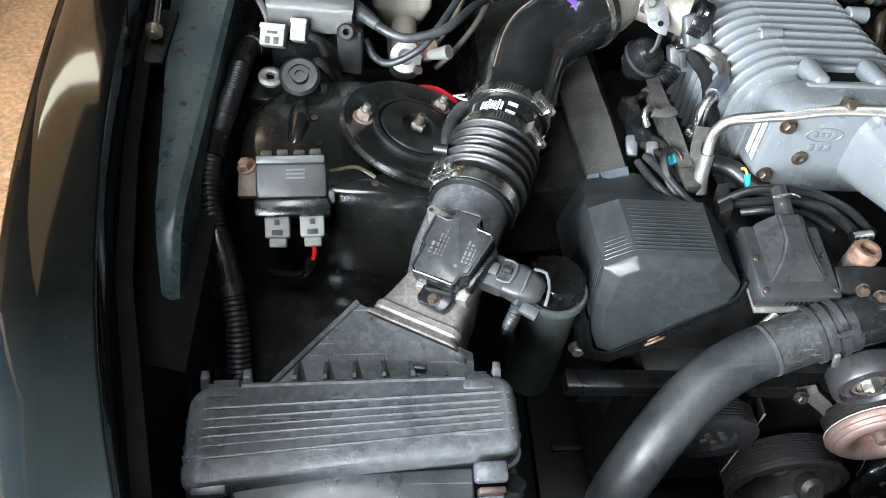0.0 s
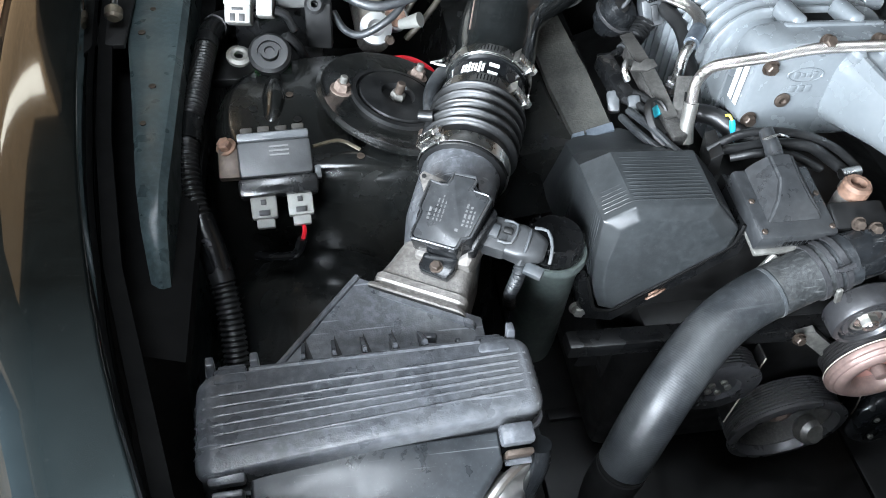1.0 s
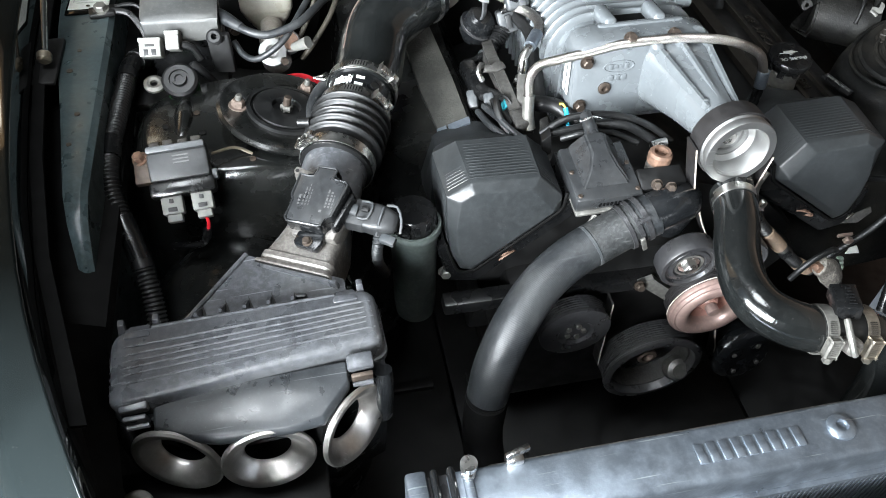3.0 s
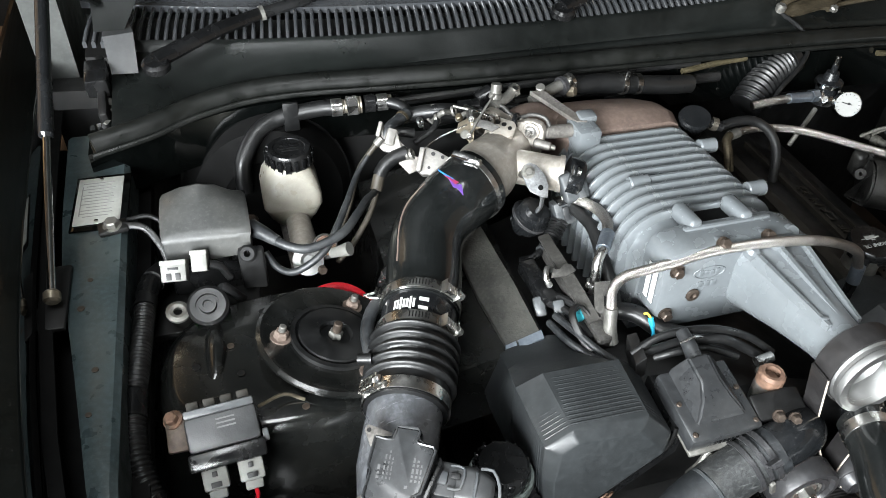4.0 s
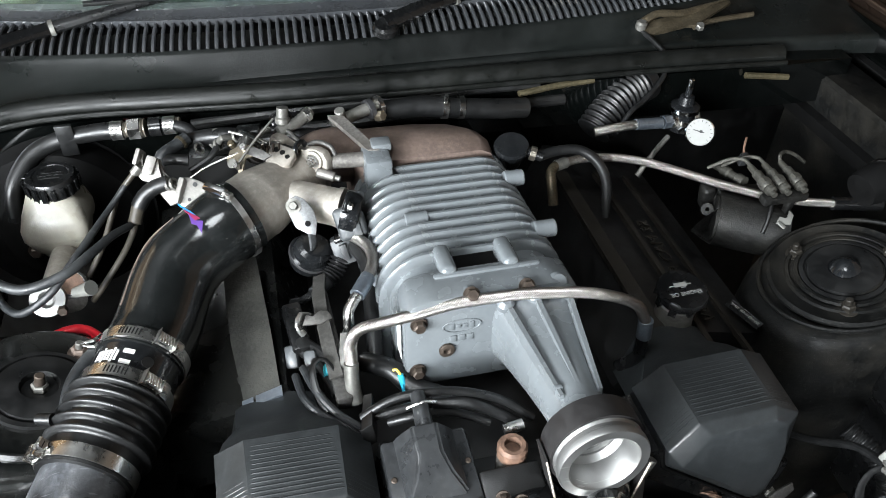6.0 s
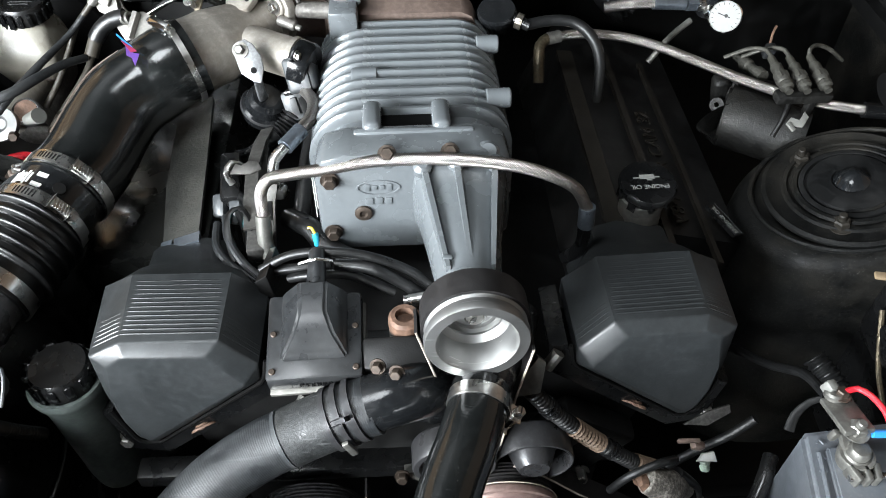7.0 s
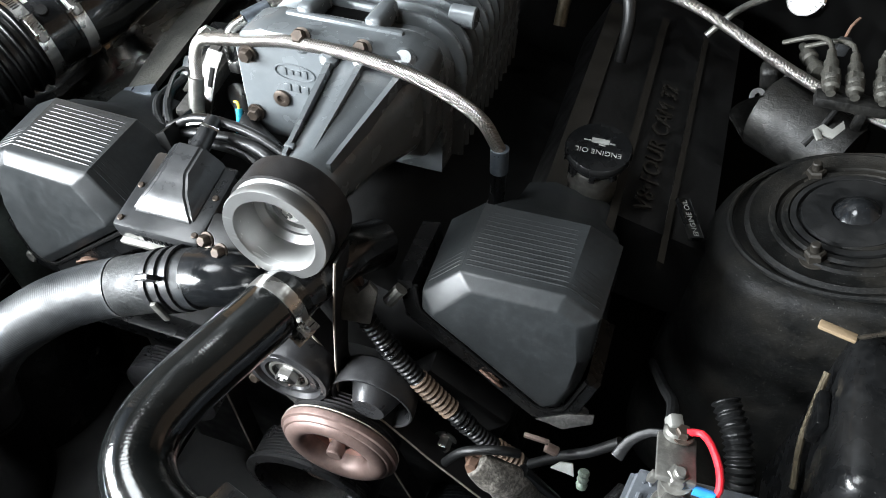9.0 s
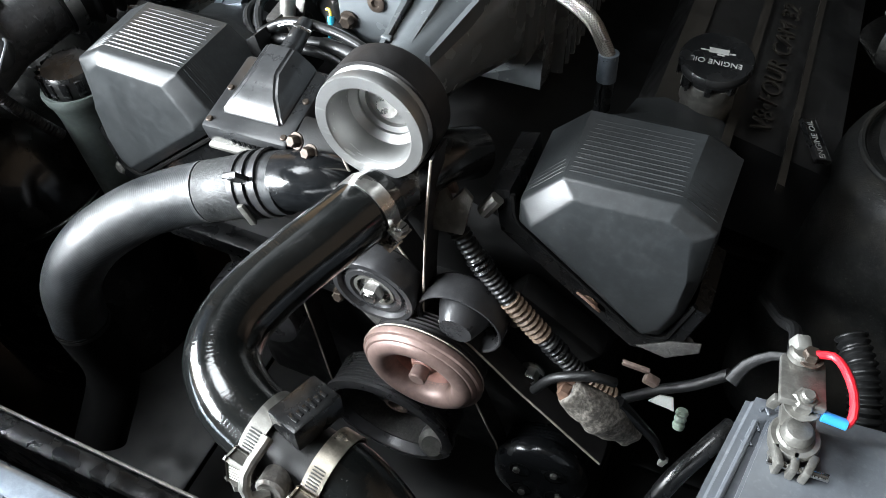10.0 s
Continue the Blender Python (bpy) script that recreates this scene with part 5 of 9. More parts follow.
part("prong", box((0.0120, 0.022, 0.009), CBm @ pose(-0.024, 0.015, 0.002, 0, 14, 0), 0.0016), LIGHT_CAST, cb)
part("web", prism([(-0.018, 0.024, 0), (-0.009, 0.012, 0), (0.004, 0.007, 0), (0.010, 0.000, 0), (0.022, 0.002, 0), (0.022, -0.016, 0), (0.012, -0.024, 0), (-0.008, -0.012, 0), (-0.014, -0.003, 0)], (0, 0, 0.004), 0.001, m=CBm @ Matrix.Translation((0, 0, -0.011))), CAST, cb)
part("block", prism([(0.018, 0.012, 0), (0.024, 0.015, 0), (0.041, 0.014, 0), (0.060, 0.009, 0), (0.068, 0.004, 0), (0.064, -0.010, 0), (0.052, -0.016, 0), (0.042, -0.017, 0), (0.030, -0.022, 0), (0.022, -0.018, 0)], (0, 0, 0.016), 0.0016, m=CBm @ Matrix.Translation((0, 0, -0.014))), LIGHT_CAST, cb)
part("post", box((0.0065, 0.031, 0.012), CBm @ pose(0.0225, -0.004, 0.005, 0, 0, 5), 0.0014), LIGHT_CAST, cb)
part("ear", box((0.024, 0.006, 0.010), CBm @ pose(0.078, 0.012, -0.016, 0, 0, -18), 0.0016), CAST, cb)
for x, y, w in ((0.036, 0.0085, 0.0028), (0.049, 0.0075, 0.0024), (0.0355, -0.0105, 0.0020)):
    part("hole", cyl(w, 0.001, CBm @ Matrix.Translation((x, y, 0.0020)), 14), DARK, cb)
part("slot", box((0.013, 0.003, 0.0012), CBm @ pose(0.058, -0.001, 0.0020, 0, 0, 6), 0.0004), DARK, cb)
for p in ((0.001, -0.001, -0.004), (0.006, 0.001, -0.006)):
    part("collar", lathe([(0.0045, 0), (0.0075, 0), (0.0080, 0.002), (0.0075, 0.0045), (0.0045, 0.0045)], CBm @ Matrix.Translation(p) @ axes((0, 0, 0), (0.75, 0.45, 0.35)), 22, closed=True), LEAD, cb)
tc = thing("throttle_cable", (-0.39, 0.19, 0.76), "olive-black throttle cable in a worn sleeve", "cable", "throttle cables")
part("sleeve", tube([(-0.356, 0.246, 0.888), (-0.366, 0.243, 0.878), (-0.383, 0.236, 0.860), (-0.394, 0.226, 0.840), (-0.408, 0.205, 0.815), (-0.43, 0.185, 0.785)], 0.0036, 12), OLIVE, tc)
part("ferrule", tube([(-0.352, 0.247, 0.892), (-0.360, 0.245, 0.884)], 0.0052, 12, smooth=False), LEAD, tc)
tc = thing("throttle_cable", (-0.38, 0.19, 0.76), "throttle cable leaving a fat rubber boot", "cable", "throttle cables")
part("boot", tube([(-0.322, 0.232, 0.874), (-0.338, 0.232, 0.870), (-0.352, 0.229, 0.861), (-0.361, 0.224, 0.850)], 0.0092, 16), RUBBER, tc)
part("cuff", tube([(-0.361, 0.224, 0.850), (-0.368, 0.212, 0.835)], 0.0080, 16, smooth=False), OLIVE, tc)
part("sleeve", tube([(-0.367, 0.213, 0.836), (-0.372, 0.205, 0.826), (-0.385, 0.189, 0.810), (-0.41, 0.17, 0.785), (-0.43, 0.17, 0.76)], 0.0038, 12), OLIVE, tc)
ct = thing("hose_stub", (-0.331, 0.297, 0.85), "dull grey hose stub beside the cable bracket", "hose")
part("stub", tube([(-0.336, 0.292, 0.862), (-0.331, 0.297, 0.872), (-0.314, 0.309, 0.876), (-0.300, 0.319, 0.880)], 0.0085, 14), HOSE, ct)
part("clip", lathe([(0.0086, -0.002), (0.0098, -0.002), (0.0098, 0.002), (0.0086, 0.002)], axes((-0.308, 0.3135, 0.8775), (0.7, 0.6, 0.2)), 24, closed=True), DIM_BRASS, ct)
rc = thing("hose_clip", (-0.263, 0.312, 0.86), "curled dull wire clip round a thin hose", "hose clip")
part("ring", tube([(-0.263 + 0.010 * math.cos(a), 0.312 + 0.004 * math.sin(a), 0.877 + 0.011 * math.sin(a)) for a in (0.4 + 4.9 * i / 16 for i in range(17))], 0.0026, 8, 0.003), LEAD, rc)
part("thin_hose", tube([(-0.263, 0.325, 0.870), (-0.262, 0.305, 0.880), (-0.270, 0.285, 0.872), (-0.300, 0.275, 0.858)], 0.0042, 10), RUBBER, rc)
so = thing("purge_solenoid", (-0.179, 0.345, 0.86), "small black solenoid with a bright stem behind the throttle", "solenoid")
part("can", lathe([(0, 0), (0.013, 0), (0.014, 0.003), (0.014, 0.024), (0.010, 0.027), (0, 0.027)], axes((-0.190, 0.340, 0.872), (0.85, 0.1, 0.35)), 24), BLACK_PLASTIC, so)
part("nozzle", tube([(-0.196, 0.338, 0.870), (-0.212, 0.330, 0.866), (-0.222, 0.315, 0.868)], 0.0042, 10), LEAD, so)

# pieces on the front of the throttle body
ld = thing("throttle_sensor", (-0.12, 0.15, 0.76), "black throttle position sensor with ribbed boot", "sensor")
TS = axes((-0.1190, 0.1600, 0.8520), (0.90, -0.37, -0.17), (0.25, 0.15, 0.95))
part("cap", lathe([(0, -0.004), (0.0265, -0.004), (0.0270, 0.000), (0.0265, 0.012), (0.0235, 0.0165), (0, 0.018)], TS, 36), COIL_PLASTIC, ld)
part("cap_ear", prism([(-0.034, -0.008, 0), (-0.034, 0.008, 0), (0.034, 0.008, 0), (0.034, -0.008, 0)], (0, 0, 0.006), 0.002, m=TS @ Matrix.Rotation(0.9, 4, "Z") @ Matrix.Translation((0, 0, -0.003))), COIL_PLASTIC, ld)
part("ear_screw", hexbolt(TS @ Matrix.Rotation(0.9, 4, "Z") @ Matrix.Translation((0.029, 0, 0.003)), 0.0045, 0.004, washer=0.006), STEEL, ld)
TP = axes((-0.1170, 0.1510, 0.8440), (-0.15, -0.85, 0.50), (0.90, -0.05, 0.25))
part("body", box((0.034, 0.040, 0.030), TP, 0.005, seg=3), RELAY, ld, "dull grey moulded sensor body")
part("body_rib", box((0.010, 0.036, 0.004), TP @ Matrix.Translation((0.006, 0, 0.0155)), 0.0012), RELAY, ld)
plug = part("plug", box((0.026, 0.034, 0.024), axes((-0.1280, 0.1460, 0.8060), (-0.10, -0.90, 0.40), (0.92, -0.10, 0.28)), 0.0035), RELAY, ld, "grey sensor plug")
part("latch", box((0.008, 0.020, 0.004), axes((-0.1280, 0.1335, 0.8120), (-0.10, -0.90, 0.40), (0.92, -0.10, 0.28)), 0.001), GREY_DARK, plug)
part("collar", box((0.030, 0.006, 0.027), axes((-0.1235, 0.1500, 0.8240), (-0.10, -0.90, 0.40), (0.92, -0.10, 0.28)), 0.0015), BLACK_PLASTIC, ld)
part("boot", tube([(-0.1335, 0.1400, 0.7960), (-0.1430, 0.1300, 0.7860), (-0.1530, 0.1210, 0.7810)], lambda q, u: 0.0115 - 0.002 * u + 0.0020 * math.sin(q / 0.0050 * 2 * math.pi), 20, 0.0008), RUBBER, ld)
part("boot_end", tube([(-0.1530, 0.1210, 0.7810), (-0.1640, 0.1110, 0.7800), (-0.1720, 0.1040, 0.7800)], lambda q, u: 0.0092 - 0.0015 * u, 18, 0.003), GREY_DARK, ld)
part("lead", tube([(-0.1720, 0.1040, 0.7800), (-0.1860, 0.0980, 0.7760), (-0.1980, 0.1060, 0.7680)], 0.0050, 10), BLACK_PLASTIC, ld)
STAINED_PLATE = mat("stained_plate", (0.20, 0.205, 0.21), 0.42, metal=0.5, var=0.35, scale=40, dust=0.5, dust_colour=(0.06, 0.055, 0.05), bump=0.2)
vd = thing("idle_diaphragm", (-0.165, 0.165, 0.765), "black round vacuum diaphragm with a stained bracket", "vacuum unit")
part("can", lathe([(0, -0.034), (0.012, -0.034), (0.013, -0.026), (0.022, -0.022), (0.0235, -0.012), (0.0270, -0.009), (0.0270, -0.003), (0.0240, -0.001), (0.0225, 0.010), (0.0170, 0.0145), (0, 0.016)], axes((-0.1660, 0.1560, 0.8000), (0.35, -0.25, 0.85)), 36), COIL_PLASTIC, vd)
part("rim", lathe([(0.0268, -0.008), (0.0280, -0.007), (0.0280, -0.004), (0.0268, -0.003)], axes((-0.1660, 0.1560, 0.8000), (0.35, -0.25, 0.85)), 36, closed=True), PULLEY_DARK, vd)
BRK = axes((-0.172, 0.150, 0.862), (-0.10, -0.75, 0.65), (0.95, -0.10, 0.05))
part("bracket", prism([(-0.0175, 0.010, 0), (-0.014, 0.0205, 0), (-0.005, 0.024, 0), (0.0035, 0.0195, 0), (0.013, 0.006, 0), (0.016, -0.0085, 0), (0.013, -0.024, 0), (0.004, -0.022, 0), (-0.009, -0.0135, 0), (-0.012, -0.006, 0)], (0, 0, 0.003), 0.0008, m=BRK), STAINED_PLATE, vd, "pale stained steel bracket")
part("stem", tube([BRK @ Vector((-0.009, 0.012, 0.0)), BRK @ Vector((-0.009, 0.012, -0.030))], 0.006, 12, smooth=False), LEAD, vd)
part("arm", tube([BRK @ Vector((0.008, -0.020, -0.001)), (-0.164, 0.140, 0.824), (-0.164, 0.150, 0.812)], 0.006, 10, squash=0.4), STAINED_PLATE, vd)
part("hole", cyl(0.0035, 0.0006, BRK @ Matrix.Translation((0.005, -0.010, 0.0032)), 14), FLAT_BLACK_SHADE, vd)
part("nut", hexbolt(BRK @ Matrix.Translation((-0.009, 0.012, 0.003)), 0.0055, 0.007, washer=0.009), LEAD, vd)

# fuel rail, bracket and lines on the left bank
TEAL = mat("dull_teal", (0.02, 0.20, 0.24), 0.45, var=0.2)
fr = thing("fuel_rail", (-0.165, 0.03, 0.76), "grey metal fuel rail bracket with fittings", "fuel rail")
part("rail", box((0.018, 0.16, 0.018), pose(-0.162, 0.015, 0.782, 3, 0, 3), 0.003), DIRTY_ALU, fr)
STAY = mat("stained_steel", (0.085, 0.082, 0.076), 0.42, metal=0.55, var=0.35, scale=30, dust=0.55, dust_colour=(0.035, 0.033, 0.030), bump=0.3)


def strip(pts, w, t, side=(1, 0, 0)):
    """A flat metal strip along pts, w wide along side and t thick."""
    p = [Vector(q) for q in pts]
    a = Vector(side).normalized() * w / 2
    rings = []
    for i, q in enumerate(p):
        d = (p[min(i + 1, len(p) - 1)] - p[max(i - 1, 0)]).normalized()
        n = d.cross(a).normalized() * t / 2
        rings.append([q - a - n, q + a - n, q + a + n, q - a + n])
    return loft(rings)


part("stay", strip([(-0.1505, -0.0504, 0.765), (-0.149, -0.0417, 0.776), (-0.1479, -0.0306, 0.792), (-0.1468, -0.0195, 0.808), (-0.1434, -0.0072, 0.822)], 0.0185, 0.0030, (1, -0.15, 0)), STAY, fr, "stained flat steel stay", angle=25)
part("stay_slot", strip([(-0.1439, -0.0306, 0.7940), (-0.1428, -0.0195, 0.8100)], 0.0045, 0.0036, (1, -0.15, 0)), FLAT_BLACK_SHADE, fr)
part("stay_foot", box((0.022, 0.010, 0.005), pose(-0.1505, -0.0554, 0.7640, -20), 0.0015), STAY, fr)
part("long_stay", strip([(-0.1630, -0.0400, 0.7920), (-0.1660, 0.0000, 0.7990), (-0.1680, 0.0440, 0.8020), (-0.1660, 0.0900, 0.7960), (-0.1620, 0.1240, 0.7880)], 0.0150, 0.0030, (1, 0, 0.25)), STAY, fr, "stained flat steel stay", angle=25)
part("hook_plate", prism([(-0.017, -0.006, 0), (-0.010, 0.006, 0), (-0.004, 0.000, 0), (0.004, 0.007, 0), (0.014, 0.004, 0), (0.017, -0.005, 0), (0.004, -0.009, 0)], (0, 0, 0.004), 0.0010, m=axes((-0.1740, 0.0380, 0.8050), (0.0, -0.5, 1), (1, 0.1, 0))), STAY, fr)
part("hook", tube([(-0.178, 0.05, 0.795), (-0.190, 0.045, 0.806), (-0.195, 0.035, 0.800), (-0.190, 0.030, 0.790)], 0.004, 8), STEEL, fr)
part("bolt", hexbolt(axes((-0.1485, -0.0534, 0.7670), (0, -0.3, 1)), 0.006, 0.007), LEAD, fr)
for p, d in (((-0.185, 0.005, 0.772), (-0.3, -0.5, 0.6)), ((-0.205, 0.02, 0.768), (-0.3, -0.5, 0.6))):
    part("injector_plug", box((0.015, 0.026, 0.016), axes(p, d), 0.004), RELAY, fr)
for a, b in (((-0.20, 0.03, 0.77), (-0.165, -0.05, 0.775)), ((-0.188, 0.03, 0.776), (-0.155, -0.045, 0.780))):
    part("wire", tube([a, tuple((p + q) / 2 + 0.004 for p, q in zip(a, b)), b], 0.0055, 10), RUBBER, fr)
part("sleeve", box((0.022, 0.070, 0.020), pose(-0.197, 0.052, 0.776, 4, 0, 6), 0.004), BLACK_PLASTIC, fr)
part("loop_wire", tube([(-0.205, -0.010, 0.770), (-0.198, -0.050, 0.778), (-0.180, -0.075, 0.775), (-0.150, -0.090, 0.765)], 0.0045, 10), HOSE, fr)
part("loop_wire", tube([(-0.196, -0.005, 0.775), (-0.186, -0.045, 0.784), (-0.168, -0.075, 0.778), (-0.140, -0.095, 0.765)], 0.0045, 10), HOSE, fr)
part("teal_clip", box((0.004, 0.014, 0.014), pose(-0.172, -0.022, 0.786, 20, 15, 0), 0.002), TEAL, fr, "teal plastic clip")
solid("lifting_bracket", tube([(-0.178, -0.07, 0.776), (-0.186, -0.045, 0.788), (-0.186, -0.025, 0.798), (-0.176, -0.018, 0.800), (-0.166, -0.026, 0.794), (-0.160, -0.050, 0.772)], 0.005, 8, squash=0.5), DARK, "dark curved engine lifting bracket", "bracket")
fl = thing("fuel_hose", (-0.13, 0.05, 0.79), "short steel braided fuel hose with silver fittings", "fuel line")
part("fitting", tube([(-0.140, 0.016, 0.792), (-0.141, 0.012, 0.812), (-0.139, 0.018, 0.830), (-0.128, 0.030, 0.838)], 0.0062, 14), STEEL, fl)
part("ferrule", tube([(-0.128, 0.030, 0.838), (-0.112, 0.052, 0.842)], 0.0088, 16, smooth=False), RAD_ALU, fl)
part("nut", hexbolt(axes((-0.140, 0.017, 0.786), (0, -0.1, 1)), 0.010, 0.014), STEEL, fl)
part("braid", tube([(-0.112, 0.052, 0.842), (-0.103, 0.075, 0.842), (-0.103, 0.105, 0.838), (-0.115, 0.135, 0.832), (-0.128, 0.150, 0.828)], 0.0068, 14, 0.003), BRAID, fl)
solid("breather_hose", tube([(-0.118, 0.15, 0.815), (-0.106, 0.10, 0.812), (-0.112, 0.04, 0.795), (-0.118, -0.02, 0.770)], 0.009, 14), RUBBER, "black rubber breather hose beside the supercharger", "hose")
solid("wiring_sleeve", tube([(-0.130, -0.01, 0.775), (-0.105, -0.035, 0.785), (-0.085, -0.06, 0.780), (-0.05, -0.08, 0.775)], 0.011, 14), RUBBER, "black wiring sleeve under the supercharger", "cable")
cy = thing("wire_connector", (-0.097, -0.055, 0.775), "cyan crimp connector with a yellow wire", "wire connector")
part("crimp", tube([(-0.098, -0.054, 0.796), (-0.096, -0.060, 0.786), (-0.096, -0.066, 0.776)], lambda q, u: 0.0034 if u < 0.6 else 0.0026, 12, 0.004), CYAN, cy)
part("wire", tube([(-0.098, -0.054, 0.796), (-0.101, -0.050, 0.800), (-0.105, -0.049, 0.799)], 0.0015, 8), YELLOW, cy)

# small clutter behind the throttle body
for pts, r, mt, lab in (([(-0.300, 0.330, 0.868), (-0.270, 0.318, 0.878), (-0.245, 0.312, 0.880), (-0.225, 0.318, 0.872)], 0.011, RUBBER, "short black hose behind the throttle body"),
                        ([(-0.335, 0.300, 0.862), (-0.318, 0.285, 0.872), (-0.300, 0.282, 0.870)], 0.007, RUBBER, "short black hose behind the throttle body")):
    solid("rubber_hose", tube(pts, r, 14), mt, lab, "hose", "short rubber hoses")
cbk = thing("vacuum_fitting", (-0.175, 0.300, 0.86), "dull metal vacuum fitting with a black hose", "pipe fitting")
part("stem", lathe([(0, 0), (0.007, 0), (0.007, 0.012), (0.0095, 0.014), (0.0095, 0.020), (0.0075, 0.022), (0.0075, 0.034), (0, 0.035)], axes((-0.180, 0.296, 0.886), (0.1, 0.2, 1)), 16), LEAD, cbk)
part("tee", tube([(-0.185, 0.290, 0.892), (-0.160, 0.302, 0.896), (-0.142, 0.316, 0.902)], 0.0075, 14), LEAD, cbk)
part("tee_nut", hexbolt(axes((-0.150, 0.309, 0.899), (0.8, 0.5, 0.2)), 0.010, 0.008), STEEL, cbk)
for k, (x, y, z) in enumerate(((-0.262, 0.298, 0.878), (-0.286, 0.300, 0.874), (-0.238, 0.300, 0.886))):
    part("clip_ring", lathe([(0.006, -0.002), (0.0075, -0.002), (0.0075, 0.002), (0.006, 0.002)], axes((x, y, z), (0.7, -0.4, 0.4)), 16, closed=True), STEEL if k == 1 else LEAD, cbk)

# ---- intake: air box, meter, bellows, elbow ----
AB = pose(-0.517, -0.362, 0.0, 0, 0, 2.2)
ab = thing("air_box", (-0.517, -0.362, 0.56), "black plastic air box with ribbed lid and steel bellmouths", "air box")


def rounded(sx, sy, r, z, n=5, dy=0.0):
    out = []
    for cx, cy, a0 in ((sx - r, sy - r, 0), (-sx + r, sy - r, 90), (-sx + r, -sy + r, 180), (sx - r, -sy + r, 270)):
        out += [(cx + r * math.cos(radians(a0 + 90 * i / n)), cy + r * math.sin(radians(a0 + 90 * i / n)) + dy, z) for i in range(n + 1)]
    return out


def lid_plan(pts):
    """The lid in plan: its front edge swings back towards the engine."""
    return [(x, 0.044 - (0.044 - y) * (0.945 - 0.13 * x / 0.131), z) for x, y, z in pts]


lid_m = AB @ pose(0, 0.003, 0.803, 2) @ pose(0, 0, -0.803)
part("lid", loft([lid_plan(rounded(hx, hy, r, z)) for hx, hy, r, z in ((0.131, 0.040, 0.014, 0.770), (0.131, 0.040, 0.014, 0.788), (0.1298, 0.0388, 0.013, 0.7965), (0.1265, 0.0378, 0.012, 0.8020), (0.120, 0.0368, 0.011, 0.8040))], m=lid_m), BOX_PLASTIC, ab, angle=60)
part("lid_lip", loft([lid_plan(rounded(0.134, 0.0435, 0.016, z)) for z in (0.764, 0.772)], m=lid_m), BOX_PLASTIC, ab)
for i, (y, w) in enumerate(((0.020, 0.0013), (0.0115, 0.0012), (0.0045, 0.0010), (-0.0025, 0.0013), (-0.0095, 0.0010), (-0.0185, 0.0012))):
    part("lid_rib", tube([(lid_m @ Vector(p)) for p in lid_plan(((-0.1318, y - 0.004, 0.780), (-0.1305, y - 0.002, 0.7935), (-0.124, y, 0.8020), (-0.110, y, 0.8041), (0.110, y, 0.8041), (0.124, y, 0.8020), (0.1305, y - 0.002, 0.7935), (0.1318, y - 0.004, 0.780)))], w, 6, smooth=False), BOX_PLASTIC, ab)
part("hinge_bar", tube([AB @ Vector((-0.090, 0.041, 0.8015)), AB @ Vector((0.090, 0.041, 0.8015))], 0.0042, 10, smooth=False), BOX_PLASTIC, ab)
low = [(-0.126, 0.040), (0.126, 0.040), (0.129, -0.030), (0.112, -0.036), (0.060, -0.048), (-0.060, -0.048), (-0.106, -0.036), (-0.129, -0.030)]
part("lower_box", loft([[(x, y, 0.768) for x, y in low], [(x, y, 0.70) for x, y in low], [(x * 0.94, y * 0.9, 0.58) for x, y in low]], m=AB), COIL_PLASTIC, ab, angle=35)
snout = [(-0.092, -0.030, 0.7895), (0.090, -0.030, 0.7905), (0.089, -0.050, 0.7870), (0.060, -0.081, 0.7815), (0.030, -0.083, 0.7810), (-0.036, -0.079, 0.7800), (-0.060, -0.071, 0.7800), (-0.093, -0.057, 0.7805)]
sn = [snout, [(x * 1.012, y - (0.004 if y < -0.04 else 0), z - 0.006) for x, y, z in snout], [(x * 1.010, y - (0.003 if y < -0.04 else 0), z - 0.011) for x, y, z in snout], [(x * 0.95, max(y + 0.010, -0.048), z - 0.020) for x, y, z in snout]]
sbm = loft(sn, m=AB)
bmesh.ops.bevel(sbm, geom=[e for e in sbm.edges if all((AB.inverted() @ v.co).z > 0.772 for v in e.verts)], offset=0.0022, segments=3, affect="EDGES", profile=0.5)
part("snout", sbm, SNOUT, ab, "glossy scuffed black plastic snout", angle=60)
for x, y, s in ((-0.104, 0.037, 1), (0.100, 0.037, 1), (-0.108, -0.036, -1), (0.103, -0.036, -1)):
    clip = part("clip", box((0.026, 0.016, 0.013), AB @ pose(x, y, 0.799 - (0.006 if s < 0 else 0), -14 * s), 0.003), BOX_PLASTIC, ab)
    part("clip_tongue", box((0.021, 0.005, 0.028), AB @ pose(x, y + s * 0.010, 0.783 - (0.004 if s < 0 else 0), -16 * s), 0.0015), OLD_BOLT if (x > 0 and s < 0) else BOX_PLASTIC, clip)
    part("clip_hook", tube([AB @ Vector((x - 0.010, y + s * 0.0135, 0.776)), AB @ Vector((x + 0.010, y + s * 0.0135, 0.776))], 0.003, 8, smooth=False), BOX_PLASTIC, clip)
for x in (-0.119, 0.117, -0.086):
    part("lug", prism([(x - 0.004, 0.040, 0.796), (x + 0.004, 0.040, 0.796), (x + 0.003, 0.046, 0.809), (x - 0.003, 0.046, 0.809)], (0, 0.008, 0), 0.001, m=AB), BOX_PLASTIC, ab)
for s in (-1, 1):
    part("corner_post", tube([AB @ Vector((s * 0.124, -0.037, 0.772)), AB @ Vector((s * 0.124, -0.043, 0.750)), AB @ Vector((s * 0.121, -0.044, 0.700))], 0.010, 14), COIL_PLASTIC, ab)
fn = [(-0.092, 0.040, 0.764), (0.104, 0.040, 0.768), (0.104, 0.084, 0.776), (0.003, 0.143, 0.775)]
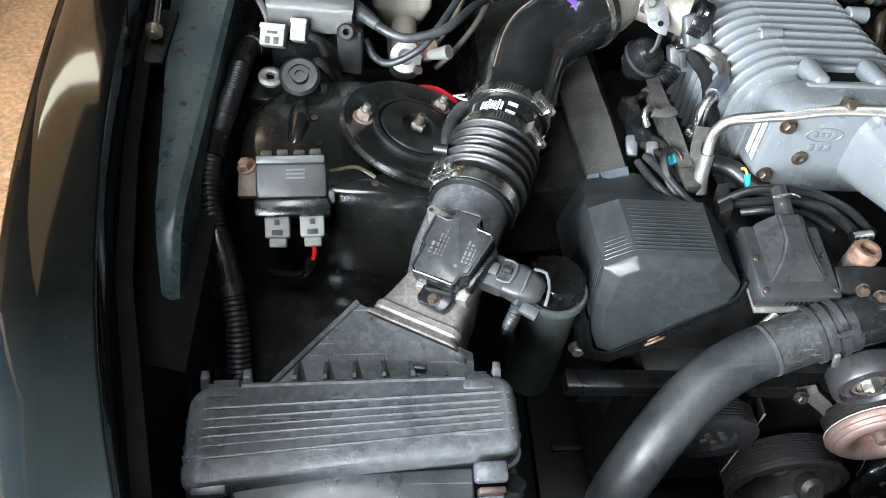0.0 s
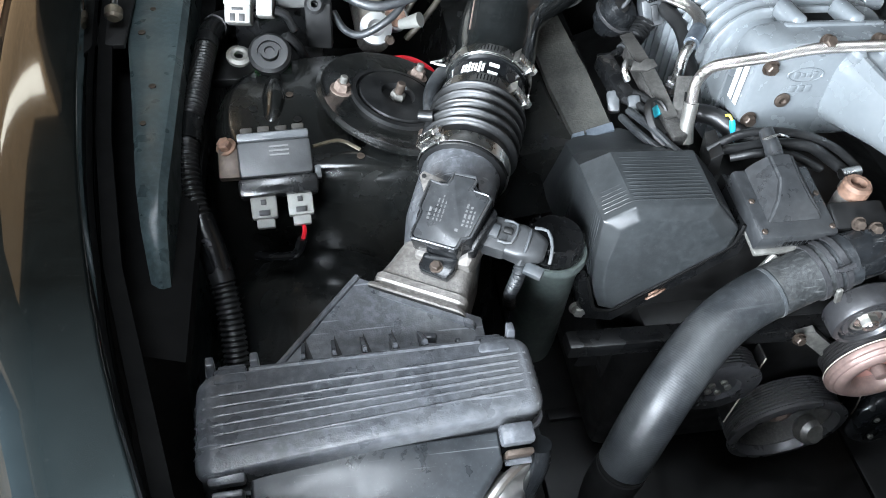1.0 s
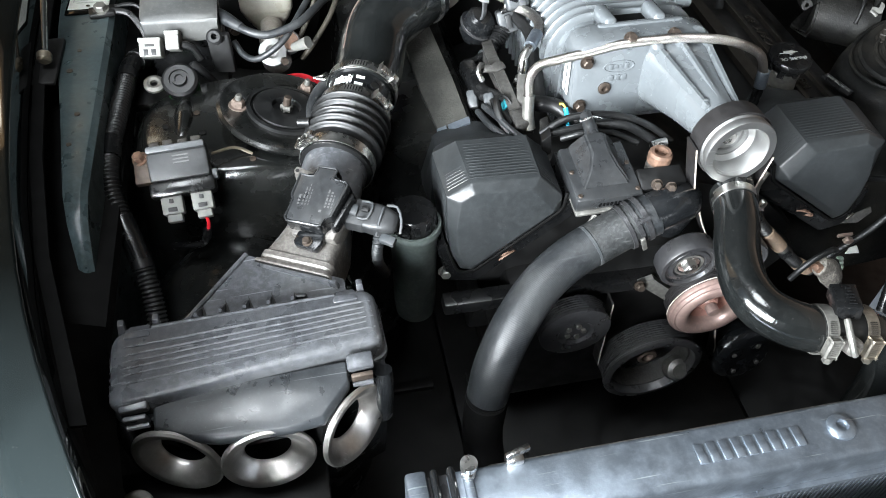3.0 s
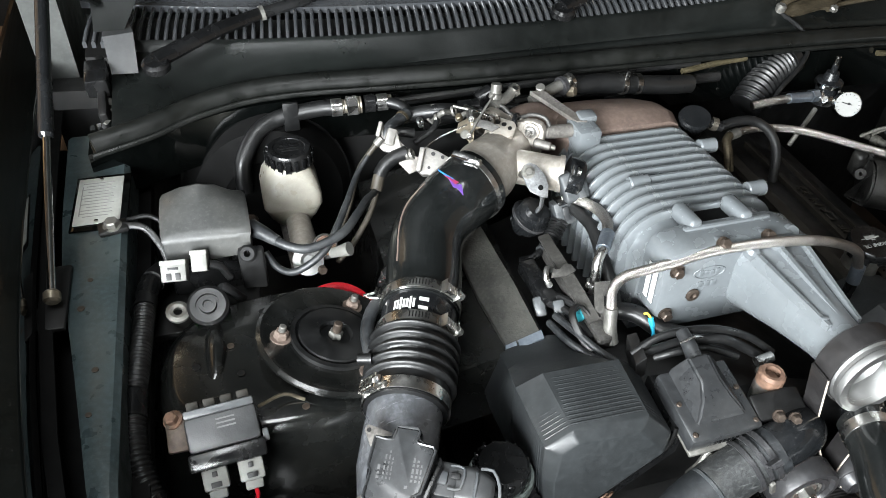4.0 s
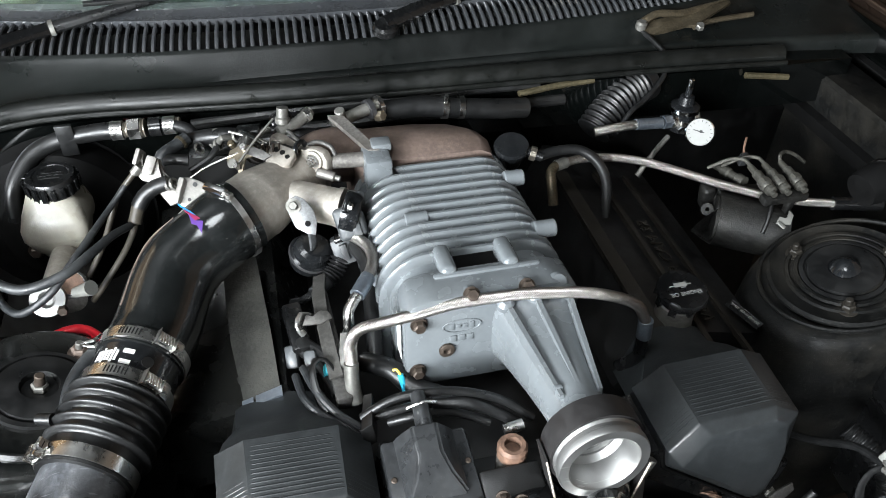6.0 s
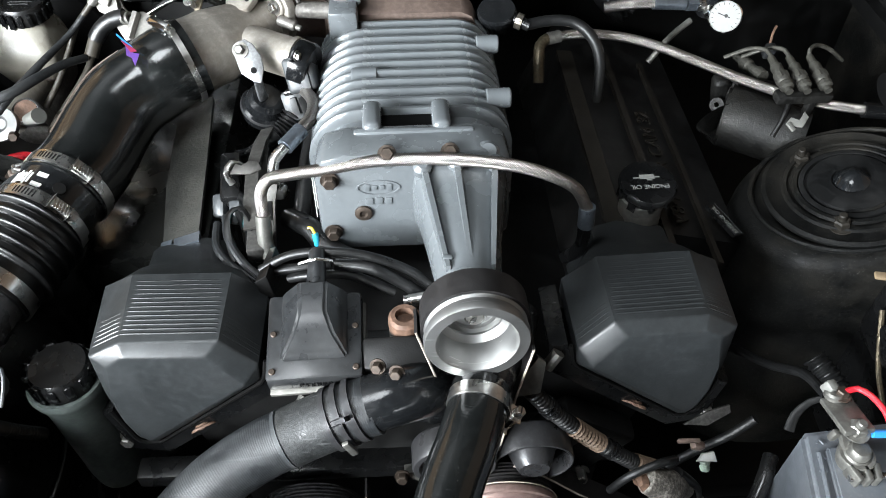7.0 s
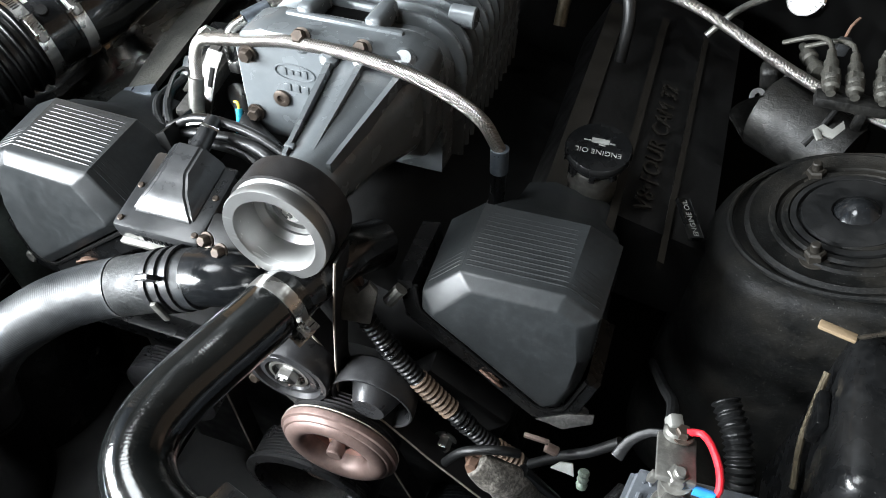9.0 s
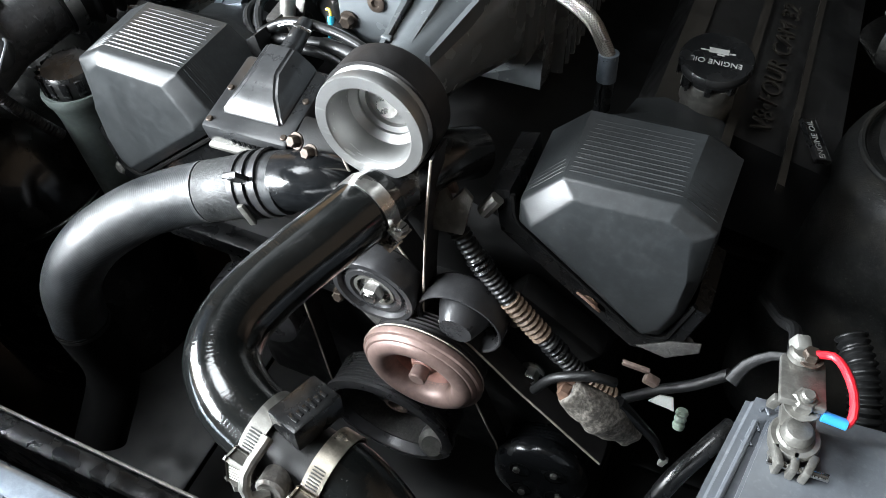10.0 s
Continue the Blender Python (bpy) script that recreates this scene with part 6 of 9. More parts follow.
fb_ = [(-0.094, 0.038, 0.66), (0.106, 0.038, 0.66), (0.104, 0.084, 0.68), (-0.002, 0.145, 0.69)]
part("funnel", loft([fb_, [(x * 1.01, y, z - 0.006) for x, y, z in fn], fn], m=AB), BOX_PLASTIC, ab)
part("funnel_edge", tube([AB @ Vector(p) for p in ((-0.092, 0.042, 0.7655), (0.003, 0.143, 0.7765))], 0.0028, 8, smooth=False), BOX_PLASTIC, ab)
for i in range(5):
    x = -0.049 + i * 0.0242
    part("gusset", prism([(x - 0.0015, 0.042, 0.766), (x - 0.0015, 0.046, 0.8035), (x - 0.0015, 0.050, 0.8035), (x - 0.0015, 0.084, 0.769)], (0.0030, 0, 0), m=AB), BOX_PLASTIC, ab)
    # dark wedge on the funnel that paints the shadow beside each gusset
    part("gusset_pocket", prism([(x + 0.0016, 0.042, 0.7660), (x + 0.0130, 0.042, 0.7660), (x + 0.0016, 0.086, 0.7690)], (0, 0, 0.0042), m=AB), DARK, ab)
part("tab", box((0.012, 0.006, 0.012), AB @ pose(0.056, 0.070, 0.774, 0, 0, -10), 0.002), BOX_PLASTIC, ab)
part("tab", box((0.004, 0.004, 0.014), AB @ pose(0.078, 0.060, 0.776), 0.001), BOX_PLASTIC, ab)
for x, y, z, d in ((-0.083, -0.071, 0.735, (-0.36, -0.93, 0.12)), (0.003, -0.0885, 0.7345, (0.03, -1.0, 0.12)), (0.090, -0.0715, 0.735, (0.66, -0.75, 0.12))):
    q = AB @ axes((x, y, z), d) @ Matrix.Translation((0, 0, -0.004))
    bm_ = part("bellmouth", lathe([(0.0225, -0.0125), (0.0228, -0.0100), (0.0240, -0.0075), (0.0300, -0.0010), (0.0360, 0.0042), (0.0380, 0.0055), (0.0435, 0.006), (0.0455, 0.004), (0.0455, 0.001), (0.043, -0.001), (0.036, -0.004), (0.0280, -0.0085), (0.0262, -0.0125)], q, 56, closed=True), BELL, ab, "brushed steel bellmouth")
    part("throat", lathe([(0.0262, -0.0126), (0.031, -0.0130), (0.033, -0.0200), (0.033, -0.046), (0.0, -0.046)], q, 32), FLAT_BLACK_SHADE, bm_)
    for k in range(-3, 4):
        part("filter_pleat", box((0.052, 0.0035, 0.010), q @ Matrix.Translation((0, k * 0.0085, -0.041)), 0.001), GREY_PLASTIC, bm_)

# air meter on the pipe
A0, A1 = Vector((-0.4690, -0.2490, 0.7440)), Vector((-0.4020, -0.0940, 0.7870))
U = Vector((0.50, 0.865, 0.10)).normalized()
MF = axes(A0, U, (-0.865, 0.50, -0.09))
mf = thing("air_flow_meter", A0, "black air flow meter module on a dusty cast housing", "air flow meter")


def sq(hx, hy, r, z):
    return rounded(hx, hy, r, z, 5)


part("flange", loft([sq(0.0600, 0.034, 0.006, -0.006), sq(0.0600, 0.034, 0.006, -0.0015)], m=MF), BOX_PLASTIC, mf)
part("gasket", loft([sq(0.0500, 0.0350, 0.008, -0.0015), sq(0.0500, 0.0350, 0.008, 0.0005)], m=MF), RUBBER, mf)
part("lip", loft([sq(0.0485, 0.0360, 0.009, 0.0005), sq(0.0490, 0.0365, 0.009, 0.0020), sq(0.0480, 0.0355, 0.009, 0.0055)], m=MF), CAST, mf)
part("step", loft([sq(0.0440, 0.0320, 0.010, 0.0050), sq(0.0440, 0.0325, 0.010, 0.0105), sq(0.0450, 0.0345, 0.011, 0.0125), sq(0.0450, 0.0345, 0.011, 0.0190), sq(0.0435, 0.0330, 0.011, 0.0205)], m=MF), CAST, mf)
neck = [[MF @ Vector(p) for p in sq(0.0430, 0.0325, 0.010, 0.020)], [MF @ Vector(p) for p in sq(0.0395, 0.0335, 0.012, 0.036)], [MF @ Vector(p) for p in sq(0.0370, 0.0345, 0.016, 0.060)]]
part("neck", loft(neck), CAST, mf, angle=40)
PD = axes(A1, (A1 - A0), (-0.865, 0.50, -0.09))
tail = [[MF @ Vector(p) for p in sq(0.0370, 0.0340, 0.018, 0.060)]] + [[PD @ Vector((0.0400 * k * math.cos(a), 0.0400 * k * math.sin(a), z)) for a in (radians(7.5 + 15 * i) for i in range(24))] for k, z in ((0.98, -0.075), (1.0, -0.045), (1.0, -0.008))]
part("housing", loft(tail), BOX_PLASTIC, mf, angle=60)
MM = Matrix.Translation((-0.436, -0.196, 0.823)) @ axes((0, 0, 0), (-0.22, -0.24, 1), (0.9, -0.45, 0.1))
outline = [(-0.0285, 0.0326, 0), (-0.0170, 0.0306, 0), (-0.0105, 0.0316, 0), (-0.0085, 0.0385, 0), (-0.0080, 0.0452, 0), (0.0130, 0.0448, 0), (0.0150, 0.0420, 0), (0.0135, 0.0325, 0), (0.0160, 0.0305, 0), (0.0300, 0.0287, 0),
           (0.0336, 0.0255, 0), (0.0252, -0.0165, 0), (0.0178, -0.0200, 0), (0.0160, -0.0292, 0), (0.0140, -0.0310, 0), (-0.0265, -0.0290, 0), (-0.0290, -0.0255, 0), (-0.0262, -0.0010, 0), (-0.0300, 0.0035, 0)]
module = part("module", prism(outline, (0, 0, 0.022), 0.0022, m=MM @ Matrix.Translation((0, 0, -0.022))), COIL_PLASTIC, mf)
part("cover_plate", prism([(x * 0.90, y * 0.92, 0) for x, y, z in outline], (0, 0, 0.0010), 0.0004, m=MM), COIL_BASE, module, "flat dark label panel")
rim = [MM @ Vector((x * 0.955, y * 0.965, 0.0006)) for x, y, z in outline]
part("module_rim", tube(rim + rim[:1], 0.0014, 6, smooth=False), COIL_BASE, module)
part("side_step", prism([(0.0345, 0.0240, 0), (0.0390, 0.0180, 0), (0.0290, -0.0240, 0), (0.0225, -0.0260, 0), (0.0250, -0.0165, 0)], (0, 0, 0.014), 0.002, m=MM @ Matrix.Translation((0, 0, -0.024))), BLACK_PLASTIC, module)
part("mount_tab", prism([(-0.0420, 0.0400, 0), (-0.0395, 0.0455, 0), (-0.0140, 0.0395, 0), (-0.0130, 0.0290, 0), (-0.0260, 0.0225, 0), (-0.0330, 0.0240, 0)], (0, 0, 0.005), 0.0014, m=MM @ Matrix.Translation((0, 0, -0.014))), CAST, mf, "pale cast mounting tab")
part("tab_hole", cyl(0.0022, 0.0006, MM @ Matrix.Translation((-0.037, 0.0395, -0.0090)), 14), DARK, mf)
part("screw_ear", prism([(-0.0180, -0.0430, 0), (-0.0160, -0.0300, 0), (0.0160, -0.0300, 0), (0.0150, -0.0420, 0), (0.0105, -0.0510, 0), (-0.0150, -0.0480, 0)], (0, 0, 0.010), 0.002, m=MM @ Matrix.Translation((0, 0, -0.028))), COIL_PLASTIC, mf)
part("ear_screw", hexbolt(MM @ Matrix.Translation((-0.001, -0.0425, -0.018)), 0.0048, 0.005, washer=0.006), OLD_BOLT, mf)
part("bridge", prism([(-0.026, -0.034, 0), (0.026, -0.034, 0), (0.034, 0.024, 0), (-0.026, 0.032, 0)], (0, 0, 0.030), 0.003, m=MM @ Matrix.Translation((0, 0, -0.052))), CAST, mf)
rows = []
for x, n, w in ((-0.0180, 4, 0.0024), (-0.0130, 7, 0.0014), (-0.0095, 8, 0.0012), (-0.0062, 6, 0.0012), (0.0140, 7, 0.0020), (0.0180, 6, 0.0022), (0.0215, 5, 0.0014)):
    rows += [(x, -0.006 + 0.0034 * k + 0.0006 * (k % 3), w, 0.0022) for k in range(n)]
rows.append((0.0100, -0.012, 0.0030, 0.0026))
part("print", text_bars(MM @ Matrix.Translation((0, 0, 0.0012)), rows, depth=0.0003), DIM_PRINT, module)
cn = thing("meter_connector", (-0.375, -0.205, 0.78), "dark grey plug with a bent cable boot", "connector")
PL = axes((-0.3930, -0.1985, 0.7955), (-0.12, -0.30, 1), (0.90, -0.42, -0.1))
plug = part("plug", box((0.030, 0.034, 0.022), PL, 0.004), GREY_DARK, cn)
part("latch", box((0.014, 0.013, 0.006), PL @ Matrix.Translation((-0.002, 0.000, 0.0125)), 0.002), RELAY, plug)
part("latch_gap", box((0.009, 0.006, 0.005), PL @ Matrix.Translation((0.012, 0.004, 0.0110)), 0.001), DARK, plug)
part("latch_frame", tube([PL @ Vector(p) for p in ((0.006, -0.008, 0.012), (0.018, -0.007, 0.013), (0.019, 0.012, 0.013), (0.006, 0.013, 0.012))], 0.0014, 8), RELAY, plug)
boot = part("boot", loft([[PL @ Vector((z, x, y)) for x, y, z in rounded(hy, hz, r, x0)] for x0, hy, hz, r in ((0.013, 0.016, 0.010, 0.005), (0.024, 0.0175, 0.0115, 0.007), (0.036, 0.0160, 0.0115, 0.009), (0.046, 0.0120, 0.0100, 0.009), (0.050, 0.008, 0.007, 0.006))]), GREY_DARK, cn, "grey moulded cable boot", angle=60)
part("boot_rib", tube([PL @ Vector(p) for p in ((0.030, -0.018, -0.004), (0.032, -0.010, 0.011), (0.032, 0.010, 0.012), (0.030, 0.018, -0.002))], 0.0016, 8), RELAY, boot)
part("ring_hook", tube([PL @ Vector(p) for p in ((0.034, 0.016, 0.008), (0.046, 0.016, 0.010), (0.054, 0.004, 0.006), (0.056, -0.010, -0.002))], 0.0017, 8), RELAY, boot)
part("clip", box((0.018, 0.011, 0.008), PL @ pose(0.044, -0.020, -0.004, 0, 0, -8), 0.0015), RELAY, cn)
part("cable", tube([PL @ Vector(p) for p in ((0.030, -0.010, -0.006), (0.032, -0.022, -0.014), (0.030, -0.028, -0.036), (0.028, -0.026, -0.07), (0.03, -0.02, -0.11))], lambda s, u: 0.0058 + 0.0009 * math.sin(s / 0.004 * 6.28), 14, 0.0008), HOSE, cn)

# bellows, coupler, elbow
P_LOW, P_UP = Vector((-0.402, -0.094, 0.787)), Vector((-0.3745, -0.022, 0.7947))
bl = thing("intake_bellows", P_LOW, "black ribbed rubber intake bellows with steel clips", "intake hose")
D = (P_UP - P_LOW).normalized()
part("hose", tube([P_LOW - D * 0.014, P_LOW, P_LOW.lerp(P_UP, 0.5), P_UP, P_UP + D * 0.012], lambda s, u: 0.0445 + (0.0072 * max(0.0, math.sin((s - 0.028) / 0.0130 * 2 * math.pi)) ** 0.7 if 0.022 < s < 0.087 else 0.0), 48, 0.0011), RUBBER, bl, angle=80)
clip_band("lower_clip", axes(P_LOW - D * 0.004, D), 0.0458, 0.014, bl, -2.45, STEEL)
clip_band("upper_clip", axes(P_UP + D * 0.004, D), 0.0458, 0.013, bl, -0.75)
part("nipple", tube([P_LOW + Vector((-0.028, 0.04, 0.032)), P_LOW + Vector((-0.042, 0.045, 0.03))], 0.006, 12, smooth=False), RUBBER, bl)
el = thing("intake_elbow", (-0.35, 0.05, 0.76), "black silicone intake elbow with a small purple mark", "intake hose")
E0 = P_UP + D * 0.040
E1 = Vector((-0.3540, 0.0316, 0.8004))
cpl = part("coupler", tube([P_UP + D * 0.008, E0 + D * 0.008], 0.0438, 48, smooth=False), COIL_PLASTIC, el, "gloss black pipe joiner with white print")
CM = axes(P_UP + D * 0.022, D, (-1, 0, 0.2))
for i in range(7):
    a = CM @ Matrix.Rotation(0.72 + 0.085 * i, 4, "Z") @ Matrix.Translation((0.0440, 0, 0.0))
    part("print_bar", box((0.0004, 0.0026, 0.012 + 0.005 * (i % 3 == 2)), a), WHITE, cpl)
for z in (-0.009, 0.009):
    pa = CM @ Matrix.Rotation(1.48, 4, "Z") @ Matrix.Translation((0.0440, 0, z * 0.7))
    part("print_bar", box((0.0004, 0.011, 0.005), pa), WHITE, cpl)
part("port", cyl(0.006, 0.002, CM @ Matrix.Rotation(1.95, 4, "Z") @ Matrix.Translation((0.0436, 0, 0)) @ axes((0, 0, 0), (1, 0, 0)), 18), DARK, cpl)
E_PTS = [E0, E1, E1 + D * 0.03, E1 + Vector((0.026, 0.078, 0.016)), E1 + Vector((0.043, 0.104, 0.027)), E1 + Vector((0.069, 0.123, 0.037)), Vector((-0.262, 0.164, 0.849)), Vector((-0.240, 0.177, 0.853))]
part("hose", tube(E_PTS, 0.0460, 48), SILICONE, el, angle=70)
part("mould_seam", tube([p + Vector((-0.030, 0.010, 0.034)) for p in map(Vector, E_PTS[2:6])] , 0.0012, 6), BROWN_CAST, el)
clip_band("lower_clip", axes(E0 + D * 0.010, D), 0.0465, 0.013, el, -0.85)
clip_band("upper_clip", axes((-0.250, 0.171, 0.851), (0.86, 0.5, 0.13)), 0.0465, 0.007, el, 2.4)
UM = axes((-0.264, 0.170, 0.8985), (-0.35, -0.35, 0.87), (0.62, -0.60, 0.0))
housing = part("clip_housing", box((0.032, 0.012, 0.010), UM, 0.003), CHROME, el, "bright clip screw housing")
part("clip_screw", cyl(0.0045, 0.009, UM @ axes((0.015, 0, 0), (1, 0, 0)), 12, bevel=0.001), STEEL, housing)
LM = axes((-0.287, 0.124, 0.8905), (0.22, -0.30, 0.93), (0.8, 0.6, 0)) @ Matrix.Rotation(-1.0, 4, "Z")
part("purple_mark", prism([(-0.012, 0.010, 0), (0.000, 0.004, 0), (0.006, 0.006, 0), (0.010, -0.010, 0), (0.002, -0.002, 0), (-0.004, -0.002, 0)], (0, 0, 0.0006), m=LM), PURPLE, el)
part("blue_line", prism([(-0.026, 0.018, 0), (-0.016, 0.0145, 0), (-0.004, 0.0105, 0), (-0.0045, 0.0092, 0), (-0.0165, 0.0128, 0), (-0.0255, 0.0160, 0)], (0, 0, 0.0008), m=LM), BLUE, el)
part("red_mark", prism([(-0.018, 0.012, 0), (-0.006, 0.010, 0), (0.002, 0.008, 0), (-0.002, 0.003, 0), (-0.010, 0.008, 0)], (0, 0, 0.0009), m=LM), PINK, el)

# power steering reservoir beside the bellows
ps = thing("steering_reservoir", (-0.323, -0.179, 0.55), "dull grey power steering reservoir with black cap", "fluid reservoir")
PS = Matrix.Translation((-0.323, -0.179, 0.079))
part("can", lathe([(0, 0.50), (0.026, 0.50), (0.028, 0.52), (0.029, 0.640), (0.031, 0.655), (0.0340, 0.662), (0.0350, 0.668), (0.0335, 0.672), (0.0305, 0.672), (0.029, 0.668), (0, 0.668)], PS, 36), CAN_GREY, ps)
part("cap", lathe([(0, 0.666), (0.0265, 0.666), (0.0272, 0.676), (0.0272, 0.688), (0.0245, 0.692), (0, 0.692)], PS, 36), BLACK_PLASTIC, ps)
for i in range(12):
    part("cap_grip", box((0.006, 0.008, 0.018), PS @ Matrix.Rotation(i * math.pi / 6, 4, "Z") @ Matrix.Translation((0.0258, 0, 0.680)), 0.002), BLACK_PLASTIC, ps)

# ---- hoses and front drive ----
rh = thing("radiator_hose", (-0.2, -0.29, 0.40), "thick grey-black radiator hose with a spring clamp", "radiator hose")
RH = [(-0.040, -0.234, 0.768), (-0.065, -0.237, 0.760), (-0.100, -0.243, 0.747), (-0.145, -0.255, 0.732), (-0.187, -0.277, 0.716), (-0.225, -0.308, 0.690), (-0.250, -0.331, 0.648), (-0.260, -0.341, 0.595), (-0.262, -0.345, 0.50), (-0.262, -0.40, 0.44)]
part("hose", tube(RH[:8], 0.0265, 36), RAD_HOSE, rh, angle=70)
part("worn_cuff", tube([(-0.066, -0.2372, 0.7597), (-0.082, -0.2397, 0.7540), (-0.100, -0.2430, 0.7470), (-0.117, -0.2472, 0.7417)], 0.0268, 36), WORN_HOSE, rh, "scuffed grey hose end")
# same hose further down, painted near-black for the shade it drops into
part("lower_hose", tube(RH[7:], 0.0270, 30), FLAT_BLACK_SHADE, rh)
part("seam_band", tube([(-0.118, -0.2475, 0.7415), (-0.121, -0.2483, 0.7405)], 0.0270, 36, smooth=False), RELAY, rh)
part("joint_line", tube([(-0.2600, -0.3410, 0.592), (-0.2601, -0.3412, 0.588)], 0.0272, 36, smooth=False), DARK, rh)
RD = (Vector(RH[1]) - Vector(RH[2])).normalized()
for i, (o, w) in enumerate(((0.000, 0.005), (0.011, 0.005), (0.022, 0.006))):
    c = Vector(RH[1]) - RD * 0.004 + RD * (o - 0.008)
    part("spring_band", lathe([(0.0268, -w / 2), (0.0290, -w / 2), (0.0290, w / 2), (0.0268, w / 2)], axes(c, RD), 36, closed=True), PULLEY_DARK, rh)
sm = axes(Vector(RH[1]), RD, (0, -0.5, 0.8))
part("clamp_ear", box((0.018, 0.004, 0.010), sm @ Matrix.Translation((0.036, 0.004, 0.004)), 0.001), PULLEY_DARK, rh)
part("clamp_nub", box((0.004, 0.022, 0.006), sm @ Matrix.Rotation(1.0, 4, "Z") @ Matrix.Translation((0.031, 0.004, -0.004)), 0.001), LEAD, rh)
wo = thing("water_outlet", (0.0, -0.22, 0.70), "glossy black thermostat outlet with bolts", "thermostat housing")
part("outlet", tube([(-0.045, -0.235, 0.769), (-0.020, -0.231, 0.774), (0.0, -0.222, 0.768), (0.012, -0.205, 0.750), (0.012, -0.19, 0.70)], 0.0250, 30), COIL_PLASTIC, wo)
for p in ((-0.036, -0.216, 0.799), (-0.020, -0.222, 0.797)):
    part("bolt", hexbolt(axes(p, (-0.2, -0.8, 0.5)), 0.0052, 0.007, washer=0.007), OLD_BOLT, wo)
part("flange", box((0.06, 0.03, 0.014), pose(-0.020, -0.195, 0.785, 20), 0.004), DARK, wo)

bh = thing("coolant_hose", (0.0, -0.35, 0.66), "glossy black silicone coolant hose with steel clips", "coolant hose")
BH = [(0.050, -0.240, 0.793), (0.044, -0.262, 0.794), (0.033, -0.291, 0.793), (0.020, -0.320, 0.789), (0.011, -0.347, 0.787), (0.007, -0.375, 0.785), (0.014, -0.400, 0.782), (0.034, -0.418, 0.778), (0.056, -0.426, 0.772), (0.066, -0.428, 0.770)]
part("hose", tube(BH, 0.0250, 36), SILICONE, bh, angle=70)
part("mould_seam", tube([Vector(p) + Vector((-0.0125, -0.010, 0.0205)) for p in BH[1:5]], 0.0010, 6), BROWN_CAST, bh)
clip_band("upper_clip", axes((0.0465, -0.255, 0.7935), (-0.25, -0.95, 0.05)), 0.0254, 0.012, bh, -0.5)
part("inlet_pipe", tube([(0.052, -0.243, 0.793), (0.062, -0.222, 0.797), (0.078, -0.195, 0.80), (0.09, -0.16, 0.78)], 0.0215, 28), COIL_PLASTIC, bh)
fc = thing("inline_sensor", (0.085, -0.42, 0.66), "aluminium hose joiner with a black controller box", "fan controller")
CD = Vector((0.95, -0.12, -0.10)).normalized()
part("joiner", tube([Vector((0.060, -0.427, 0.771)), Vector((0.120, -0.434, 0.764))], 0.0215, 30, smooth=False), DARK, fc)
part("probe_boss", cyl(0.010, 0.020, axes((0.086, -0.444, 0.770), (0.1, -0.9, 0.3)), 16, bevel=0.002), CAST, fc)
part("probe_lead", tube([(0.088, -0.462, 0.776), (0.080, -0.470, 0.780), (0.076, -0.462, 0.792), (0.080, -0.440, 0.800)], 0.0035, 10), LEAD, fc)
for c, a in (((0.067, -0.428, 0.770), 1.35), ((0.112, -0.433, 0.765), 1.35)):
    clip_band("clip", axes(c, CD, (0, 0, 1)), 0.0256, 0.013, fc, a, LEAD if c[0] < 0.1 else GOLD)
bx = axes((0.0915, -0.417, 0.798), (-0.1, 0.15, 1), (0.88, -0.30, 0))
ctrl = part("controller_box", box((0.026, 0.036, 0.018), bx, 0.002), BLACK_PLASTIC, fc)
for i in range(6):
    part("raised_mark", box((0.0055 if i % 3 else 0.008, 0.0026, 0.0008), bx @ Matrix.Translation((0.004, -0.011 + 0.0045 * i, 0.0092)), 0.0002), BLACK_PLASTIC, ctrl)
part("lower_hose", tube([(0.110, -0.433, 0.766), (0.130, -0.437, 0.758), (0.155, -0.446, 0.735), (0.168, -0.455, 0.69), (0.170, -0.46, 0.60)], 0.0250, 32), SILICONE, fc)


GOLD_EDGE = mat("belt_edge", (0.42, 0.37, 0.31), 0.6, var=0.4, grain=300)


def wheel(name, at, profile, material, label, group="drive pulleys", tilt=(0, -1, -0.03), seg=64):
    q = axes(at, tilt)
    ob = thing(name, at, label, "pulley", group)
    part("wheel", lathe(profile, q, seg), material, ob)
    return ob, q


def grooves(r, w, start=0.0, pitch=0.0036):
    prof = []
    for i in range(int(w / pitch)):
        z = start + i * pitch
        prof += [(r, z), (r - 0.0022, z + 0.0011), (r - 0.0022, z + 0.0019), (r, z + 0.0030)]
    return prof + [(r, start + w)]


wp, wq = wheel("water_pump_pulley", (0.076, -0.232, 0.590), [(0.050, 0.022), (0.0580, 0.022), (0.0600, 0.024), (0.0605, 0.027), (0.0595, 0.0300), (0.0570, 0.0310), (0.0560, 0.0335), (0.0545, 0.0350), (0.0525, 0.0352), (0.0515, 0.0370), (0.0480, 0.0392), (0.0430, 0.0400), (0.0380, 0.0390), (0.0340, 0.0360), (0.0318, 0.031), (0.0310, 0.022)], PULLEY_RED, "worn reddish brown water pump pulley")
part("belt_wrap", lathe([(0, 0), (0.056, 0)] + grooves(0.056, 0.022) + [(0.057, 0.024), (0.05, 0.025)], wq, 56), BELT, wp, "dark ribbed belt round the pulley")
part("dish", lathe([(0.0312, 0.024), (0.0305, 0.012), (0.0280, 0.004), (0.0225, 0.006), (0.0180, 0.014), (0.0125, 0.024), (0.0105, 0.027), (0.0, 0.027)], wq, 48), mat("pink_primer", (0.30, 0.155, 0.125), 0.5, var=0.18, dust=0.2, dust_colour=(0.2, 0.14, 0.12)), wp, "faded red pulley hub")
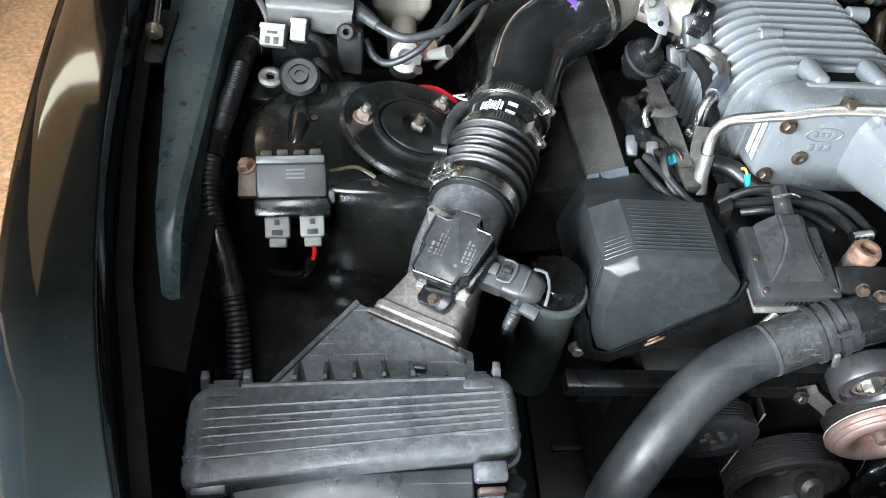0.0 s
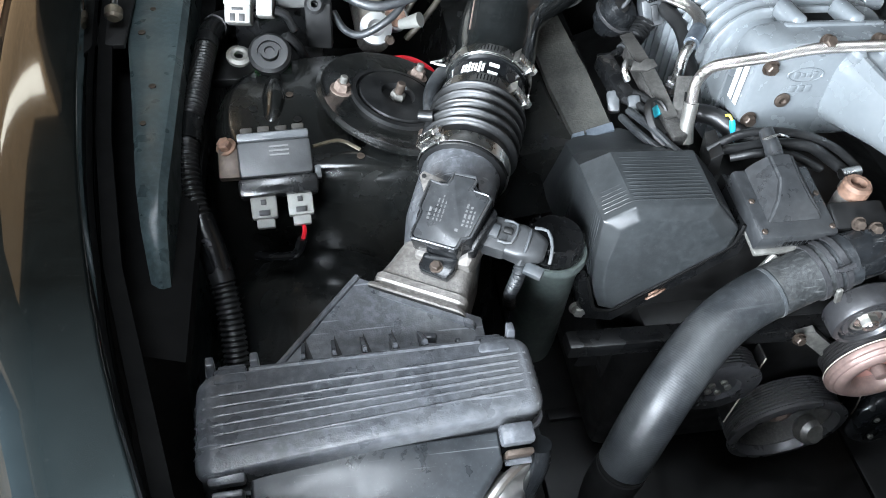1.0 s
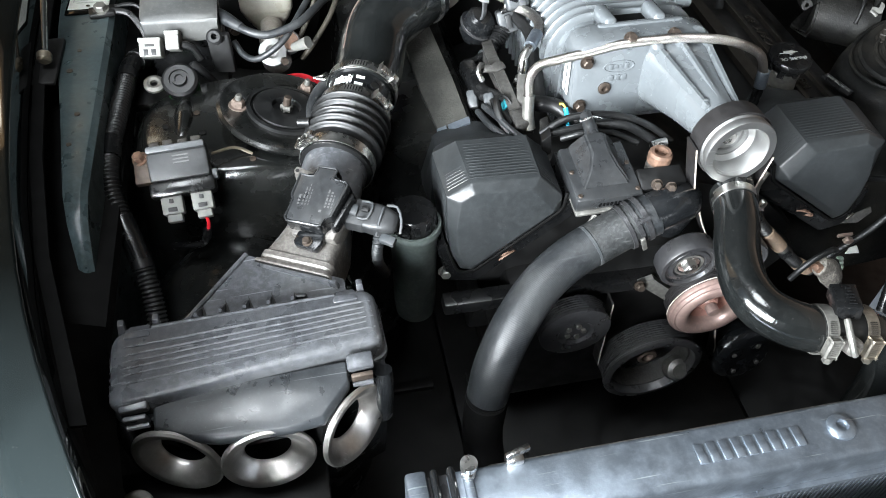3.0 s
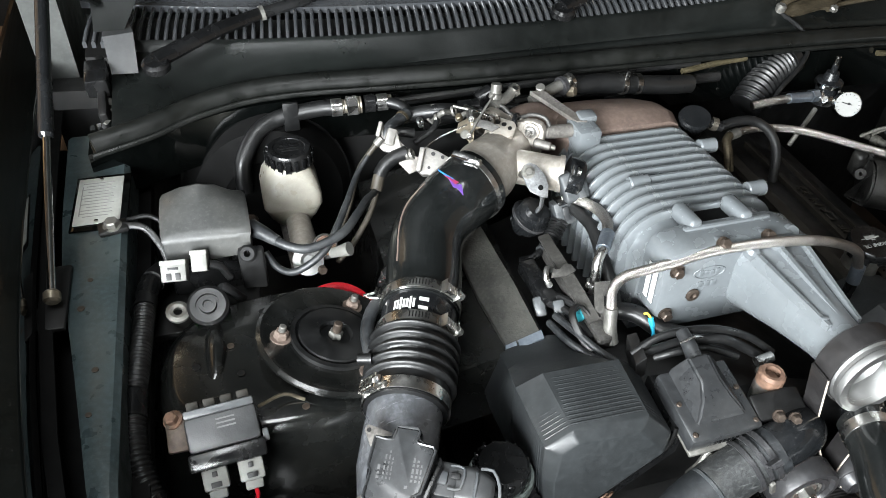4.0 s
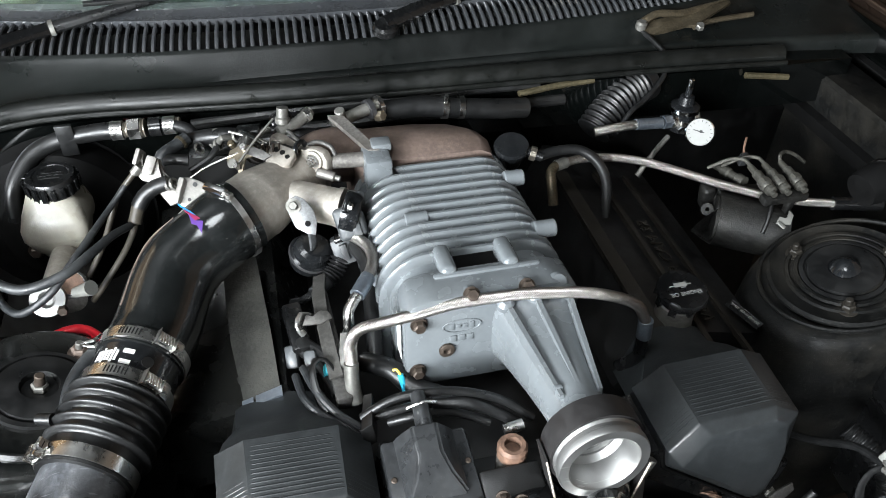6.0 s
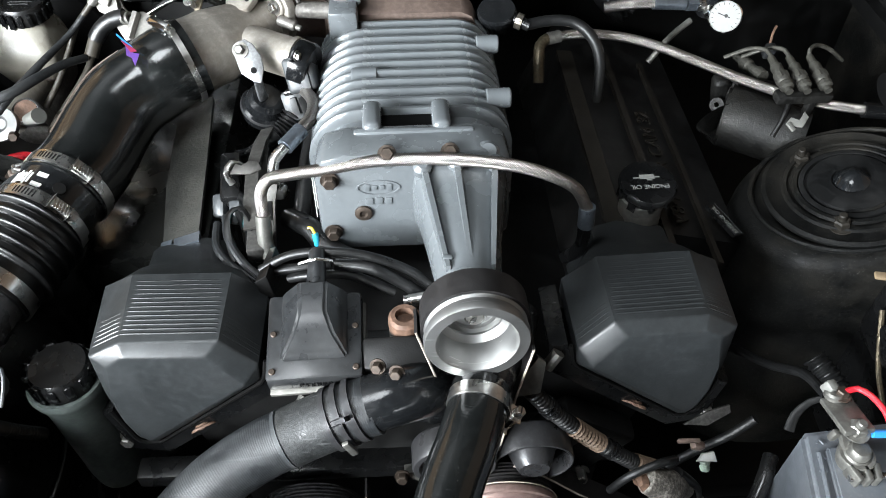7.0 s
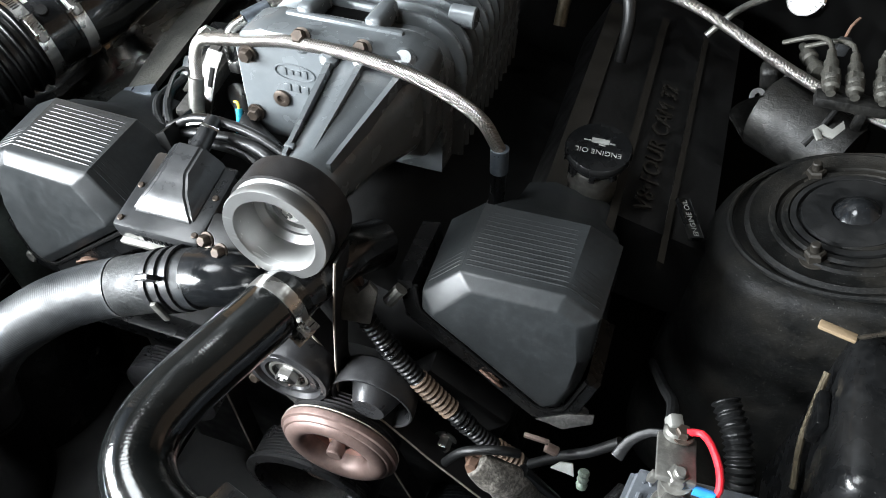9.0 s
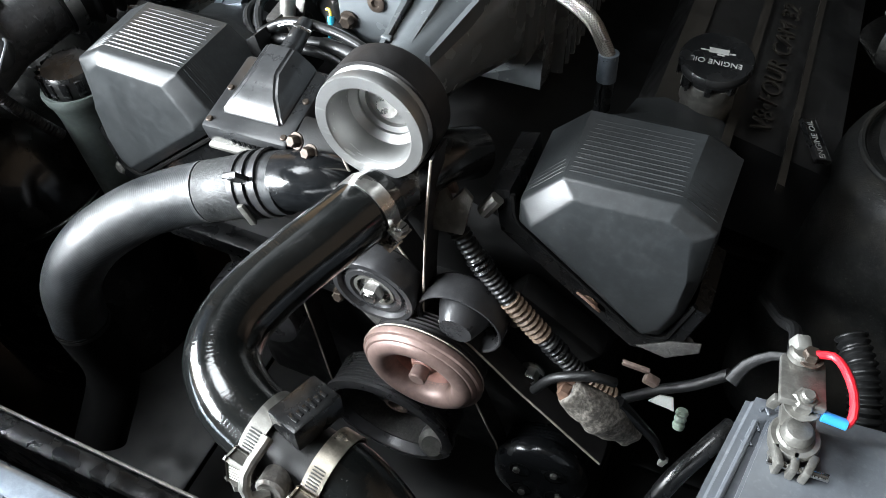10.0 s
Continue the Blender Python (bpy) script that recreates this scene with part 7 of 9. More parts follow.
part("hub_nose", cyl(0.0085, 0.014, wq @ Matrix.Translation((0.0, 0.0, 0.026)), 22, bevel=0.0015), PULLEY_RED, wp)
part("frayed_edge", tube([wq @ Vector((0.0592 * math.cos(a), 0.0592 * math.sin(a), 0.0215)) for a in (math.pi * 2 * i / 48 for i in range(49))], 0.0007, 6, 0.004), GOLD_EDGE, wp, "pale frayed belt edge")
ck, cq = wheel("crank_pulley", (0.024, -0.222, 0.448), [(0.02, 0), (0.074, 0)] + grooves(0.074, 0.034) + [(0.077, 0.036), (0.077, 0.040), (0.073, 0.042), (0.066, 0.042), (0.064, 0.038), (0.062, 0.000), (0.058, -0.006), (0.022, -0.008), (0.0, -0.008)], PULLEY_DARK, "black ribbed crankshaft pulley")
part("inner_ring", lathe([(0.0618, 0.030), (0.0600, 0.030), (0.0585, 0.000), (0.0560, -0.0052), (0.030, -0.0052)], cq, 56), DIRTY_ALU, ck, "dirty cast inner wall")
part("hub_tube", lathe([(0.016, -0.006), (0.0150, 0.018), (0.0135, 0.0195), (0.0095, 0.0195), (0.0085, 0.010), (0, 0.010)], cq, 28), BROWN_CAST, ck)
iq = wheel("idler_pulley", (0.029, -0.222, 0.670), [(0, 0), (0.039, 0), (0.0405, 0.002), (0.0405, 0.024), (0.039, 0.0265), (0.034, 0.0268), (0.032, 0.022), (0.029, 0.0215), (0.0275, 0.024), (0.0225, 0.0245), (0.021, 0.021), (0.014, 0.020), (0, 0.020)], PULLEY_DARK, "dark grey idler pulley with a bright hex bolt")
part("ring", lathe([(0.0165, 0.020), (0.0195, 0.020), (0.0195, 0.0232), (0.0165, 0.0232)], iq[1], 40, closed=True), LEAD, iq[0])
part("hex_bolt", hexbolt(iq[1] @ Matrix.Translation((0, 0, 0.020)), 0.0105, 0.010, washer=0.0145), STEEL, iq[0])
part("shank", cyl(0.006, 0.013, iq[1] @ Matrix.Translation((0, 0, 0.020)), 18, bevel=0.001), STEEL, iq[0])
tq = wheel("tensioner_pulley", (0.107, -0.214, 0.654), [(0, 0), (0.039, 0), (0.0405, 0.002), (0.0405, 0.024), (0.0395, 0.0272), (0.0380, 0.0276), (0.0368, 0.0262), (0.0355, 0.010), (0.032, 0.006), (0, 0.006)], PULLEY_DARK, "smooth grey tensioner pulley with a domed centre")
part("dust_dome", lathe([(0.0255, 0.006), (0.0245, 0.012), (0.0195, 0.024), (0.0160, 0.0320), (0.0150, 0.0335), (0, 0.0338)], tq[1], 48), PULLEY_DARK, tq[0])
alt, aq = wheel("alternator_pulley", (0.190, -0.214, 0.406), [(0.01, -0.024), (0.046, -0.024)] + grooves(0.046, 0.034, -0.022) + [(0.049, 0.013), (0.0515, 0.017), (0.0515, 0.024), (0.049, 0.030), (0.044, 0.034), (0.036, 0.0365), (0.016, 0.037), (0, 0.036)], COIL_PLASTIC, "glossy black ribbed pulley with round holes", tilt=(0.1, -1, 0.15))
for k in range(4):
    hole = part("hole", lathe([(0.0105, 0.0015), (0.0120, 0.0010), (0.0110, 0.0), (0.0, 0.0)], aq @ Matrix.Rotation(0.9 + k * math.pi / 2, 4, "Z") @ Matrix.Translation((0.0265, 0, 0.0362)), 22), FLAT_BLACK_SHADE, alt)
    part("hole_bolt", hexbolt(aq @ Matrix.Rotation(0.9 + k * math.pi / 2, 4, "Z") @ Matrix.Translation((0.0285, 0.003, 0.0366)), 0.0042, 0.003), LEAD, hole)
cpq = wheel("compressor_pulley", (-0.116, -0.232, 0.575), [(0, 0), (0.050, 0)] + grooves(0.050, 0.024) + [(0.050, 0.026), (0.046, 0.028), (0.026, 0.028), (0.022, 0.024), (0, 0.024)], PULLEY_DARK, "black pulley in shadow below the hose")
for k in range(5):
    part("face_bolt", cyl(0.004, 0.003, cpq[1] @ Matrix.Rotation(k * 1.256, 4, "Z") @ Matrix.Translation((0.012, 0, 0.024)), 10), LEAD, cpq[0])




def strap(name, pts, y0, y1, label):
    """A flat belt strand through points (x, z), from y0 to y1 in depth."""
    rings = [[(x - 0.0012, y0, z), (x + 0.0012, y0, z + 0.0005), (x + 0.0012, y1, z + 0.0005), (x - 0.0012, y1, z)] for x, z in pts]
    ob = thing(name, (pts[0][0], y0, pts[0][1]), label, "drive belt", "drive belts")
    part("band", loft(rings), BELT, ob)
    part("frayed_edge", tube([(x, y0 - 0.0006, z) for x, z in pts], 0.0011, 6, smooth=False), GOLD_EDGE, ob, "pale frayed belt edge")
    return ob


strap("drive_belt", [(-0.003, 0.852), (0.012, 0.790), (0.040, 0.725), (0.064, 0.680), (0.068, 0.630)], -0.222, -0.198, "ribbed black drive belt from the supercharger pulley")
strap("drive_belt", [(0.091, 0.838), (0.082, 0.770), (0.074, 0.690), (0.070, 0.640)], -0.234, -0.210, "ribbed black drive belt down to the tensioner")
strap("drive_belt", [(0.088, 0.650), (0.119, 0.6255), (0.160, 0.5795), (0.205, 0.5357), (0.250, 0.4915)], -0.240, -0.216, "ribbed black drive belt to the lower pulley")
strap("drive_belt", [(0.110, 0.54), (0.140, 0.44), (0.148, 0.39)], -0.235, -0.215, "ribbed black drive belt in shadow")
strap("drive_belt", [(-0.060, 0.60), (-0.056, 0.45)], -0.240, -0.220, "ribbed black drive belt in shadow")

# front timing cover clutter
fcv = thing("timing_cover", (0, -0.17, 0.45), "dark front engine cover in shadow", "timing cover")
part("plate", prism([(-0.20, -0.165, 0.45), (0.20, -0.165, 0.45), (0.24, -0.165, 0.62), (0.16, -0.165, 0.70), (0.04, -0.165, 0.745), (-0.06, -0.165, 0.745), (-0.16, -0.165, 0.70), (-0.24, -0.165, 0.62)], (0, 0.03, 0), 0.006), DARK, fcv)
part("cross_bar", box((0.36, 0.025, 0.022), pose(-0.110, -0.205, 0.606, 0, 1.5), 0.004), BLACK_PLASTIC, fcv)
part("bright_bracket", loft([[(-0.020, -0.225, 0.615), (0.0, -0.225, 0.622), (0.0, -0.215, 0.622), (-0.020, -0.215, 0.615)], [(0.030, -0.235, 0.575), (0.045, -0.235, 0.585), (0.045, -0.225, 0.585), (0.030, -0.225, 0.575)]]), LEAD, fcv)
part("bracket_bolt", hexbolt(axes((-0.022, -0.228, 0.618), (0, -1, 0.3)), 0.006, 0.007, washer=0.008), OLD_BOLT, fcv)
part("knob", lathe([(0, 0), (0.016, 0), (0.020, 0.006), (0.018, 0.02), (0.012, 0.026), (0, 0.026)], axes((0.075, -0.24, 0.41), (0, -0.8, 0.6)), 20), LEAD, fcv)
part("side_cover", box((0.10, 0.03, 0.10), pose(0.16, -0.185, 0.60, 0, 35), 0.008), DARK, fcv)

# diagonal wiring loom
TAPE = mat("dusty_tape", (0.12, 0.082, 0.055), 0.7, var=0.35, grain=400, bump=0.5, dust=0.3, dust_colour=(0.06, 0.045, 0.035))
lm_ = thing("wiring_loom", (0.17, -0.215, 0.58), "corrugated wiring loom with dusty tape wraps", "wiring loom")
LP = [(0.094, -0.212, 0.752), (0.120, -0.217, 0.716), (0.151, -0.220, 0.678), (0.189, -0.222, 0.638), (0.217, -0.222, 0.609), (0.250, -0.220, 0.583)]
part("conduit", tube(LP, lambda s, u: 0.0076 + 0.0011 * math.sin(s / 0.0050 * 2 * math.pi), 18, 0.0008), RUBBER, lm_, angle=80)
for a, b, mt in ((0.16, 0.26, BLACK_PLASTIC), (0.38, 0.58, TAPE), (0.60, 0.70, BLACK_PLASTIC), (0.84, 0.97, TAPE)):
    pts = smooth_path(LP, 0.004)
    n = len(pts)
    part("tape_wrap", tube(pts[int(a * n):int(b * n)], lambda s, u: 0.0092 + 0.0009 * math.sin(s / 0.0055 * 2 * math.pi), 18, 0.001), mt, lm_)
part("loom_clip", box((0.020, 0.014, 0.024), pose(0.150, -0.212, 0.655, 0, 40), 0.003), LEAD, lm_)
ends = thing("loom_fork", (0.10, -0.20, 0.74), "dull metal wiring fork at the loom top", "bracket")
part("fork", prism([(-0.012, -0.02, 0), (0.012, -0.02, 0), (0.016, 0.012, 0), (0.008, 0.02, 0), (0.0, 0.006, 0), (-0.008, 0.02, 0), (-0.016, 0.012, 0)], (0, 0, 0.006), 0.001, m=axes((0.094, -0.212, 0.770), (0.2, -1, 0.4))), LEAD, ends)
part("tag", box((0.012, 0.006, 0.036), pose(0.086, -0.205, 0.796, 0, -18), 0.002), BROWN_CAST, ends)
part("stem", tube([(0.115, -0.20, 0.76), (0.125, -0.195, 0.775)], 0.006, 10, smooth=False), LEAD, ends)
for p, d, r, mt, nm in (((0.168, -0.212, 0.570), (0, -1, 0.2), 0.008, STEEL, "flange_bolt"), ((0.2125, -0.258, 0.645), (-0.1, -0.9, 0.4), 0.0066, RUST, "flange_bolt")):
    solid(nm, hexbolt(axes(p, d), r, 0.012, washer=r * 1.5), mt, "loose bright flange bolt head" if mt is STEEL else "rusty copper coloured bolt head", "bolt")
ROUGH_CAST = mat("rough_casting", (0.17, 0.155, 0.135), 0.6, metal=0.25, var=0.6, scale=40, dust=0.8, dust_colour=(0.05, 0.044, 0.036), grain=400, bump=0.9, mottle=0.3)
arm = thing("cast_arm", (0.23, -0.255, 0.58), "dirty cast tensioner arm with pipe", "bracket")
casting = tube([(0.214, -0.262, 0.650), (0.226, -0.263, 0.641), (0.242, -0.260, 0.624), (0.258, -0.254, 0.604), (0.268, -0.249, 0.588)], lambda q, u: 0.0120 + 0.0055 * math.sin(math.pi * min(1.0, u * 1.15)), 26, 0.003, squash=0.8)
for v in casting.verts:
    v.co += noise.noise_vector(v.co * 70.0) * 0.0022
part("arm", casting, ROUGH_CAST, arm, "rough dirty pale casting", angle=80)
part("pipe", tube([(0.1835, -0.258, 0.622), (0.197, -0.258, 0.649), (0.213, -0.256, 0.661), (0.231, -0.252, 0.665), (0.246, -0.245, 0.655)], 0.0042, 12), RUBBER, arm)
part("side_pipe", tube([(0.2556, -0.225, 0.601), (0.270, -0.225, 0.620), (0.2856, -0.225, 0.6394), (0.3046, -0.225, 0.659), (0.325, -0.222, 0.684)], 0.0046, 12), RUBBER, arm)
part("tag", prism([(-0.010, -0.003, 0), (-0.002, 0.005, 0), (0.009, 0.006, 0), (0.012, -0.006, 0), (0.002, -0.003, 0)], (0, 0, 0.003), 0.0008, m=axes((0.284, -0.234, 0.634), (0, -0.8, 0.6), (1, 0.1, 0))), PLATE, arm)
part("strip", box((0.022, 0.004, 0.0055), pose(0.258, -0.235, 0.672, 10, 2, 0), 0.001), BROWN_CAST, arm)
part("ledge", prism([(-0.020, -0.004, 0), (0.006, 0.006, 0), (0.028, 0.010, 0), (0.028, 0.002, 0), (0.004, -0.008, 0)], (0, 0, 0.004), 0.001, m=axes((0.272, -0.218, 0.686), (0, -0.7, 0.7), (1, 0, 0.1))), DIRTY_ALU, arm)
part("plug", box((0.012, 0.008, 0.010), pose(0.272, -0.232, 0.655, 10, 20, 0), 0.002), BROWN_CAST, arm)
part("wire_tail", tube([(0.252, -0.248, 0.632), (0.272, -0.245, 0.605), (0.290, -0.240, 0.575), (0.302, -0.236, 0.542)], lambda q, u: 0.0062 - 0.0034 * u, 10), RUBBER, arm)
part("wire_plug", box((0.006, 0.006, 0.014), pose(0.303, -0.236, 0.535, 0, 12, 0), 0.0015), PALE, arm)
solid("barbed_nipple", lathe([(0, 0), (0.0046, 0), (0.0058, 0.003), (0.0046, 0.006), (0.0058, 0.009), (0.0046, 0.012), (0.0058, 0.015), (0.0048, 0.019), (0.0032, 0.019), (0.0030, 0.012), (0.0, 0.012)], axes((0.3050, -0.208, 0.586), (0.05, -0.5, -0.85)), 18), mat("pale_green_plastic", (0.36, 0.44, 0.36), 0.45), "pale green barbed hose nipple", "hose nipple")
solid("woven_sleeve", tube([(0.338, -0.25, 0.66), (0.326, -0.270, 0.655), (0.306, -0.300, 0.630), (0.292, -0.33, 0.58), (0.284, -0.37, 0.52), (0.28, -0.40, 0.40), (0.28, -0.40, 0.25)], 0.0075, 14), BLACK_PLASTIC, "black woven cable sleeve beside the battery", "cable")

# radiator
rad = thing("radiator", (-0.02, -0.535, 0.24), "brushed aluminium radiator with welded end tank and fine fins", "radiator")
part("top_tank", box((0.70, 0.056, 0.05), (0.000, -0.534, 0.735), 0.005, seg=3), RAD_ALU, rad)
part("core_frame", box((0.70, 0.060, 0.006), (0.000, -0.536, 0.707), 0.001), RAD_ALU, rad)
part("end_cap", box((0.020, 0.060, 0.06), (-0.378, -0.532, 0.735), 0.004), RAD_ALU, rad)
for x in (-0.361, -0.345):
    part("end_band", box((0.008, 0.066, 0.056), (x, -0.534, 0.735), 0.004, seg=3), COIL_PLASTIC, rad)
part("end_plate", box((0.05, 0.056, 0.046), (-0.355, -0.534, 0.733), 0.002), PULLEY_DARK, rad)
part("neck", box((0.010, 0.058, 0.058), (-0.331, -0.534, 0.735), 0.003), RAD_ALU, rad)
part("bleed_nipple", lathe([(0, 0), (0.007, 0), (0.007, 0.012), (0.005, 0.014), (0.008, 0.018), (0.008, 0.026), (0, 0.026)], (-0.330, -0.512, 0.757), 18), STEEL, rad)
tap = part("drain_tap", box((0.018, 0.012, 0.010), (-0.285, -0.507, 0.764), 0.003), STEEL, rad)
part("handle", box((0.026, 0.006, 0.008), pose(-0.282, -0.505, 0.772, 0, 0, 15), 0.002), STEEL, tap)
part("boss", lathe([(0, 0), (0.014, 0), (0.0135, 0.003), (0.010, 0.005), (0.006, 0.005), (0.005, 0.002), (0, 0.002)], (0.036, -0.533, 0.7595), 28), RAD_ALU, rad)
for i in range(9):
    part("raised_bar", box((0.0085, 0.020, 0.0018), pose(-0.110 + i * 0.0125, -0.534, 0.7605), 0.0006), RAD_ALU, rad)
fin = None
for i in range(112):
    x = -0.345 + i * 0.0062
    if fin is None:
        ob = part("core_fin", box((0.0030, 0.045, 0.20), pose(x, -0.536, 0.604, 0, 0, 0)), RAD_ALU, rad)
        fin = (ob.data, ob.location.copy())
    else:
        ob = new("core_fin", fin[0])
        ob.parent, ob.location = rad, fin[1] + Vector((i * 0.0062, 0, 0))
part("core_back", box((0.70, 0.004, 0.42), (0, -0.53, 0.49)), DARK, rad)
sup = thing("radiator_support", (0, -0.60, 0.22), "scratched black radiator support panel", "car panel")
part("crossmember", box((1.20, 0.10, 0.03), pose(0, -0.640, 0.690, -8), 0.006), TOWER, sup)
part("front_wall", box((1.20, 0.02, 0.46), (0, -0.70, 0.45)), DARK, sup)
part("side_pan", box((0.24, 0.14, 0.012), (-0.58, -0.47, 0.655), 0.003), DARK, sup)
part("side_leg", box((0.24, 0.03, 0.44), (-0.58, -0.50, 0.44), 0.003), DARK, sup)
part("side_pan", box((0.24, 0.14, 0.012), (0.58, -0.47, 0.655), 0.003), DARK, sup)
part("fan_shroud", box((0.62, 0.020, 0.40), (0.02, -0.465, 0.438), 0.004), BLACK_PLASTIC, sup)
part("shroud_edge", box((0.62, 0.003, 0.004), (0.02, -0.4545, 0.640), 0.001), LEAD, sup)
TB = pose(-0.535, -0.508, 0.694, 0, 0, -18.5)
part("tie_bar", box((0.27, 0.036, 0.016), TB, 0.004), COIL_PLASTIC, sup)
part("bar_edge", box((0.27, 0.0022, 0.0022), TB @ Matrix.Translation((0, 0.0175, 0.0085)), 0.0006), LEAD, sup)
part("bar_boss", lathe([(0, 0), (0.017, 0), (0.017, 0.003), (0.012, 0.006), (0.007, 0.006), (0.006, 0.002), (0, 0.002)], TB @ Matrix.Translation((-0.062, 0.0, 0.008)), 26), BLACK_PLASTIC, sup)
part("bar_bolt", hexbolt(TB @ Matrix.Translation((-0.060, 0.0, 0.010)), 0.005, 0.006), RUST, sup)
lp = thing("lamp_bracket", (-0.672, -0.45, 0.655), "black lamp bracket with bright adjuster bolts", "bracket")
part("loop", tube([(-0.70, -0.47, 0.69), (-0.695, -0.435, 0.705), (-0.672, -0.428, 0.706), (-0.655, -0.45, 0.70), (-0.668, -0.478, 0.69)], 0.006, 10), COIL_PLASTIC, lp)
part("bolt", hexbolt(axes((-0.676, -0.470, 0.704), (0.2, -0.7, 1)), 0.008, 0.009, washer=0.012), STEEL, lp)
part("disc", lathe([(0.0055, 0), (0.016, 0), (0.016, 0.004), (0.0145, 0.005), (0.0065, 0.005), (0.0055, 0.003)], axes((-0.640, -0.462, 0.708), (0.2, -0.5, 1)), 28, closed=True), LEAD, lp)
part("disc_bolt", hexbolt(axes((-0.640, -0.462, 0.706), (0.2, -0.5, 1)), 0.0058, 0.005), DIM_BRASS, lp)
part("lamp_dome", lathe([(0, 0.030), (0.012, 0.0285), (0.022, 0.022), (0.028, 0.010), (0.029, 0), (0.029, -0.05)], axes((-0.674, -0.452, 0.684), (0.15, -0.25, 1)), 36), COIL_PLASTIC, lp, "glossy black lamp dome")
part("horn_dome", lathe([(0, 0.02), (0.01, 0.019), (0.025, 0.008), (0.028, 0)], axes((-0.60, -0.50, 0.66), (0, -0.3, 1)), 24), BLACK_PLASTIC, lp)

# coil pack
CP = axes((-0.092, -0.176, 0.792), (0.0, -0.16, 1), (1, 0.02, 0))
cp = thing("coil_pack", (-0.092, -0.178, 0.75), "black ignition coil module on a pale bracket", "ignition coil")
part("base", box((0.084, 0.084, 0.022), CP @ Matrix.Translation((0, 0, -0.008)), 0.004), COIL_BASE, cp)
part("bracket_lip", box((0.086, 0.088, 0.005), CP @ Matrix.Translation((0.002, -0.002, -0.021)), 0.002), LEAD, cp, "pale grey metal bracket")
hump = [[(-0.030, -0.026, 0.002), (0.030, -0.026, 0.002), (0.030, 0.042, 0.002), (-0.030, 0.042, 0.002)], [(-0.027, -0.022, 0.008), (0.027, -0.022, 0.008), (0.027, 0.042, 0.008), (-0.027, 0.042, 0.008)],
        [(-0.017, -0.006, 0.017), (0.017, -0.006, 0.017), (0.018, 0.042, 0.019), (-0.018, 0.042, 0.019)], [(-0.011, 0.012, 0.0235), (0.011, 0.012, 0.0235), (0.012, 0.042, 0.025), (-0.012, 0.042, 0.025)]]
hb = loft(hump, m=CP)
bmesh.ops.bevel(hb, geom=hb.edges[:], offset=0.0022, segments=2, affect="EDGES")
part("hump", hb, COIL_BASE, cp)
part("tower", tube([CP @ Vector((0.002, 0.036, 0.012)), CP @ Vector((0.003, 0.060, 0.016)), CP @ Vector((0.003, 0.078, 0.017))], lambda s, u: 0.0095 - 0.002 * u, 14), COIL_BASE, cp)
part("tower_clip", tube([CP @ Vector(p) for p in ((-0.012, 0.060, 0.026), (0.004, 0.060, 0.032), (0.018, 0.062, 0.024))], 0.0015, 6), STEEL, cp)
for x, y in ((-0.036, -0.034), (0.036, -0.034), (-0.036, 0.002), (0.036, 0.006)):
    part("screw", cyl(0.0030, 0.0026, CP @ Matrix.Translation((x, y, 0.0022)), 14, bevel=0.0008), OLD_BOLT, cp)
part("number_print", text_bars(CP @ axes((0.0, -0.0425, -0.009), (0, -1, 0), (1, 0, 0)), [(-0.012 + 0.005 * i, 0, 0.003, 0.006) for i in range(6)], depth=0.0006), BLACK_PLASTIC, cp)
part("foot", box((0.03, 0.012, 0.05), CP @ Matrix.Translation((0.02, -0.032, -0.048)), 0.002), LEAD, cp)
part("foot_bolt", hexbolt(CP @ axes((0.006, -0.040, -0.045), (0, -1, 0.2)), 0.008, 0.008, washer=0.010), OLD_BOLT, cp)
part("lead", tube([CP @ Vector(p) for p in ((-0.012, -0.042, -0.028), (-0.022, -0.048, -0.048), (-0.024, -0.046, -0.07))], 0.004, 10), LEAD, cp)
os_ = thing("coolant_sensor", (-0.012, -0.168, 0.745), "pale sensor neck with a rusty open hex cap", "sensor")
part("neck", lathe([(0, 0), (0.011, 0), (0.014, 0.006), (0.015, 0.03), (0.013, 0.042), (0, 0.042)], (-0.012, -0.168, 0.752), 24), CAST, os_)
part("hex_cap", lathe([(0.008, 0.038), (0.015, 0.038), (0.015, 0.050), (0.0125, 0.0535), (0.0085, 0.0535), (0.008, 0.045), (0.0, 0.045)], (-0.012, -0.168, 0.752), 12), RUST, os_)
ws_ = thing("small_clip", (-0.002, -0.142, 0.775), "small bright hose clip beside the sensor", "hose clip")
part("band", tube([(-0.012, -0.142, 0.792), (0.008, -0.141, 0.795)], 0.006, 14, smooth=False), STEEL, ws_)
part("stem", cyl(0.004, 0.02, (-0.002, -0.142, 0.772), 12), LEAD, ws_)
for k, pts in enumerate(([(-0.146, -0.100, 0.797), (-0.118, -0.098, 0.813), (-0.085, -0.100, 0.819), (-0.045, -0.104, 0.815), (-0.005, -0.112, 0.800), (0.025, -0.125, 0.780)],
                         [(-0.141, -0.098, 0.792), (-0.110, -0.100, 0.798), (-0.080, -0.098, 0.800)],
                         [(-0.075, -0.104, 0.805), (-0.040, -0.112, 0.806), (-0.010, -0.120, 0.790), (0.015, -0.130, 0.775)],
                         [(-0.120, -0.106, 0.790), (-0.095, -0.112, 0.800), (-0.060, -0.112, 0.797), (-0.02, -0.122, 0.782)])):
    solid("ignition_lead", tube(pts, (0.0045, 0.005, 0.006, 0.0045)[k], 12), RUBBER, "black ignition lead behind the coil", "cable", "ignition leads")
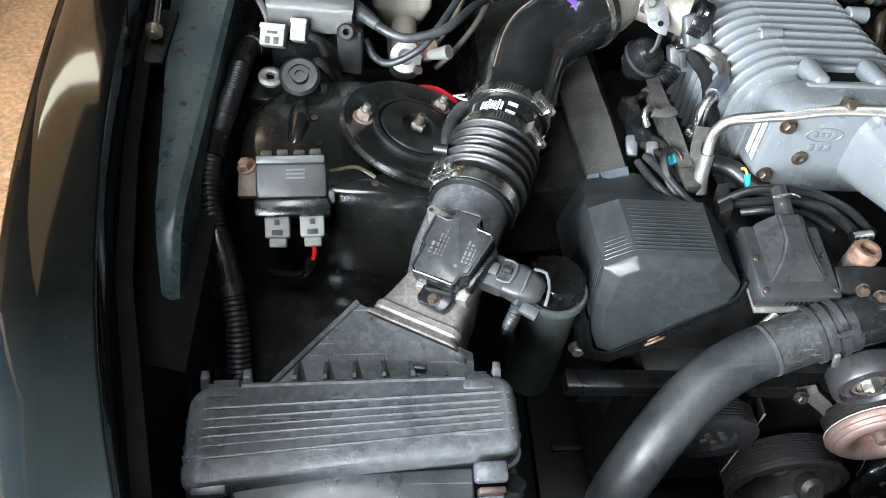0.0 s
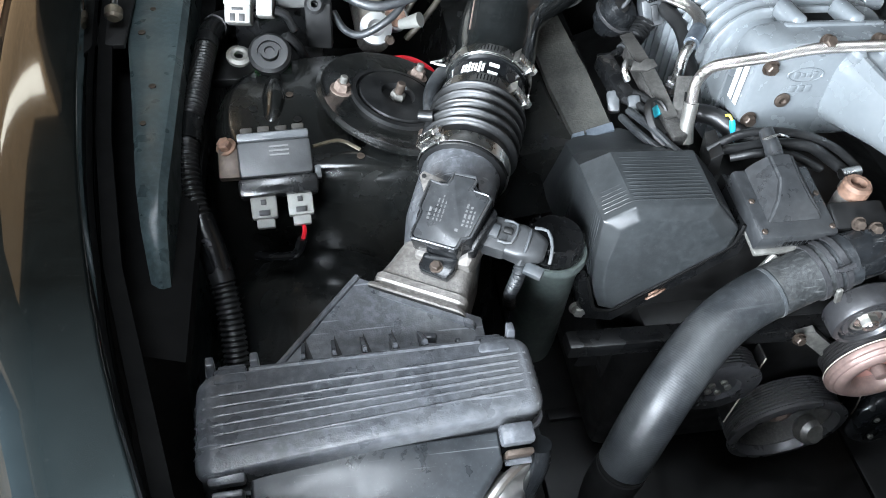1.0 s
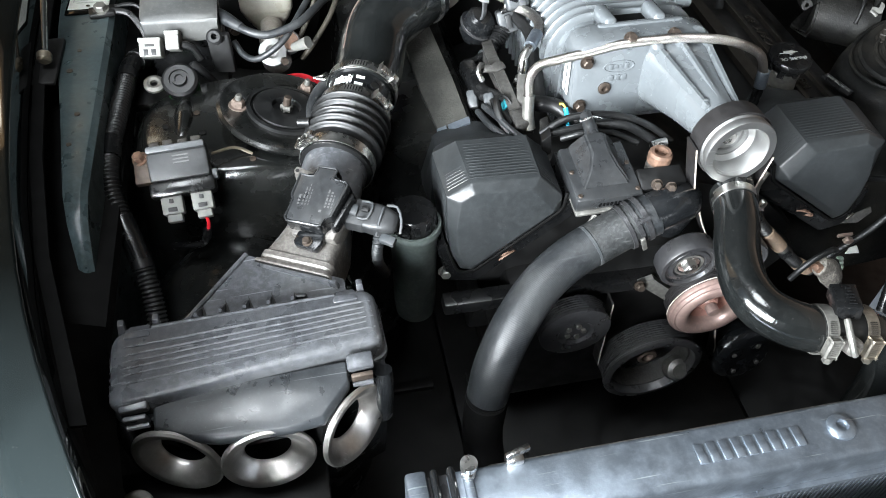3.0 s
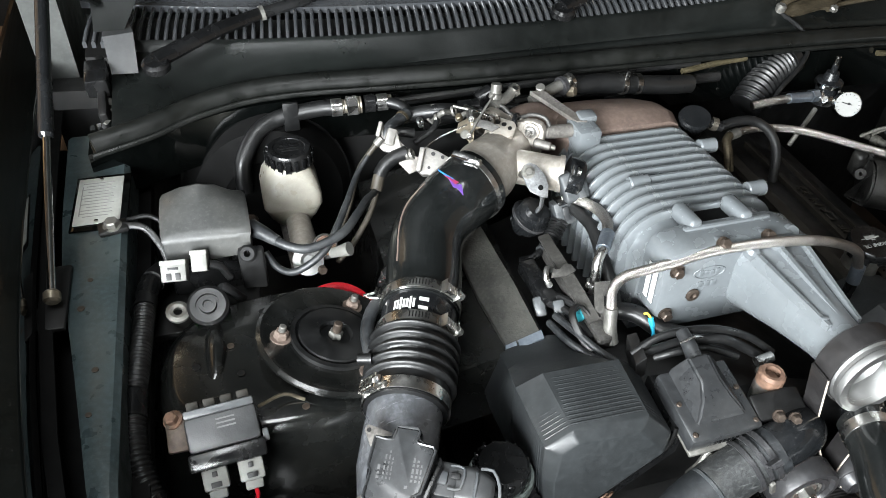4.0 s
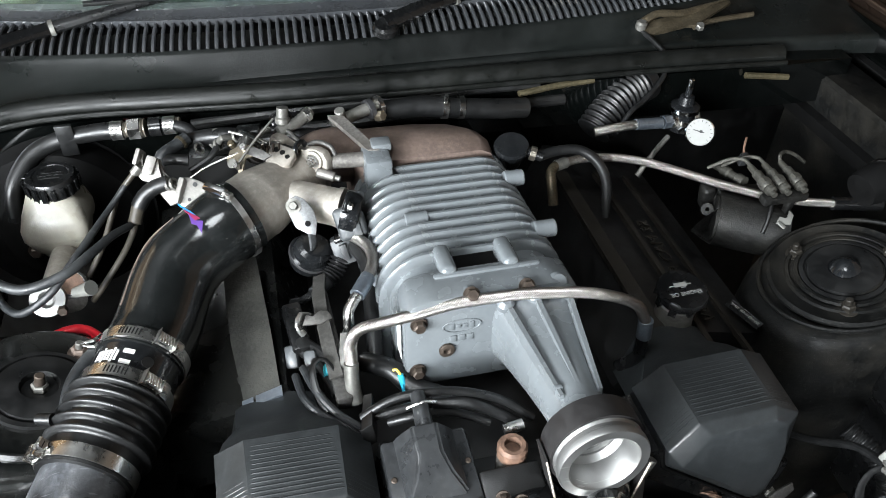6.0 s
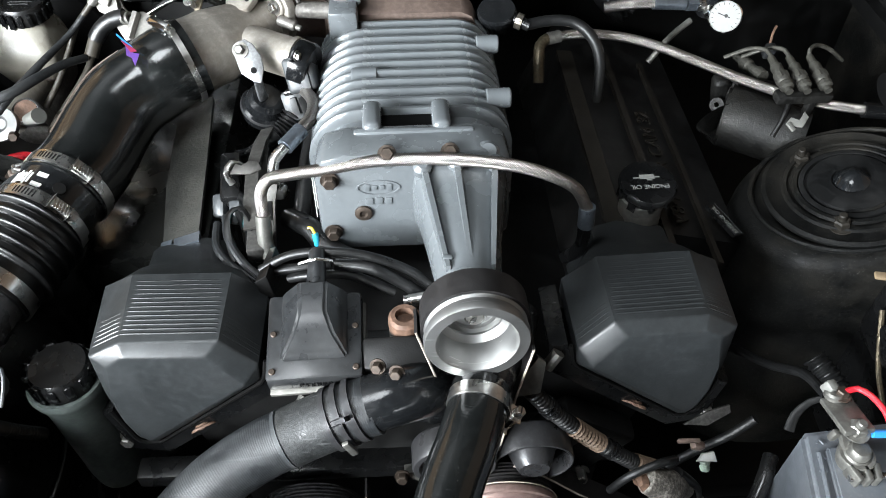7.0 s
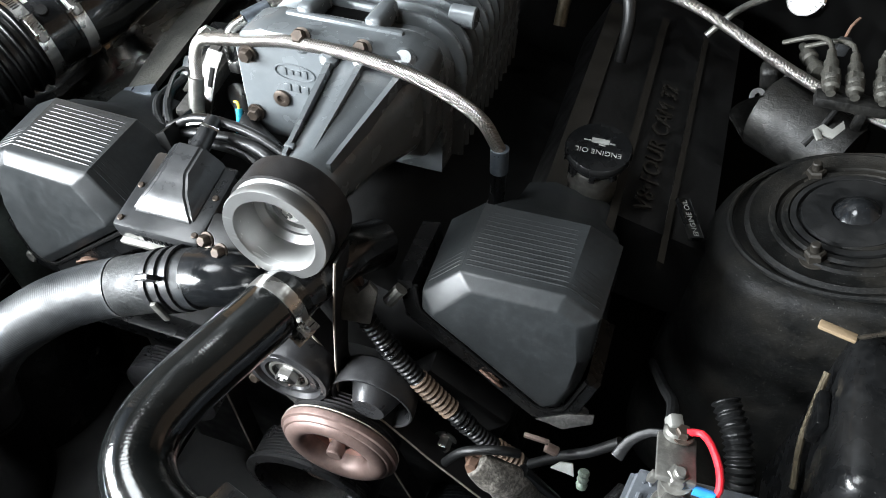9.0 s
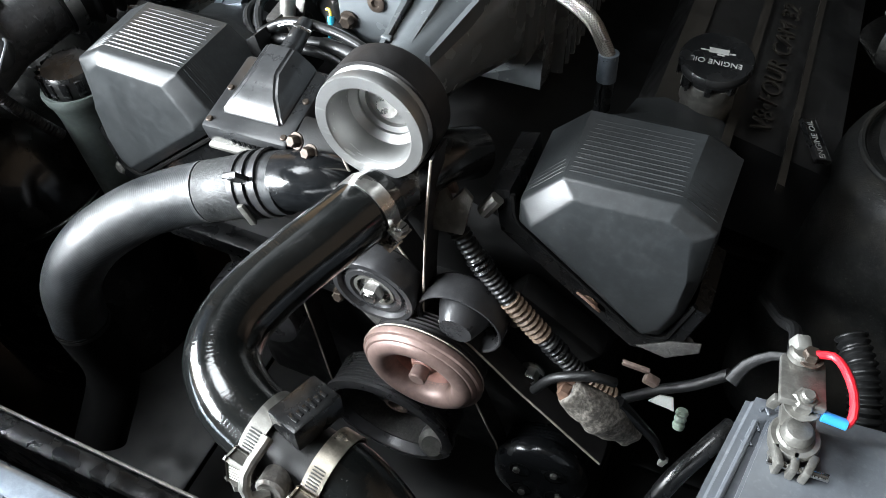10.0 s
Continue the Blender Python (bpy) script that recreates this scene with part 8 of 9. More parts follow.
solid("lead_bracket", prism([(-0.150, -0.118, 0.800), (-0.138, -0.118, 0.808), (-0.132, -0.080, 0.808), (-0.140, -0.075, 0.800)], (0.004, 0, -0.03), 0.001), DARK, "dark angled lead bracket beside the cover", "bracket")

# braided line over the supercharger snout
br = thing("braided_fuel_line", (-0.146, -0.037, 0.77), "steel braided fuel line arched over the snout", "fuel line")
part("hose", tube([(-0.147, -0.043, 0.812), (-0.146, -0.036, 0.836), (-0.135, -0.036, 0.854), (-0.110, -0.040, 0.863), (-0.080, -0.043, 0.870), (-0.040, -0.045, 0.879), (0.0, -0.051, 0.885), (0.04, -0.057, 0.888), (0.10, -0.065, 0.883), (0.148, -0.068, 0.861), (0.168, -0.066, 0.828)], 0.0060, 16, 0.0025), BRAID, br)
part("ferrule", tube([(-0.147, -0.043, 0.814), (-0.148, -0.052, 0.790), (-0.146, -0.060, 0.772)], 0.0078, 14), LEAD, br)
part("ferrule", tube([(0.168, -0.066, 0.830), (0.169, -0.068, 0.806)], 0.0082, 16, smooth=False), RAD_ALU, br)
part("stem", tube([(0.169, -0.068, 0.806), (0.168, -0.066, 0.77), (0.16, -0.05, 0.74)], 0.007, 14), BLACK_PLASTIC, br)

# ---- left side: loom, relay box, fuse box, brake parts ----
ll = thing("side_loom", (-0.66, 0.0, 0.70), "corrugated black wiring loom along the inner fender", "wiring loom")
LS = [(-0.640, 0.175, 0.778), (-0.652, 0.150, 0.798), (-0.660, 0.120, 0.804), (-0.664, 0.06, 0.806), (-0.668, 0.0, 0.806), (-0.672, -0.035, 0.802), (-0.672, -0.085, 0.792), (-0.663, -0.125, 0.772), (-0.650, -0.160, 0.745), (-0.640, -0.20, 0.71), (-0.636, -0.25, 0.66)]
part("conduit", tube(LS, lambda s, u: 0.0112 + 0.0013 * math.sin(s / 0.0052 * 2 * math.pi), 18, 0.0009), RUBBER, ll, angle=80)
pts = smooth_path(LS, 0.004)
n_ = len(pts)
for a, b in ((0.03, 0.20), (0.44, 0.50), (0.66, 0.80)):
    part("tape_wrap", tube(pts[int(a * n_):int(b * n_)], 0.0130, 16, smooth=False), BLACK_PLASTIC, ll)
part("elbow_sleeve", tube([(-0.628, 0.185, 0.772), (-0.645, 0.168, 0.790), (-0.655, 0.140, 0.802)], 0.0145, 16), RUBBER, ll)
RLm = pose(-0.587, -0.095, 0.808, 38, 0, 4)
rl = thing("relay_box", (-0.587, -0.09, 0.70), "dark grey relay box with two white connectors", "relay box")
part("body", box((0.068, 0.034, 0.032), RLm, 0.004), GREY_DARK, rl)
part("top_rim", box((0.066, 0.008, 0.038), RLm @ Matrix.Translation((0, 0.020, 0.001)), 0.002), RELAY, rl)
part("lower_shell", box((0.074, 0.018, 0.032), RLm @ Matrix.Translation((0, -0.026, -0.002)), 0.004), BLACK_PLASTIC, rl)
for i in range(4):
    part("top_tooth", box((0.012, 0.012, 0.012), RLm @ Matrix.Translation((-0.024 + i * 0.016, 0.026, 0.004 * (i % 2))), 0.002), DIM_BRONZE, rl)
part("print", text_bars(RLm @ Matrix.Translation((0.004, 0.004, 0.0173)), [(0, 0.006 - 0.004 * i, 0.018, 0.0016) for i in range(3)], depth=0.0003), DIM_PRINT, rl)
part("side_tab", box((0.006, 0.012, 0.012), RLm @ Matrix.Translation((0.038, -0.016, 0.002)), 0.001), RELAY, rl)
for x in (-0.016, 0.018):
    c = part("connector", box((0.024, 0.022, 0.020), RLm @ Matrix.Translation((x, -0.044, -0.004)), 0.002), PALE, rl, "white plastic connector")
    part("connector_nose", box((0.017, 0.010, 0.016), RLm @ Matrix.Translation((x, -0.059, -0.006)), 0.0015), PALE, c)
    part("slot", box((0.010, 0.005, 0.004), RLm @ Matrix.Translation((x, -0.050, 0.0065)), 0.0005), DARK, c)
    part("slot", box((0.005, 0.005, 0.003), RLm @ Matrix.Translation((x, -0.040, 0.0068)), 0.0005), DARK, c)
part("red_wire", tube([RLm @ Vector(p) for p in ((0.018, -0.062, -0.006), (0.019, -0.070, -0.010), (0.016, -0.078, -0.018))], 0.0022, 8), RED, rl)
part("taped_wire", tube([RLm @ Vector(p) for p in ((0.016, -0.076, -0.016), (0.008, -0.090, -0.030), (-0.014, -0.090, -0.040), (-0.03, -0.086, -0.05))], 0.006, 10, squash=0.7), BLACK_PLASTIC, rl)
part("bracket", box((0.02, 0.03, 0.012), pose(-0.632, -0.085, 0.795, 30), 0.002), OLD_BOLT, rl)
part("bracket_bolt", hexbolt(axes((-0.634, -0.072, 0.806), (-0.3, -0.2, 1)), 0.007, 0.008, washer=0.010), RUST, rl)
part("leg", box((0.03, 0.012, 0.10), pose(-0.60, -0.07, 0.75), 0.002), DARK, rl)
part("tower_wire", tube([(-0.552, -0.075, 0.805), (-0.525, -0.062, 0.800), (-0.505, -0.066, 0.790)], 0.002, 6), ZINC, rl)
wh = thing("wheel_housing", (-0.545, -0.165, 0.24), "dark rounded inner wheel housing below the relay box", "car panel")
part("shell", lathe([(0, 0.16), (0.06, 0.15), (0.11, 0.11), (0.145, 0.04), (0.155, -0.1), (0.15, -0.3)], (-0.545, -0.165, 0.535), 40), TOWER, wh)
part("weld_seam", tube([(-0.545 + 0.150 * math.cos(t), -0.165 + 0.150 * math.sin(t), 0.563 + 0.012 * math.sin(2 * t)) for t in (2 * math.pi * i / 40 for i in range(41))], 0.0028, 8, 0.006), TOWER, wh)
for t in (3.6, 4.2, 4.9, 5.5):
    part("plug", cyl(0.006, 0.002, axes((-0.545 + 0.118 * math.cos(t), -0.165 + 0.118 * math.sin(t), 0.634), (0.6 * math.cos(t), 0.6 * math.sin(t), 0.8)), 14), DARK, wh)

# fuse box with its bracket
fb = thing("fuse_box", (-0.585, 0.20, 0.70), "dark grey plastic fuse box with a sloping lid", "fuse box")
lidp = [(-0.638, 0.0), (-0.634, 0.006), (-0.612, 0.014), (-0.588, 0.018), (-0.565, 0.014), (-0.548, 0.004), (-0.532, 0.0), (-0.528, -0.004)]
rings = []
for y, k, zt, arch in ((0.136, 0.955, 0.855, 0.0), (0.138, 0.985, 0.860, 0.05), (0.146, 1.0, 0.864, 0.15), (0.180, 1.0, 0.868, 0.55), (0.206, 0.98, 0.870, 0.95), (0.212, 0.96, 0.867, 0.95)):
    cx = -0.583
    k *= 0.92
    rings.append([(cx + (-0.637 - cx) * k, y - 0.003 * (k < 0.97 and y < 0.17), 0.828)] + [(cx + (x - cx) * k, y - 0.06 * (x - cx), zt + z * arch) for x, z in lidp] + [(cx + (-0.530 - cx) * k, y, 0.828)])
LID_GREY = mat("faded_lid", (0.036, 0.037, 0.036), 0.42, var=0.2, dust=0.45, dust_colour=(0.085, 0.083, 0.076), mottle=0.06)
part("lid", loft(rings), LID_GREY, fb, angle=40)
part("base", box((0.10, 0.065, 0.085), (-0.584, 0.178, 0.790), 0.005), BLACK_PLASTIC, fb)
part("bracket", box((0.03, 0.012, 0.06), pose(-0.537, 0.130, 0.81, 0, 0, -10), 0.003), DARK, fb)
part("grommet", lathe([(0.004, 0), (0.010, 0), (0.011, 0.005), (0.008, 0.008), (0.004, 0.008)], axes((-0.541, 0.122, 0.838), (0, -0.7, 0.7)), 20, closed=True), RUBBER, fb)
for x, w in ((-0.6235, 0.028), (-0.5945, 0.018)):
    c = thing("white_connector", (x, 0.150, 0.79), "off-white plastic connector below the fuse box", "connector", "white connectors")
    wm = pose(x, 0.118 + 0.006 * (w < 0.02), 0.833 + 0.004 * (w < 0.02), 48, 0, -6)
    part("shell", box((w, 0.024, 0.022), wm, 0.002), PALE, c)
    part("collar", box((w * 1.04, 0.006, 0.024), wm @ Matrix.Translation((0, 0.010, 0)), 0.001), PALE, c)
    if w > 0.02:
        for dx in (-0.005, 0.005):
            part("slot", box((0.006, 0.008, 0.001), wm @ Matrix.Translation((dx, -0.006, 0.0108)), 0.0003), DARK, c)
        part("slot", box((0.012, 0.003, 0.001), wm @ Matrix.Translation((0, 0.003, 0.0108)), 0.0003), DARK, c)
    else:
        part("side_lead", tube([wm @ Vector(p) for p in ((0.010, -0.004, 0), (0.022, -0.008, -0.004), (0.030, -0.022, -0.016))], 0.005, 10), RUBBER, c)
sol = thing("round_relay", (-0.585, 0.085, 0.75), "black round solenoid with a green label", "solenoid")
sq_ = axes((-0.593, 0.102, 0.772), (0.0, -0.55, 0.9))
part("can", lathe([(0, 0), (0.020, 0), (0.021, 0.004), (0.021, 0.030), (0.0235, 0.032), (0.0235, 0.040), (0.020, 0.043), (0.0135, 0.043), (0.0135, 0.040), (0.010, 0.040), (0.0095, 0.046), (0.0055, 0.046), (0.005, 0.043), (0, 0.043)], sq_, 40), RUBBER, sol)
part("label", lathe([(0.0212, 0.006), (0.0216, 0.006), (0.0216, 0.031), (0.0212, 0.031)], sq_, 40, closed=True), GREEN, sol)
part("lead", tube([(-0.578, 0.105, 0.805), (-0.572, 0.098, 0.815), (-0.562, 0.100, 0.800), (-0.555, 0.12, 0.77)], 0.0055, 10), RUBBER, sol)
solid("mount_washer", lathe([(0.005, 0), (0.0135, 0), (0.0135, 0.004), (0.009, 0.006), (0.005, 0.005)], axes((-0.627, 0.083, 0.800), (0.1, -0.3, 1)), 28, closed=True), LEAD, "dull grey ring washer on the shelf", "washer")
solid("front_shelf", box((0.14, 0.11, 0.012), pose(-0.605, 0.13, 0.765, -6), 0.003), DARK, "dark shelf under the fuse box", "bracket")

# earth strap bolt and data plate on the ledge
eb = thing("earth_bolt", (-0.690, 0.198, 0.842), "dull bolt holding a black earth strap", "bolt")
part("pad", box((0.034, 0.022, 0.008), pose(-0.690, 0.198, 0.847, 0, 0, 8), 0.003), DARK, eb)
part("bolt", hexbolt(axes((-0.690, 0.197, 0.850), (0, -0.1, 1)), 0.0085, 0.008, washer=0.011), LEAD, eb)
part("strap", tube([(-0.678, 0.198, 0.848), (-0.655, 0.190, 0.846), (-0.640, 0.172, 0.832), (-0.632, 0.155, 0.812)], 0.0045, 10, squash=0.6), RUBBER, eb)
part("lead", tube([(-0.676, 0.208, 0.847), (-0.650, 0.212, 0.846), (-0.63, 0.205, 0.83)], 0.003, 8), RUBBER, eb)
dp = thing("data_plate", (-0.708, 0.258, 0.842), "pale metal data plate with unreadable print", "data plate")
DM = axes((-0.7085, 0.2575, 0.8465), (0, 0, 1), (1, -0.03, 0))
part("backing", box((0.066, 0.112, 0.003), DM @ Matrix.Translation((0.002, 0, -0.003)), 0.002), BLACK_PAINT, dp)
part("plate", box((0.054, 0.095, 0.0014), DM, 0.0006), PLATE, dp)
rows = [(-0.002, 0.036 - 0.0062 * i, (0.038, 0.030, 0.040, 0.024, 0.036)[i % 5], 0.0016) for i in range(12)] + [(-0.021, 0.0, 0.0012, 0.06)]
part("print", text_bars(DM @ Matrix.Translation((0, 0, 0.0008)), rows, depth=0.0002), FAINT_PRINT, dp)
for x, y in ((0.0, 0.043), (0.0, -0.043)):
    part("rivet", cyl(0.0025, 0.0015, DM @ Matrix.Translation((x, y, 0.0006)), 12), STEEL, dp)

# brake reservoir and master cylinder, booster
rs = thing("brake_reservoir", (-0.470, 0.28, 0.72), "milky brake fluid reservoir with ribbed black cap", "fluid reservoir")
rr = []
for z, hx, hy, r, dy in ((0.752, 0.020, 0.020, 0.008, 0), (0.760, 0.0255, 0.025, 0.009, 0), (0.768, 0.028, 0.027, 0.010, 0), (0.7705, 0.031, 0.031, 0.011, 0), (0.790, 0.0385, 0.0375, 0.012, 0), (0.7925, 0.0395, 0.0385, 0.012, 0), (0.806, 0.0395, 0.0388, 0.012, 0.002), (0.822, 0.0350, 0.0355, 0.014, 0.006), (0.834, 0.0300, 0.030, 0.022, 0.010), (0.842, 0.027, 0.027, 0.025, 0.010)):
    rr.append([(x - 0.473, y + 0.290 + dy, zz) for x, y, zz in rounded(hx, hy, r, z)])
part("bottle", loft(rr), MILKY, rs, angle=50)
capc = (-0.468, 0.302, 0.838)
part("cap", lathe([(0, 0), (0.030, 0), (0.030, 0.018), (0.028, 0.0215), (0.022, 0.0215), (0.021, 0.0205), (0, 0.0205)], capc, 44), BLACK_PLASTIC, rs)
for i in range(18):
    a = 2 * math.pi * i / 18
    part("cap_ridge", box((0.0045, 0.0055, 0.016), Matrix.Translation(capc) @ Matrix.Rotation(a, 4, "Z") @ Matrix.Translation((0.0305, 0, 0.009)), 0.001), BLACK_PLASTIC, rs)
part("cap_print", text_bars(Matrix.Translation((capc[0], capc[1], capc[2] + 0.0208)), [(0, 0.006, 0.024, 0.003), (0, 0, 0.030, 0.003), (0, -0.006, 0.024, 0.003)], depth=0.0006), BLACK_PLASTIC, rs)
mc = thing("master_cylinder", (-0.465, 0.28, 0.66), "bright cast brake master cylinder with pipe unions", "master cylinder")
part("neck", tube([(-0.470, 0.262, 0.766), (-0.470, 0.215, 0.772), (-0.470, 0.170, 0.776)], 0.0165, 24), THROTTLE, mc)
part("body", tube([(-0.468, 0.200, 0.740), (-0.475, 0.36, 0.735)], 0.022, 24, smooth=False), CAST, mc)
part("flange", lathe([(0, 0), (0.0195, 0), (0.0195, 0.008), (0.010, 0.010), (0.006, 0.006), (0, 0.006)], axes((-0.470, 0.152, 0.786), (0.0, -0.7, 0.7)), 28), ALU, mc)
part("union", lathe([(0, 0), (0.0165, 0), (0.0165, 0.010), (0.0145, 0.012), (0.0135, 0.010), (0, 0.010)], axes((-0.446, 0.172, 0.786), (0.1, -0.6, 0.8)), 24), ALU, mc)
part("union_face", cyl(0.0130, 0.001, axes((-0.4450, 0.1660, 0.7942), (0.1, -0.6, 0.8)), 24), RUST, mc)
part("pale_plug", tube([(-0.440, 0.152, 0.792), (-0.418, 0.140, 0.806)], lambda s, u: 0.006 + 0.003 * u, 14, 0.004), PALE, mc)
part("pipe_nut", hexbolt(axes((-0.456, 0.140, 0.780), (0.2, -0.8, 0.3)), 0.006, 0.010), OLD_BOLT, mc)
for k, (ptsb, r) in enumerate((([(-0.512, 0.135, 0.848), (-0.496, 0.118, 0.846), (-0.470, 0.108, 0.844), (-0.430, 0.118, 0.850), (-0.405, 0.150, 0.850), (-0.388, 0.180, 0.846), (-0.372, 0.205, 0.838)], 0.0056),
                              ([(-0.520, 0.150, 0.812), (-0.508, 0.132, 0.800), (-0.488, 0.118, 0.802), (-0.455, 0.120, 0.822), (-0.434, 0.140, 0.838), (-0.412, 0.180, 0.848), (-0.390, 0.225, 0.856), (-0.372, 0.240, 0.872)], 0.0045))):
    h = thing("vacuum_hose", ptsb[0], "grey rubber vacuum hose with a fat end", "hose", "vacuum hoses")
    part("hose", tube(ptsb, lambda q, u, r=r: r - 0.0012 * max(0.0, u - 0.6) / 0.4, 14), HOSE, h)
    if k == 0:
        part("end_cuff", tube([(-0.532, 0.158, 0.848), (-0.520, 0.144, 0.849), (-0.504, 0.126, 0.847)], lambda s, u: 0.0105 - 0.004 * u, 16), HOSE, h)
bo = thing("brake_booster", (-0.500, 0.36, 0.60), "black brake booster drum behind the cylinder", "brake booster")
BO = axes((-0.500, 0.345, 0.735), (0, -1, 0.1))
part("front_shell", lathe([(0, 0), (0.05, 0.0), (0.058, -0.004), (0.070, -0.004), (0.078, -0.010), (0.11, -0.02), (0.125, -0.048)], BO, 44), FLAT_BLACK_SHADE, bo)
part("crimp_ring", lathe([(0.122, -0.048), (0.1285, -0.049), (0.1285, -0.056), (0.122, -0.057)], BO, 44, closed=True), FLAT_BLACK_SHADE, bo)
part("rear_shell", lathe([(0.125, -0.056), (0.124, -0.085), (0.115, -0.09), (0, -0.09)], BO, 44), FLAT_BLACK_SHADE, bo)
for a_ in (0.6, 3.74):
    part("stud_nut", hexbolt(BO @ Matrix.Translation((0.040 * math.cos(a_), 0.040 * math.sin(a_), 0)), 0.008, 0.009, washer=0.011), OLD_BOLT, bo)
fh = thing("heater_hose", (-0.49, 0.37, 0.76), "black hose with silver screw fittings on the bulkhead", "hose")
part("hose", tube([(-0.535, 0.33, 0.775), (-0.530, 0.345, 0.815), (-0.505, 0.370, 0.845), (-0.470, 0.382, 0.858), (-0.420, 0.380, 0.866), (-0.395, 0.376, 0.868)], 0.0115, 16), RUBBER, fh)
for x, r, mt in ((-0.398, 0.0125, STEEL), (-0.376, 0.015, STEEL), (-0.350, 0.0125, BLACK_PLASTIC), (-0.332, 0.012, STEEL)):
    part("fitting", lathe([(0, 0), (r, 0), (r, 0.015), (0, 0.015)], axes((x, 0.372, 0.870), (1, -0.06, 0.03)), 6 if r > 0.0125 else 16), mt, fh)
    part("thread", lathe([(0, 0.015), (r * 0.80, 0.015), (r * 0.86, 0.017), (r * 0.78, 0.019), (r * 0.84, 0.021), (r * 0.7, 0.022), (0, 0.022)], axes((x, 0.372, 0.870), (1, -0.06, 0.03)), 16), GOLD if mt is STEEL else mt, fh)
part("tail", tube([(-0.322, 0.370, 0.872), (-0.300, 0.355, 0.870), (-0.288, 0.335, 0.862)], 0.008, 12), RUBBER, fh)
part("strap", box((0.022, 0.006, 0.045), pose(-0.455, 0.374, 0.862), 0.002), RUBBER, fh)
# red and grey small hoses over the tower
solid("red_hose", tube([(-0.496, 0.120, 0.740), (-0.472, 0.122, 0.756), (-0.440, 0.120, 0.764), (-0.416, 0.098, 0.767), (-0.399, 0.066, 0.764), (-0.385, 0.040, 0.760)], 0.0056, 12), RED, "bright red rubber hose behind the strut tower", "hose")
gh = thing("grey_hose", (-0.42, 0.0, 0.75), "short grey rubber hose with a wire clip", "hose")
part("hose", tube([(-0.398, 0.050, 0.800), (-0.412, 0.032, 0.802), (-0.424, 0.005, 0.800), (-0.427, -0.025, 0.797), (-0.422, -0.055, 0.795)], 0.0078, 14), HOSE, gh)
part("tip", tube([(-0.396, 0.053, 0.800), (-0.386, 0.062, 0.800)], 0.0095, 14, smooth=False), BLACK_PLASTIC, gh)
part("wire_clip", tube([(-0.415, 0.045, 0.812), (-0.404, 0.040, 0.812), (-0.398, 0.052, 0.811)], 0.0018, 8), STEEL, gh)
part("wire_clip", tube([(-0.418, 0.052, 0.808), (-0.406, 0.050, 0.811), (-0.400, 0.060, 0.808)], 0.0018, 8), STEEL, gh)
sc_ = thing("spring_clip", (-0.362, 0.105, 0.745), "bright spring clip on a dark hose", "hose clip")
part("hose", tube([(-0.385, 0.115, 0.70), (-0.378, 0.118, 0.755), (-0.360, 0.120, 0.785), (-0.335, 0.14, 0.80)], 0.011, 14), RUBBER, sc_)
part("band", lathe([(0.0112, -0.003), (0.0128, -0.003), (0.0128, 0.003), (0.0112, 0.003)], axes((-0.372, 0.119, 0.768), (0.35, 0.05, 0.9)), 28, closed=True), STEEL, sc_)
part("ear", tube([(-0.380, 0.108, 0.772), (-0.388, 0.103, 0.776)], 0.002, 8, smooth=False), STEEL, sc_)

# fittings behind the throttle body
tf = thing("brass_tee", (-0.06, 0.33, 0.85), "brass and steel hose tee fitting on the bulkhead", "pipe fitting")
part("run", tube([(-0.115, 0.318, 0.874), (-0.085, 0.328, 0.882), (-0.048, 0.342, 0.887)], 0.0085, 14, smooth=False), LEAD, tf)
part("collar", lathe([(0, 0), (0.014, 0), (0.014, 0.007), (0, 0.007)], axes((-0.064, 0.334, 0.884), (0.8, 0.3, 0.1)), 20), PULLEY_DARK, tf)
part("collar", lathe([(0, 0), (0.013, 0), (0.013, 0.006), (0, 0.006)], axes((-0.050, 0.339, 0.886), (0.8, 0.3, 0.1)), 20), STEEL, tf)
part("side_stem", cyl(0.007, 0.022, axes((-0.10, 0.322, 0.878), (-0.2, -0.3, 1)), 12, bevel=0.001), LEAD, tf)
part("brass_nut", hexbolt(axes((-0.052, 0.330, 0.876), (0.5, -0.6, 0.3)), 0.008, 0.012), ZINC, tf)
part("tail_hose", tube([(-0.135, 0.312, 0.868), (-0.16, 0.33, 0.86), (-0.20, 0.345, 0.85), (-0.27, 0.345, 0.842)], 0.009, 12), RUBBER, tf)
for p, q in (((-0.265, 0.305, 0.872), (-0.245, 0.30, 0.885)), ((-0.235, 0.292, 0.876), (-0.215, 0.285, 0.890))):
    solid("hose_clip", tube([p, tuple((a + b) / 2 + d for a, b, d in zip(p, q, (0.0, -0.01, 0.012))), q], 0.004, 10), LEAD, "small dull hose clip behind the throttle", "hose clip")
rh2 = thing("bypass_hose", (0.06, 0.34, 0.83), "black rubber hose joined with metal clips", "hose")
part("hose", tube([(-0.05, 0.345, 0.872), (0.01, 0.350, 0.872), (0.06, 0.345, 0.866), (0.12, 0.345, 0.858), (0.17, 0.352, 0.850)], 0.0145, 18), RUBBER, rh2)
for x, z in ((0.046, 0.8685), (0.070, 0.8655)):
    part("clip", lathe([(0.0148, -0.004), (0.0162, -0.004), (0.0162, 0.004), (0.0148, 0.004)], axes((x, 0.346, z), (1, -0.05, -0.1)), 30, closed=True), STEEL, rh2)
part("clip_screw", cyl(0.003, 0.014, axes((0.046, 0.338, 0.880), (0, -0.3, 1)), 10), STEEL, rh2)
cap_ = thing("vent_valve", (0.125, 0.24, 0.80), "black round vent cap with a brass clip and hose", "vent cap")
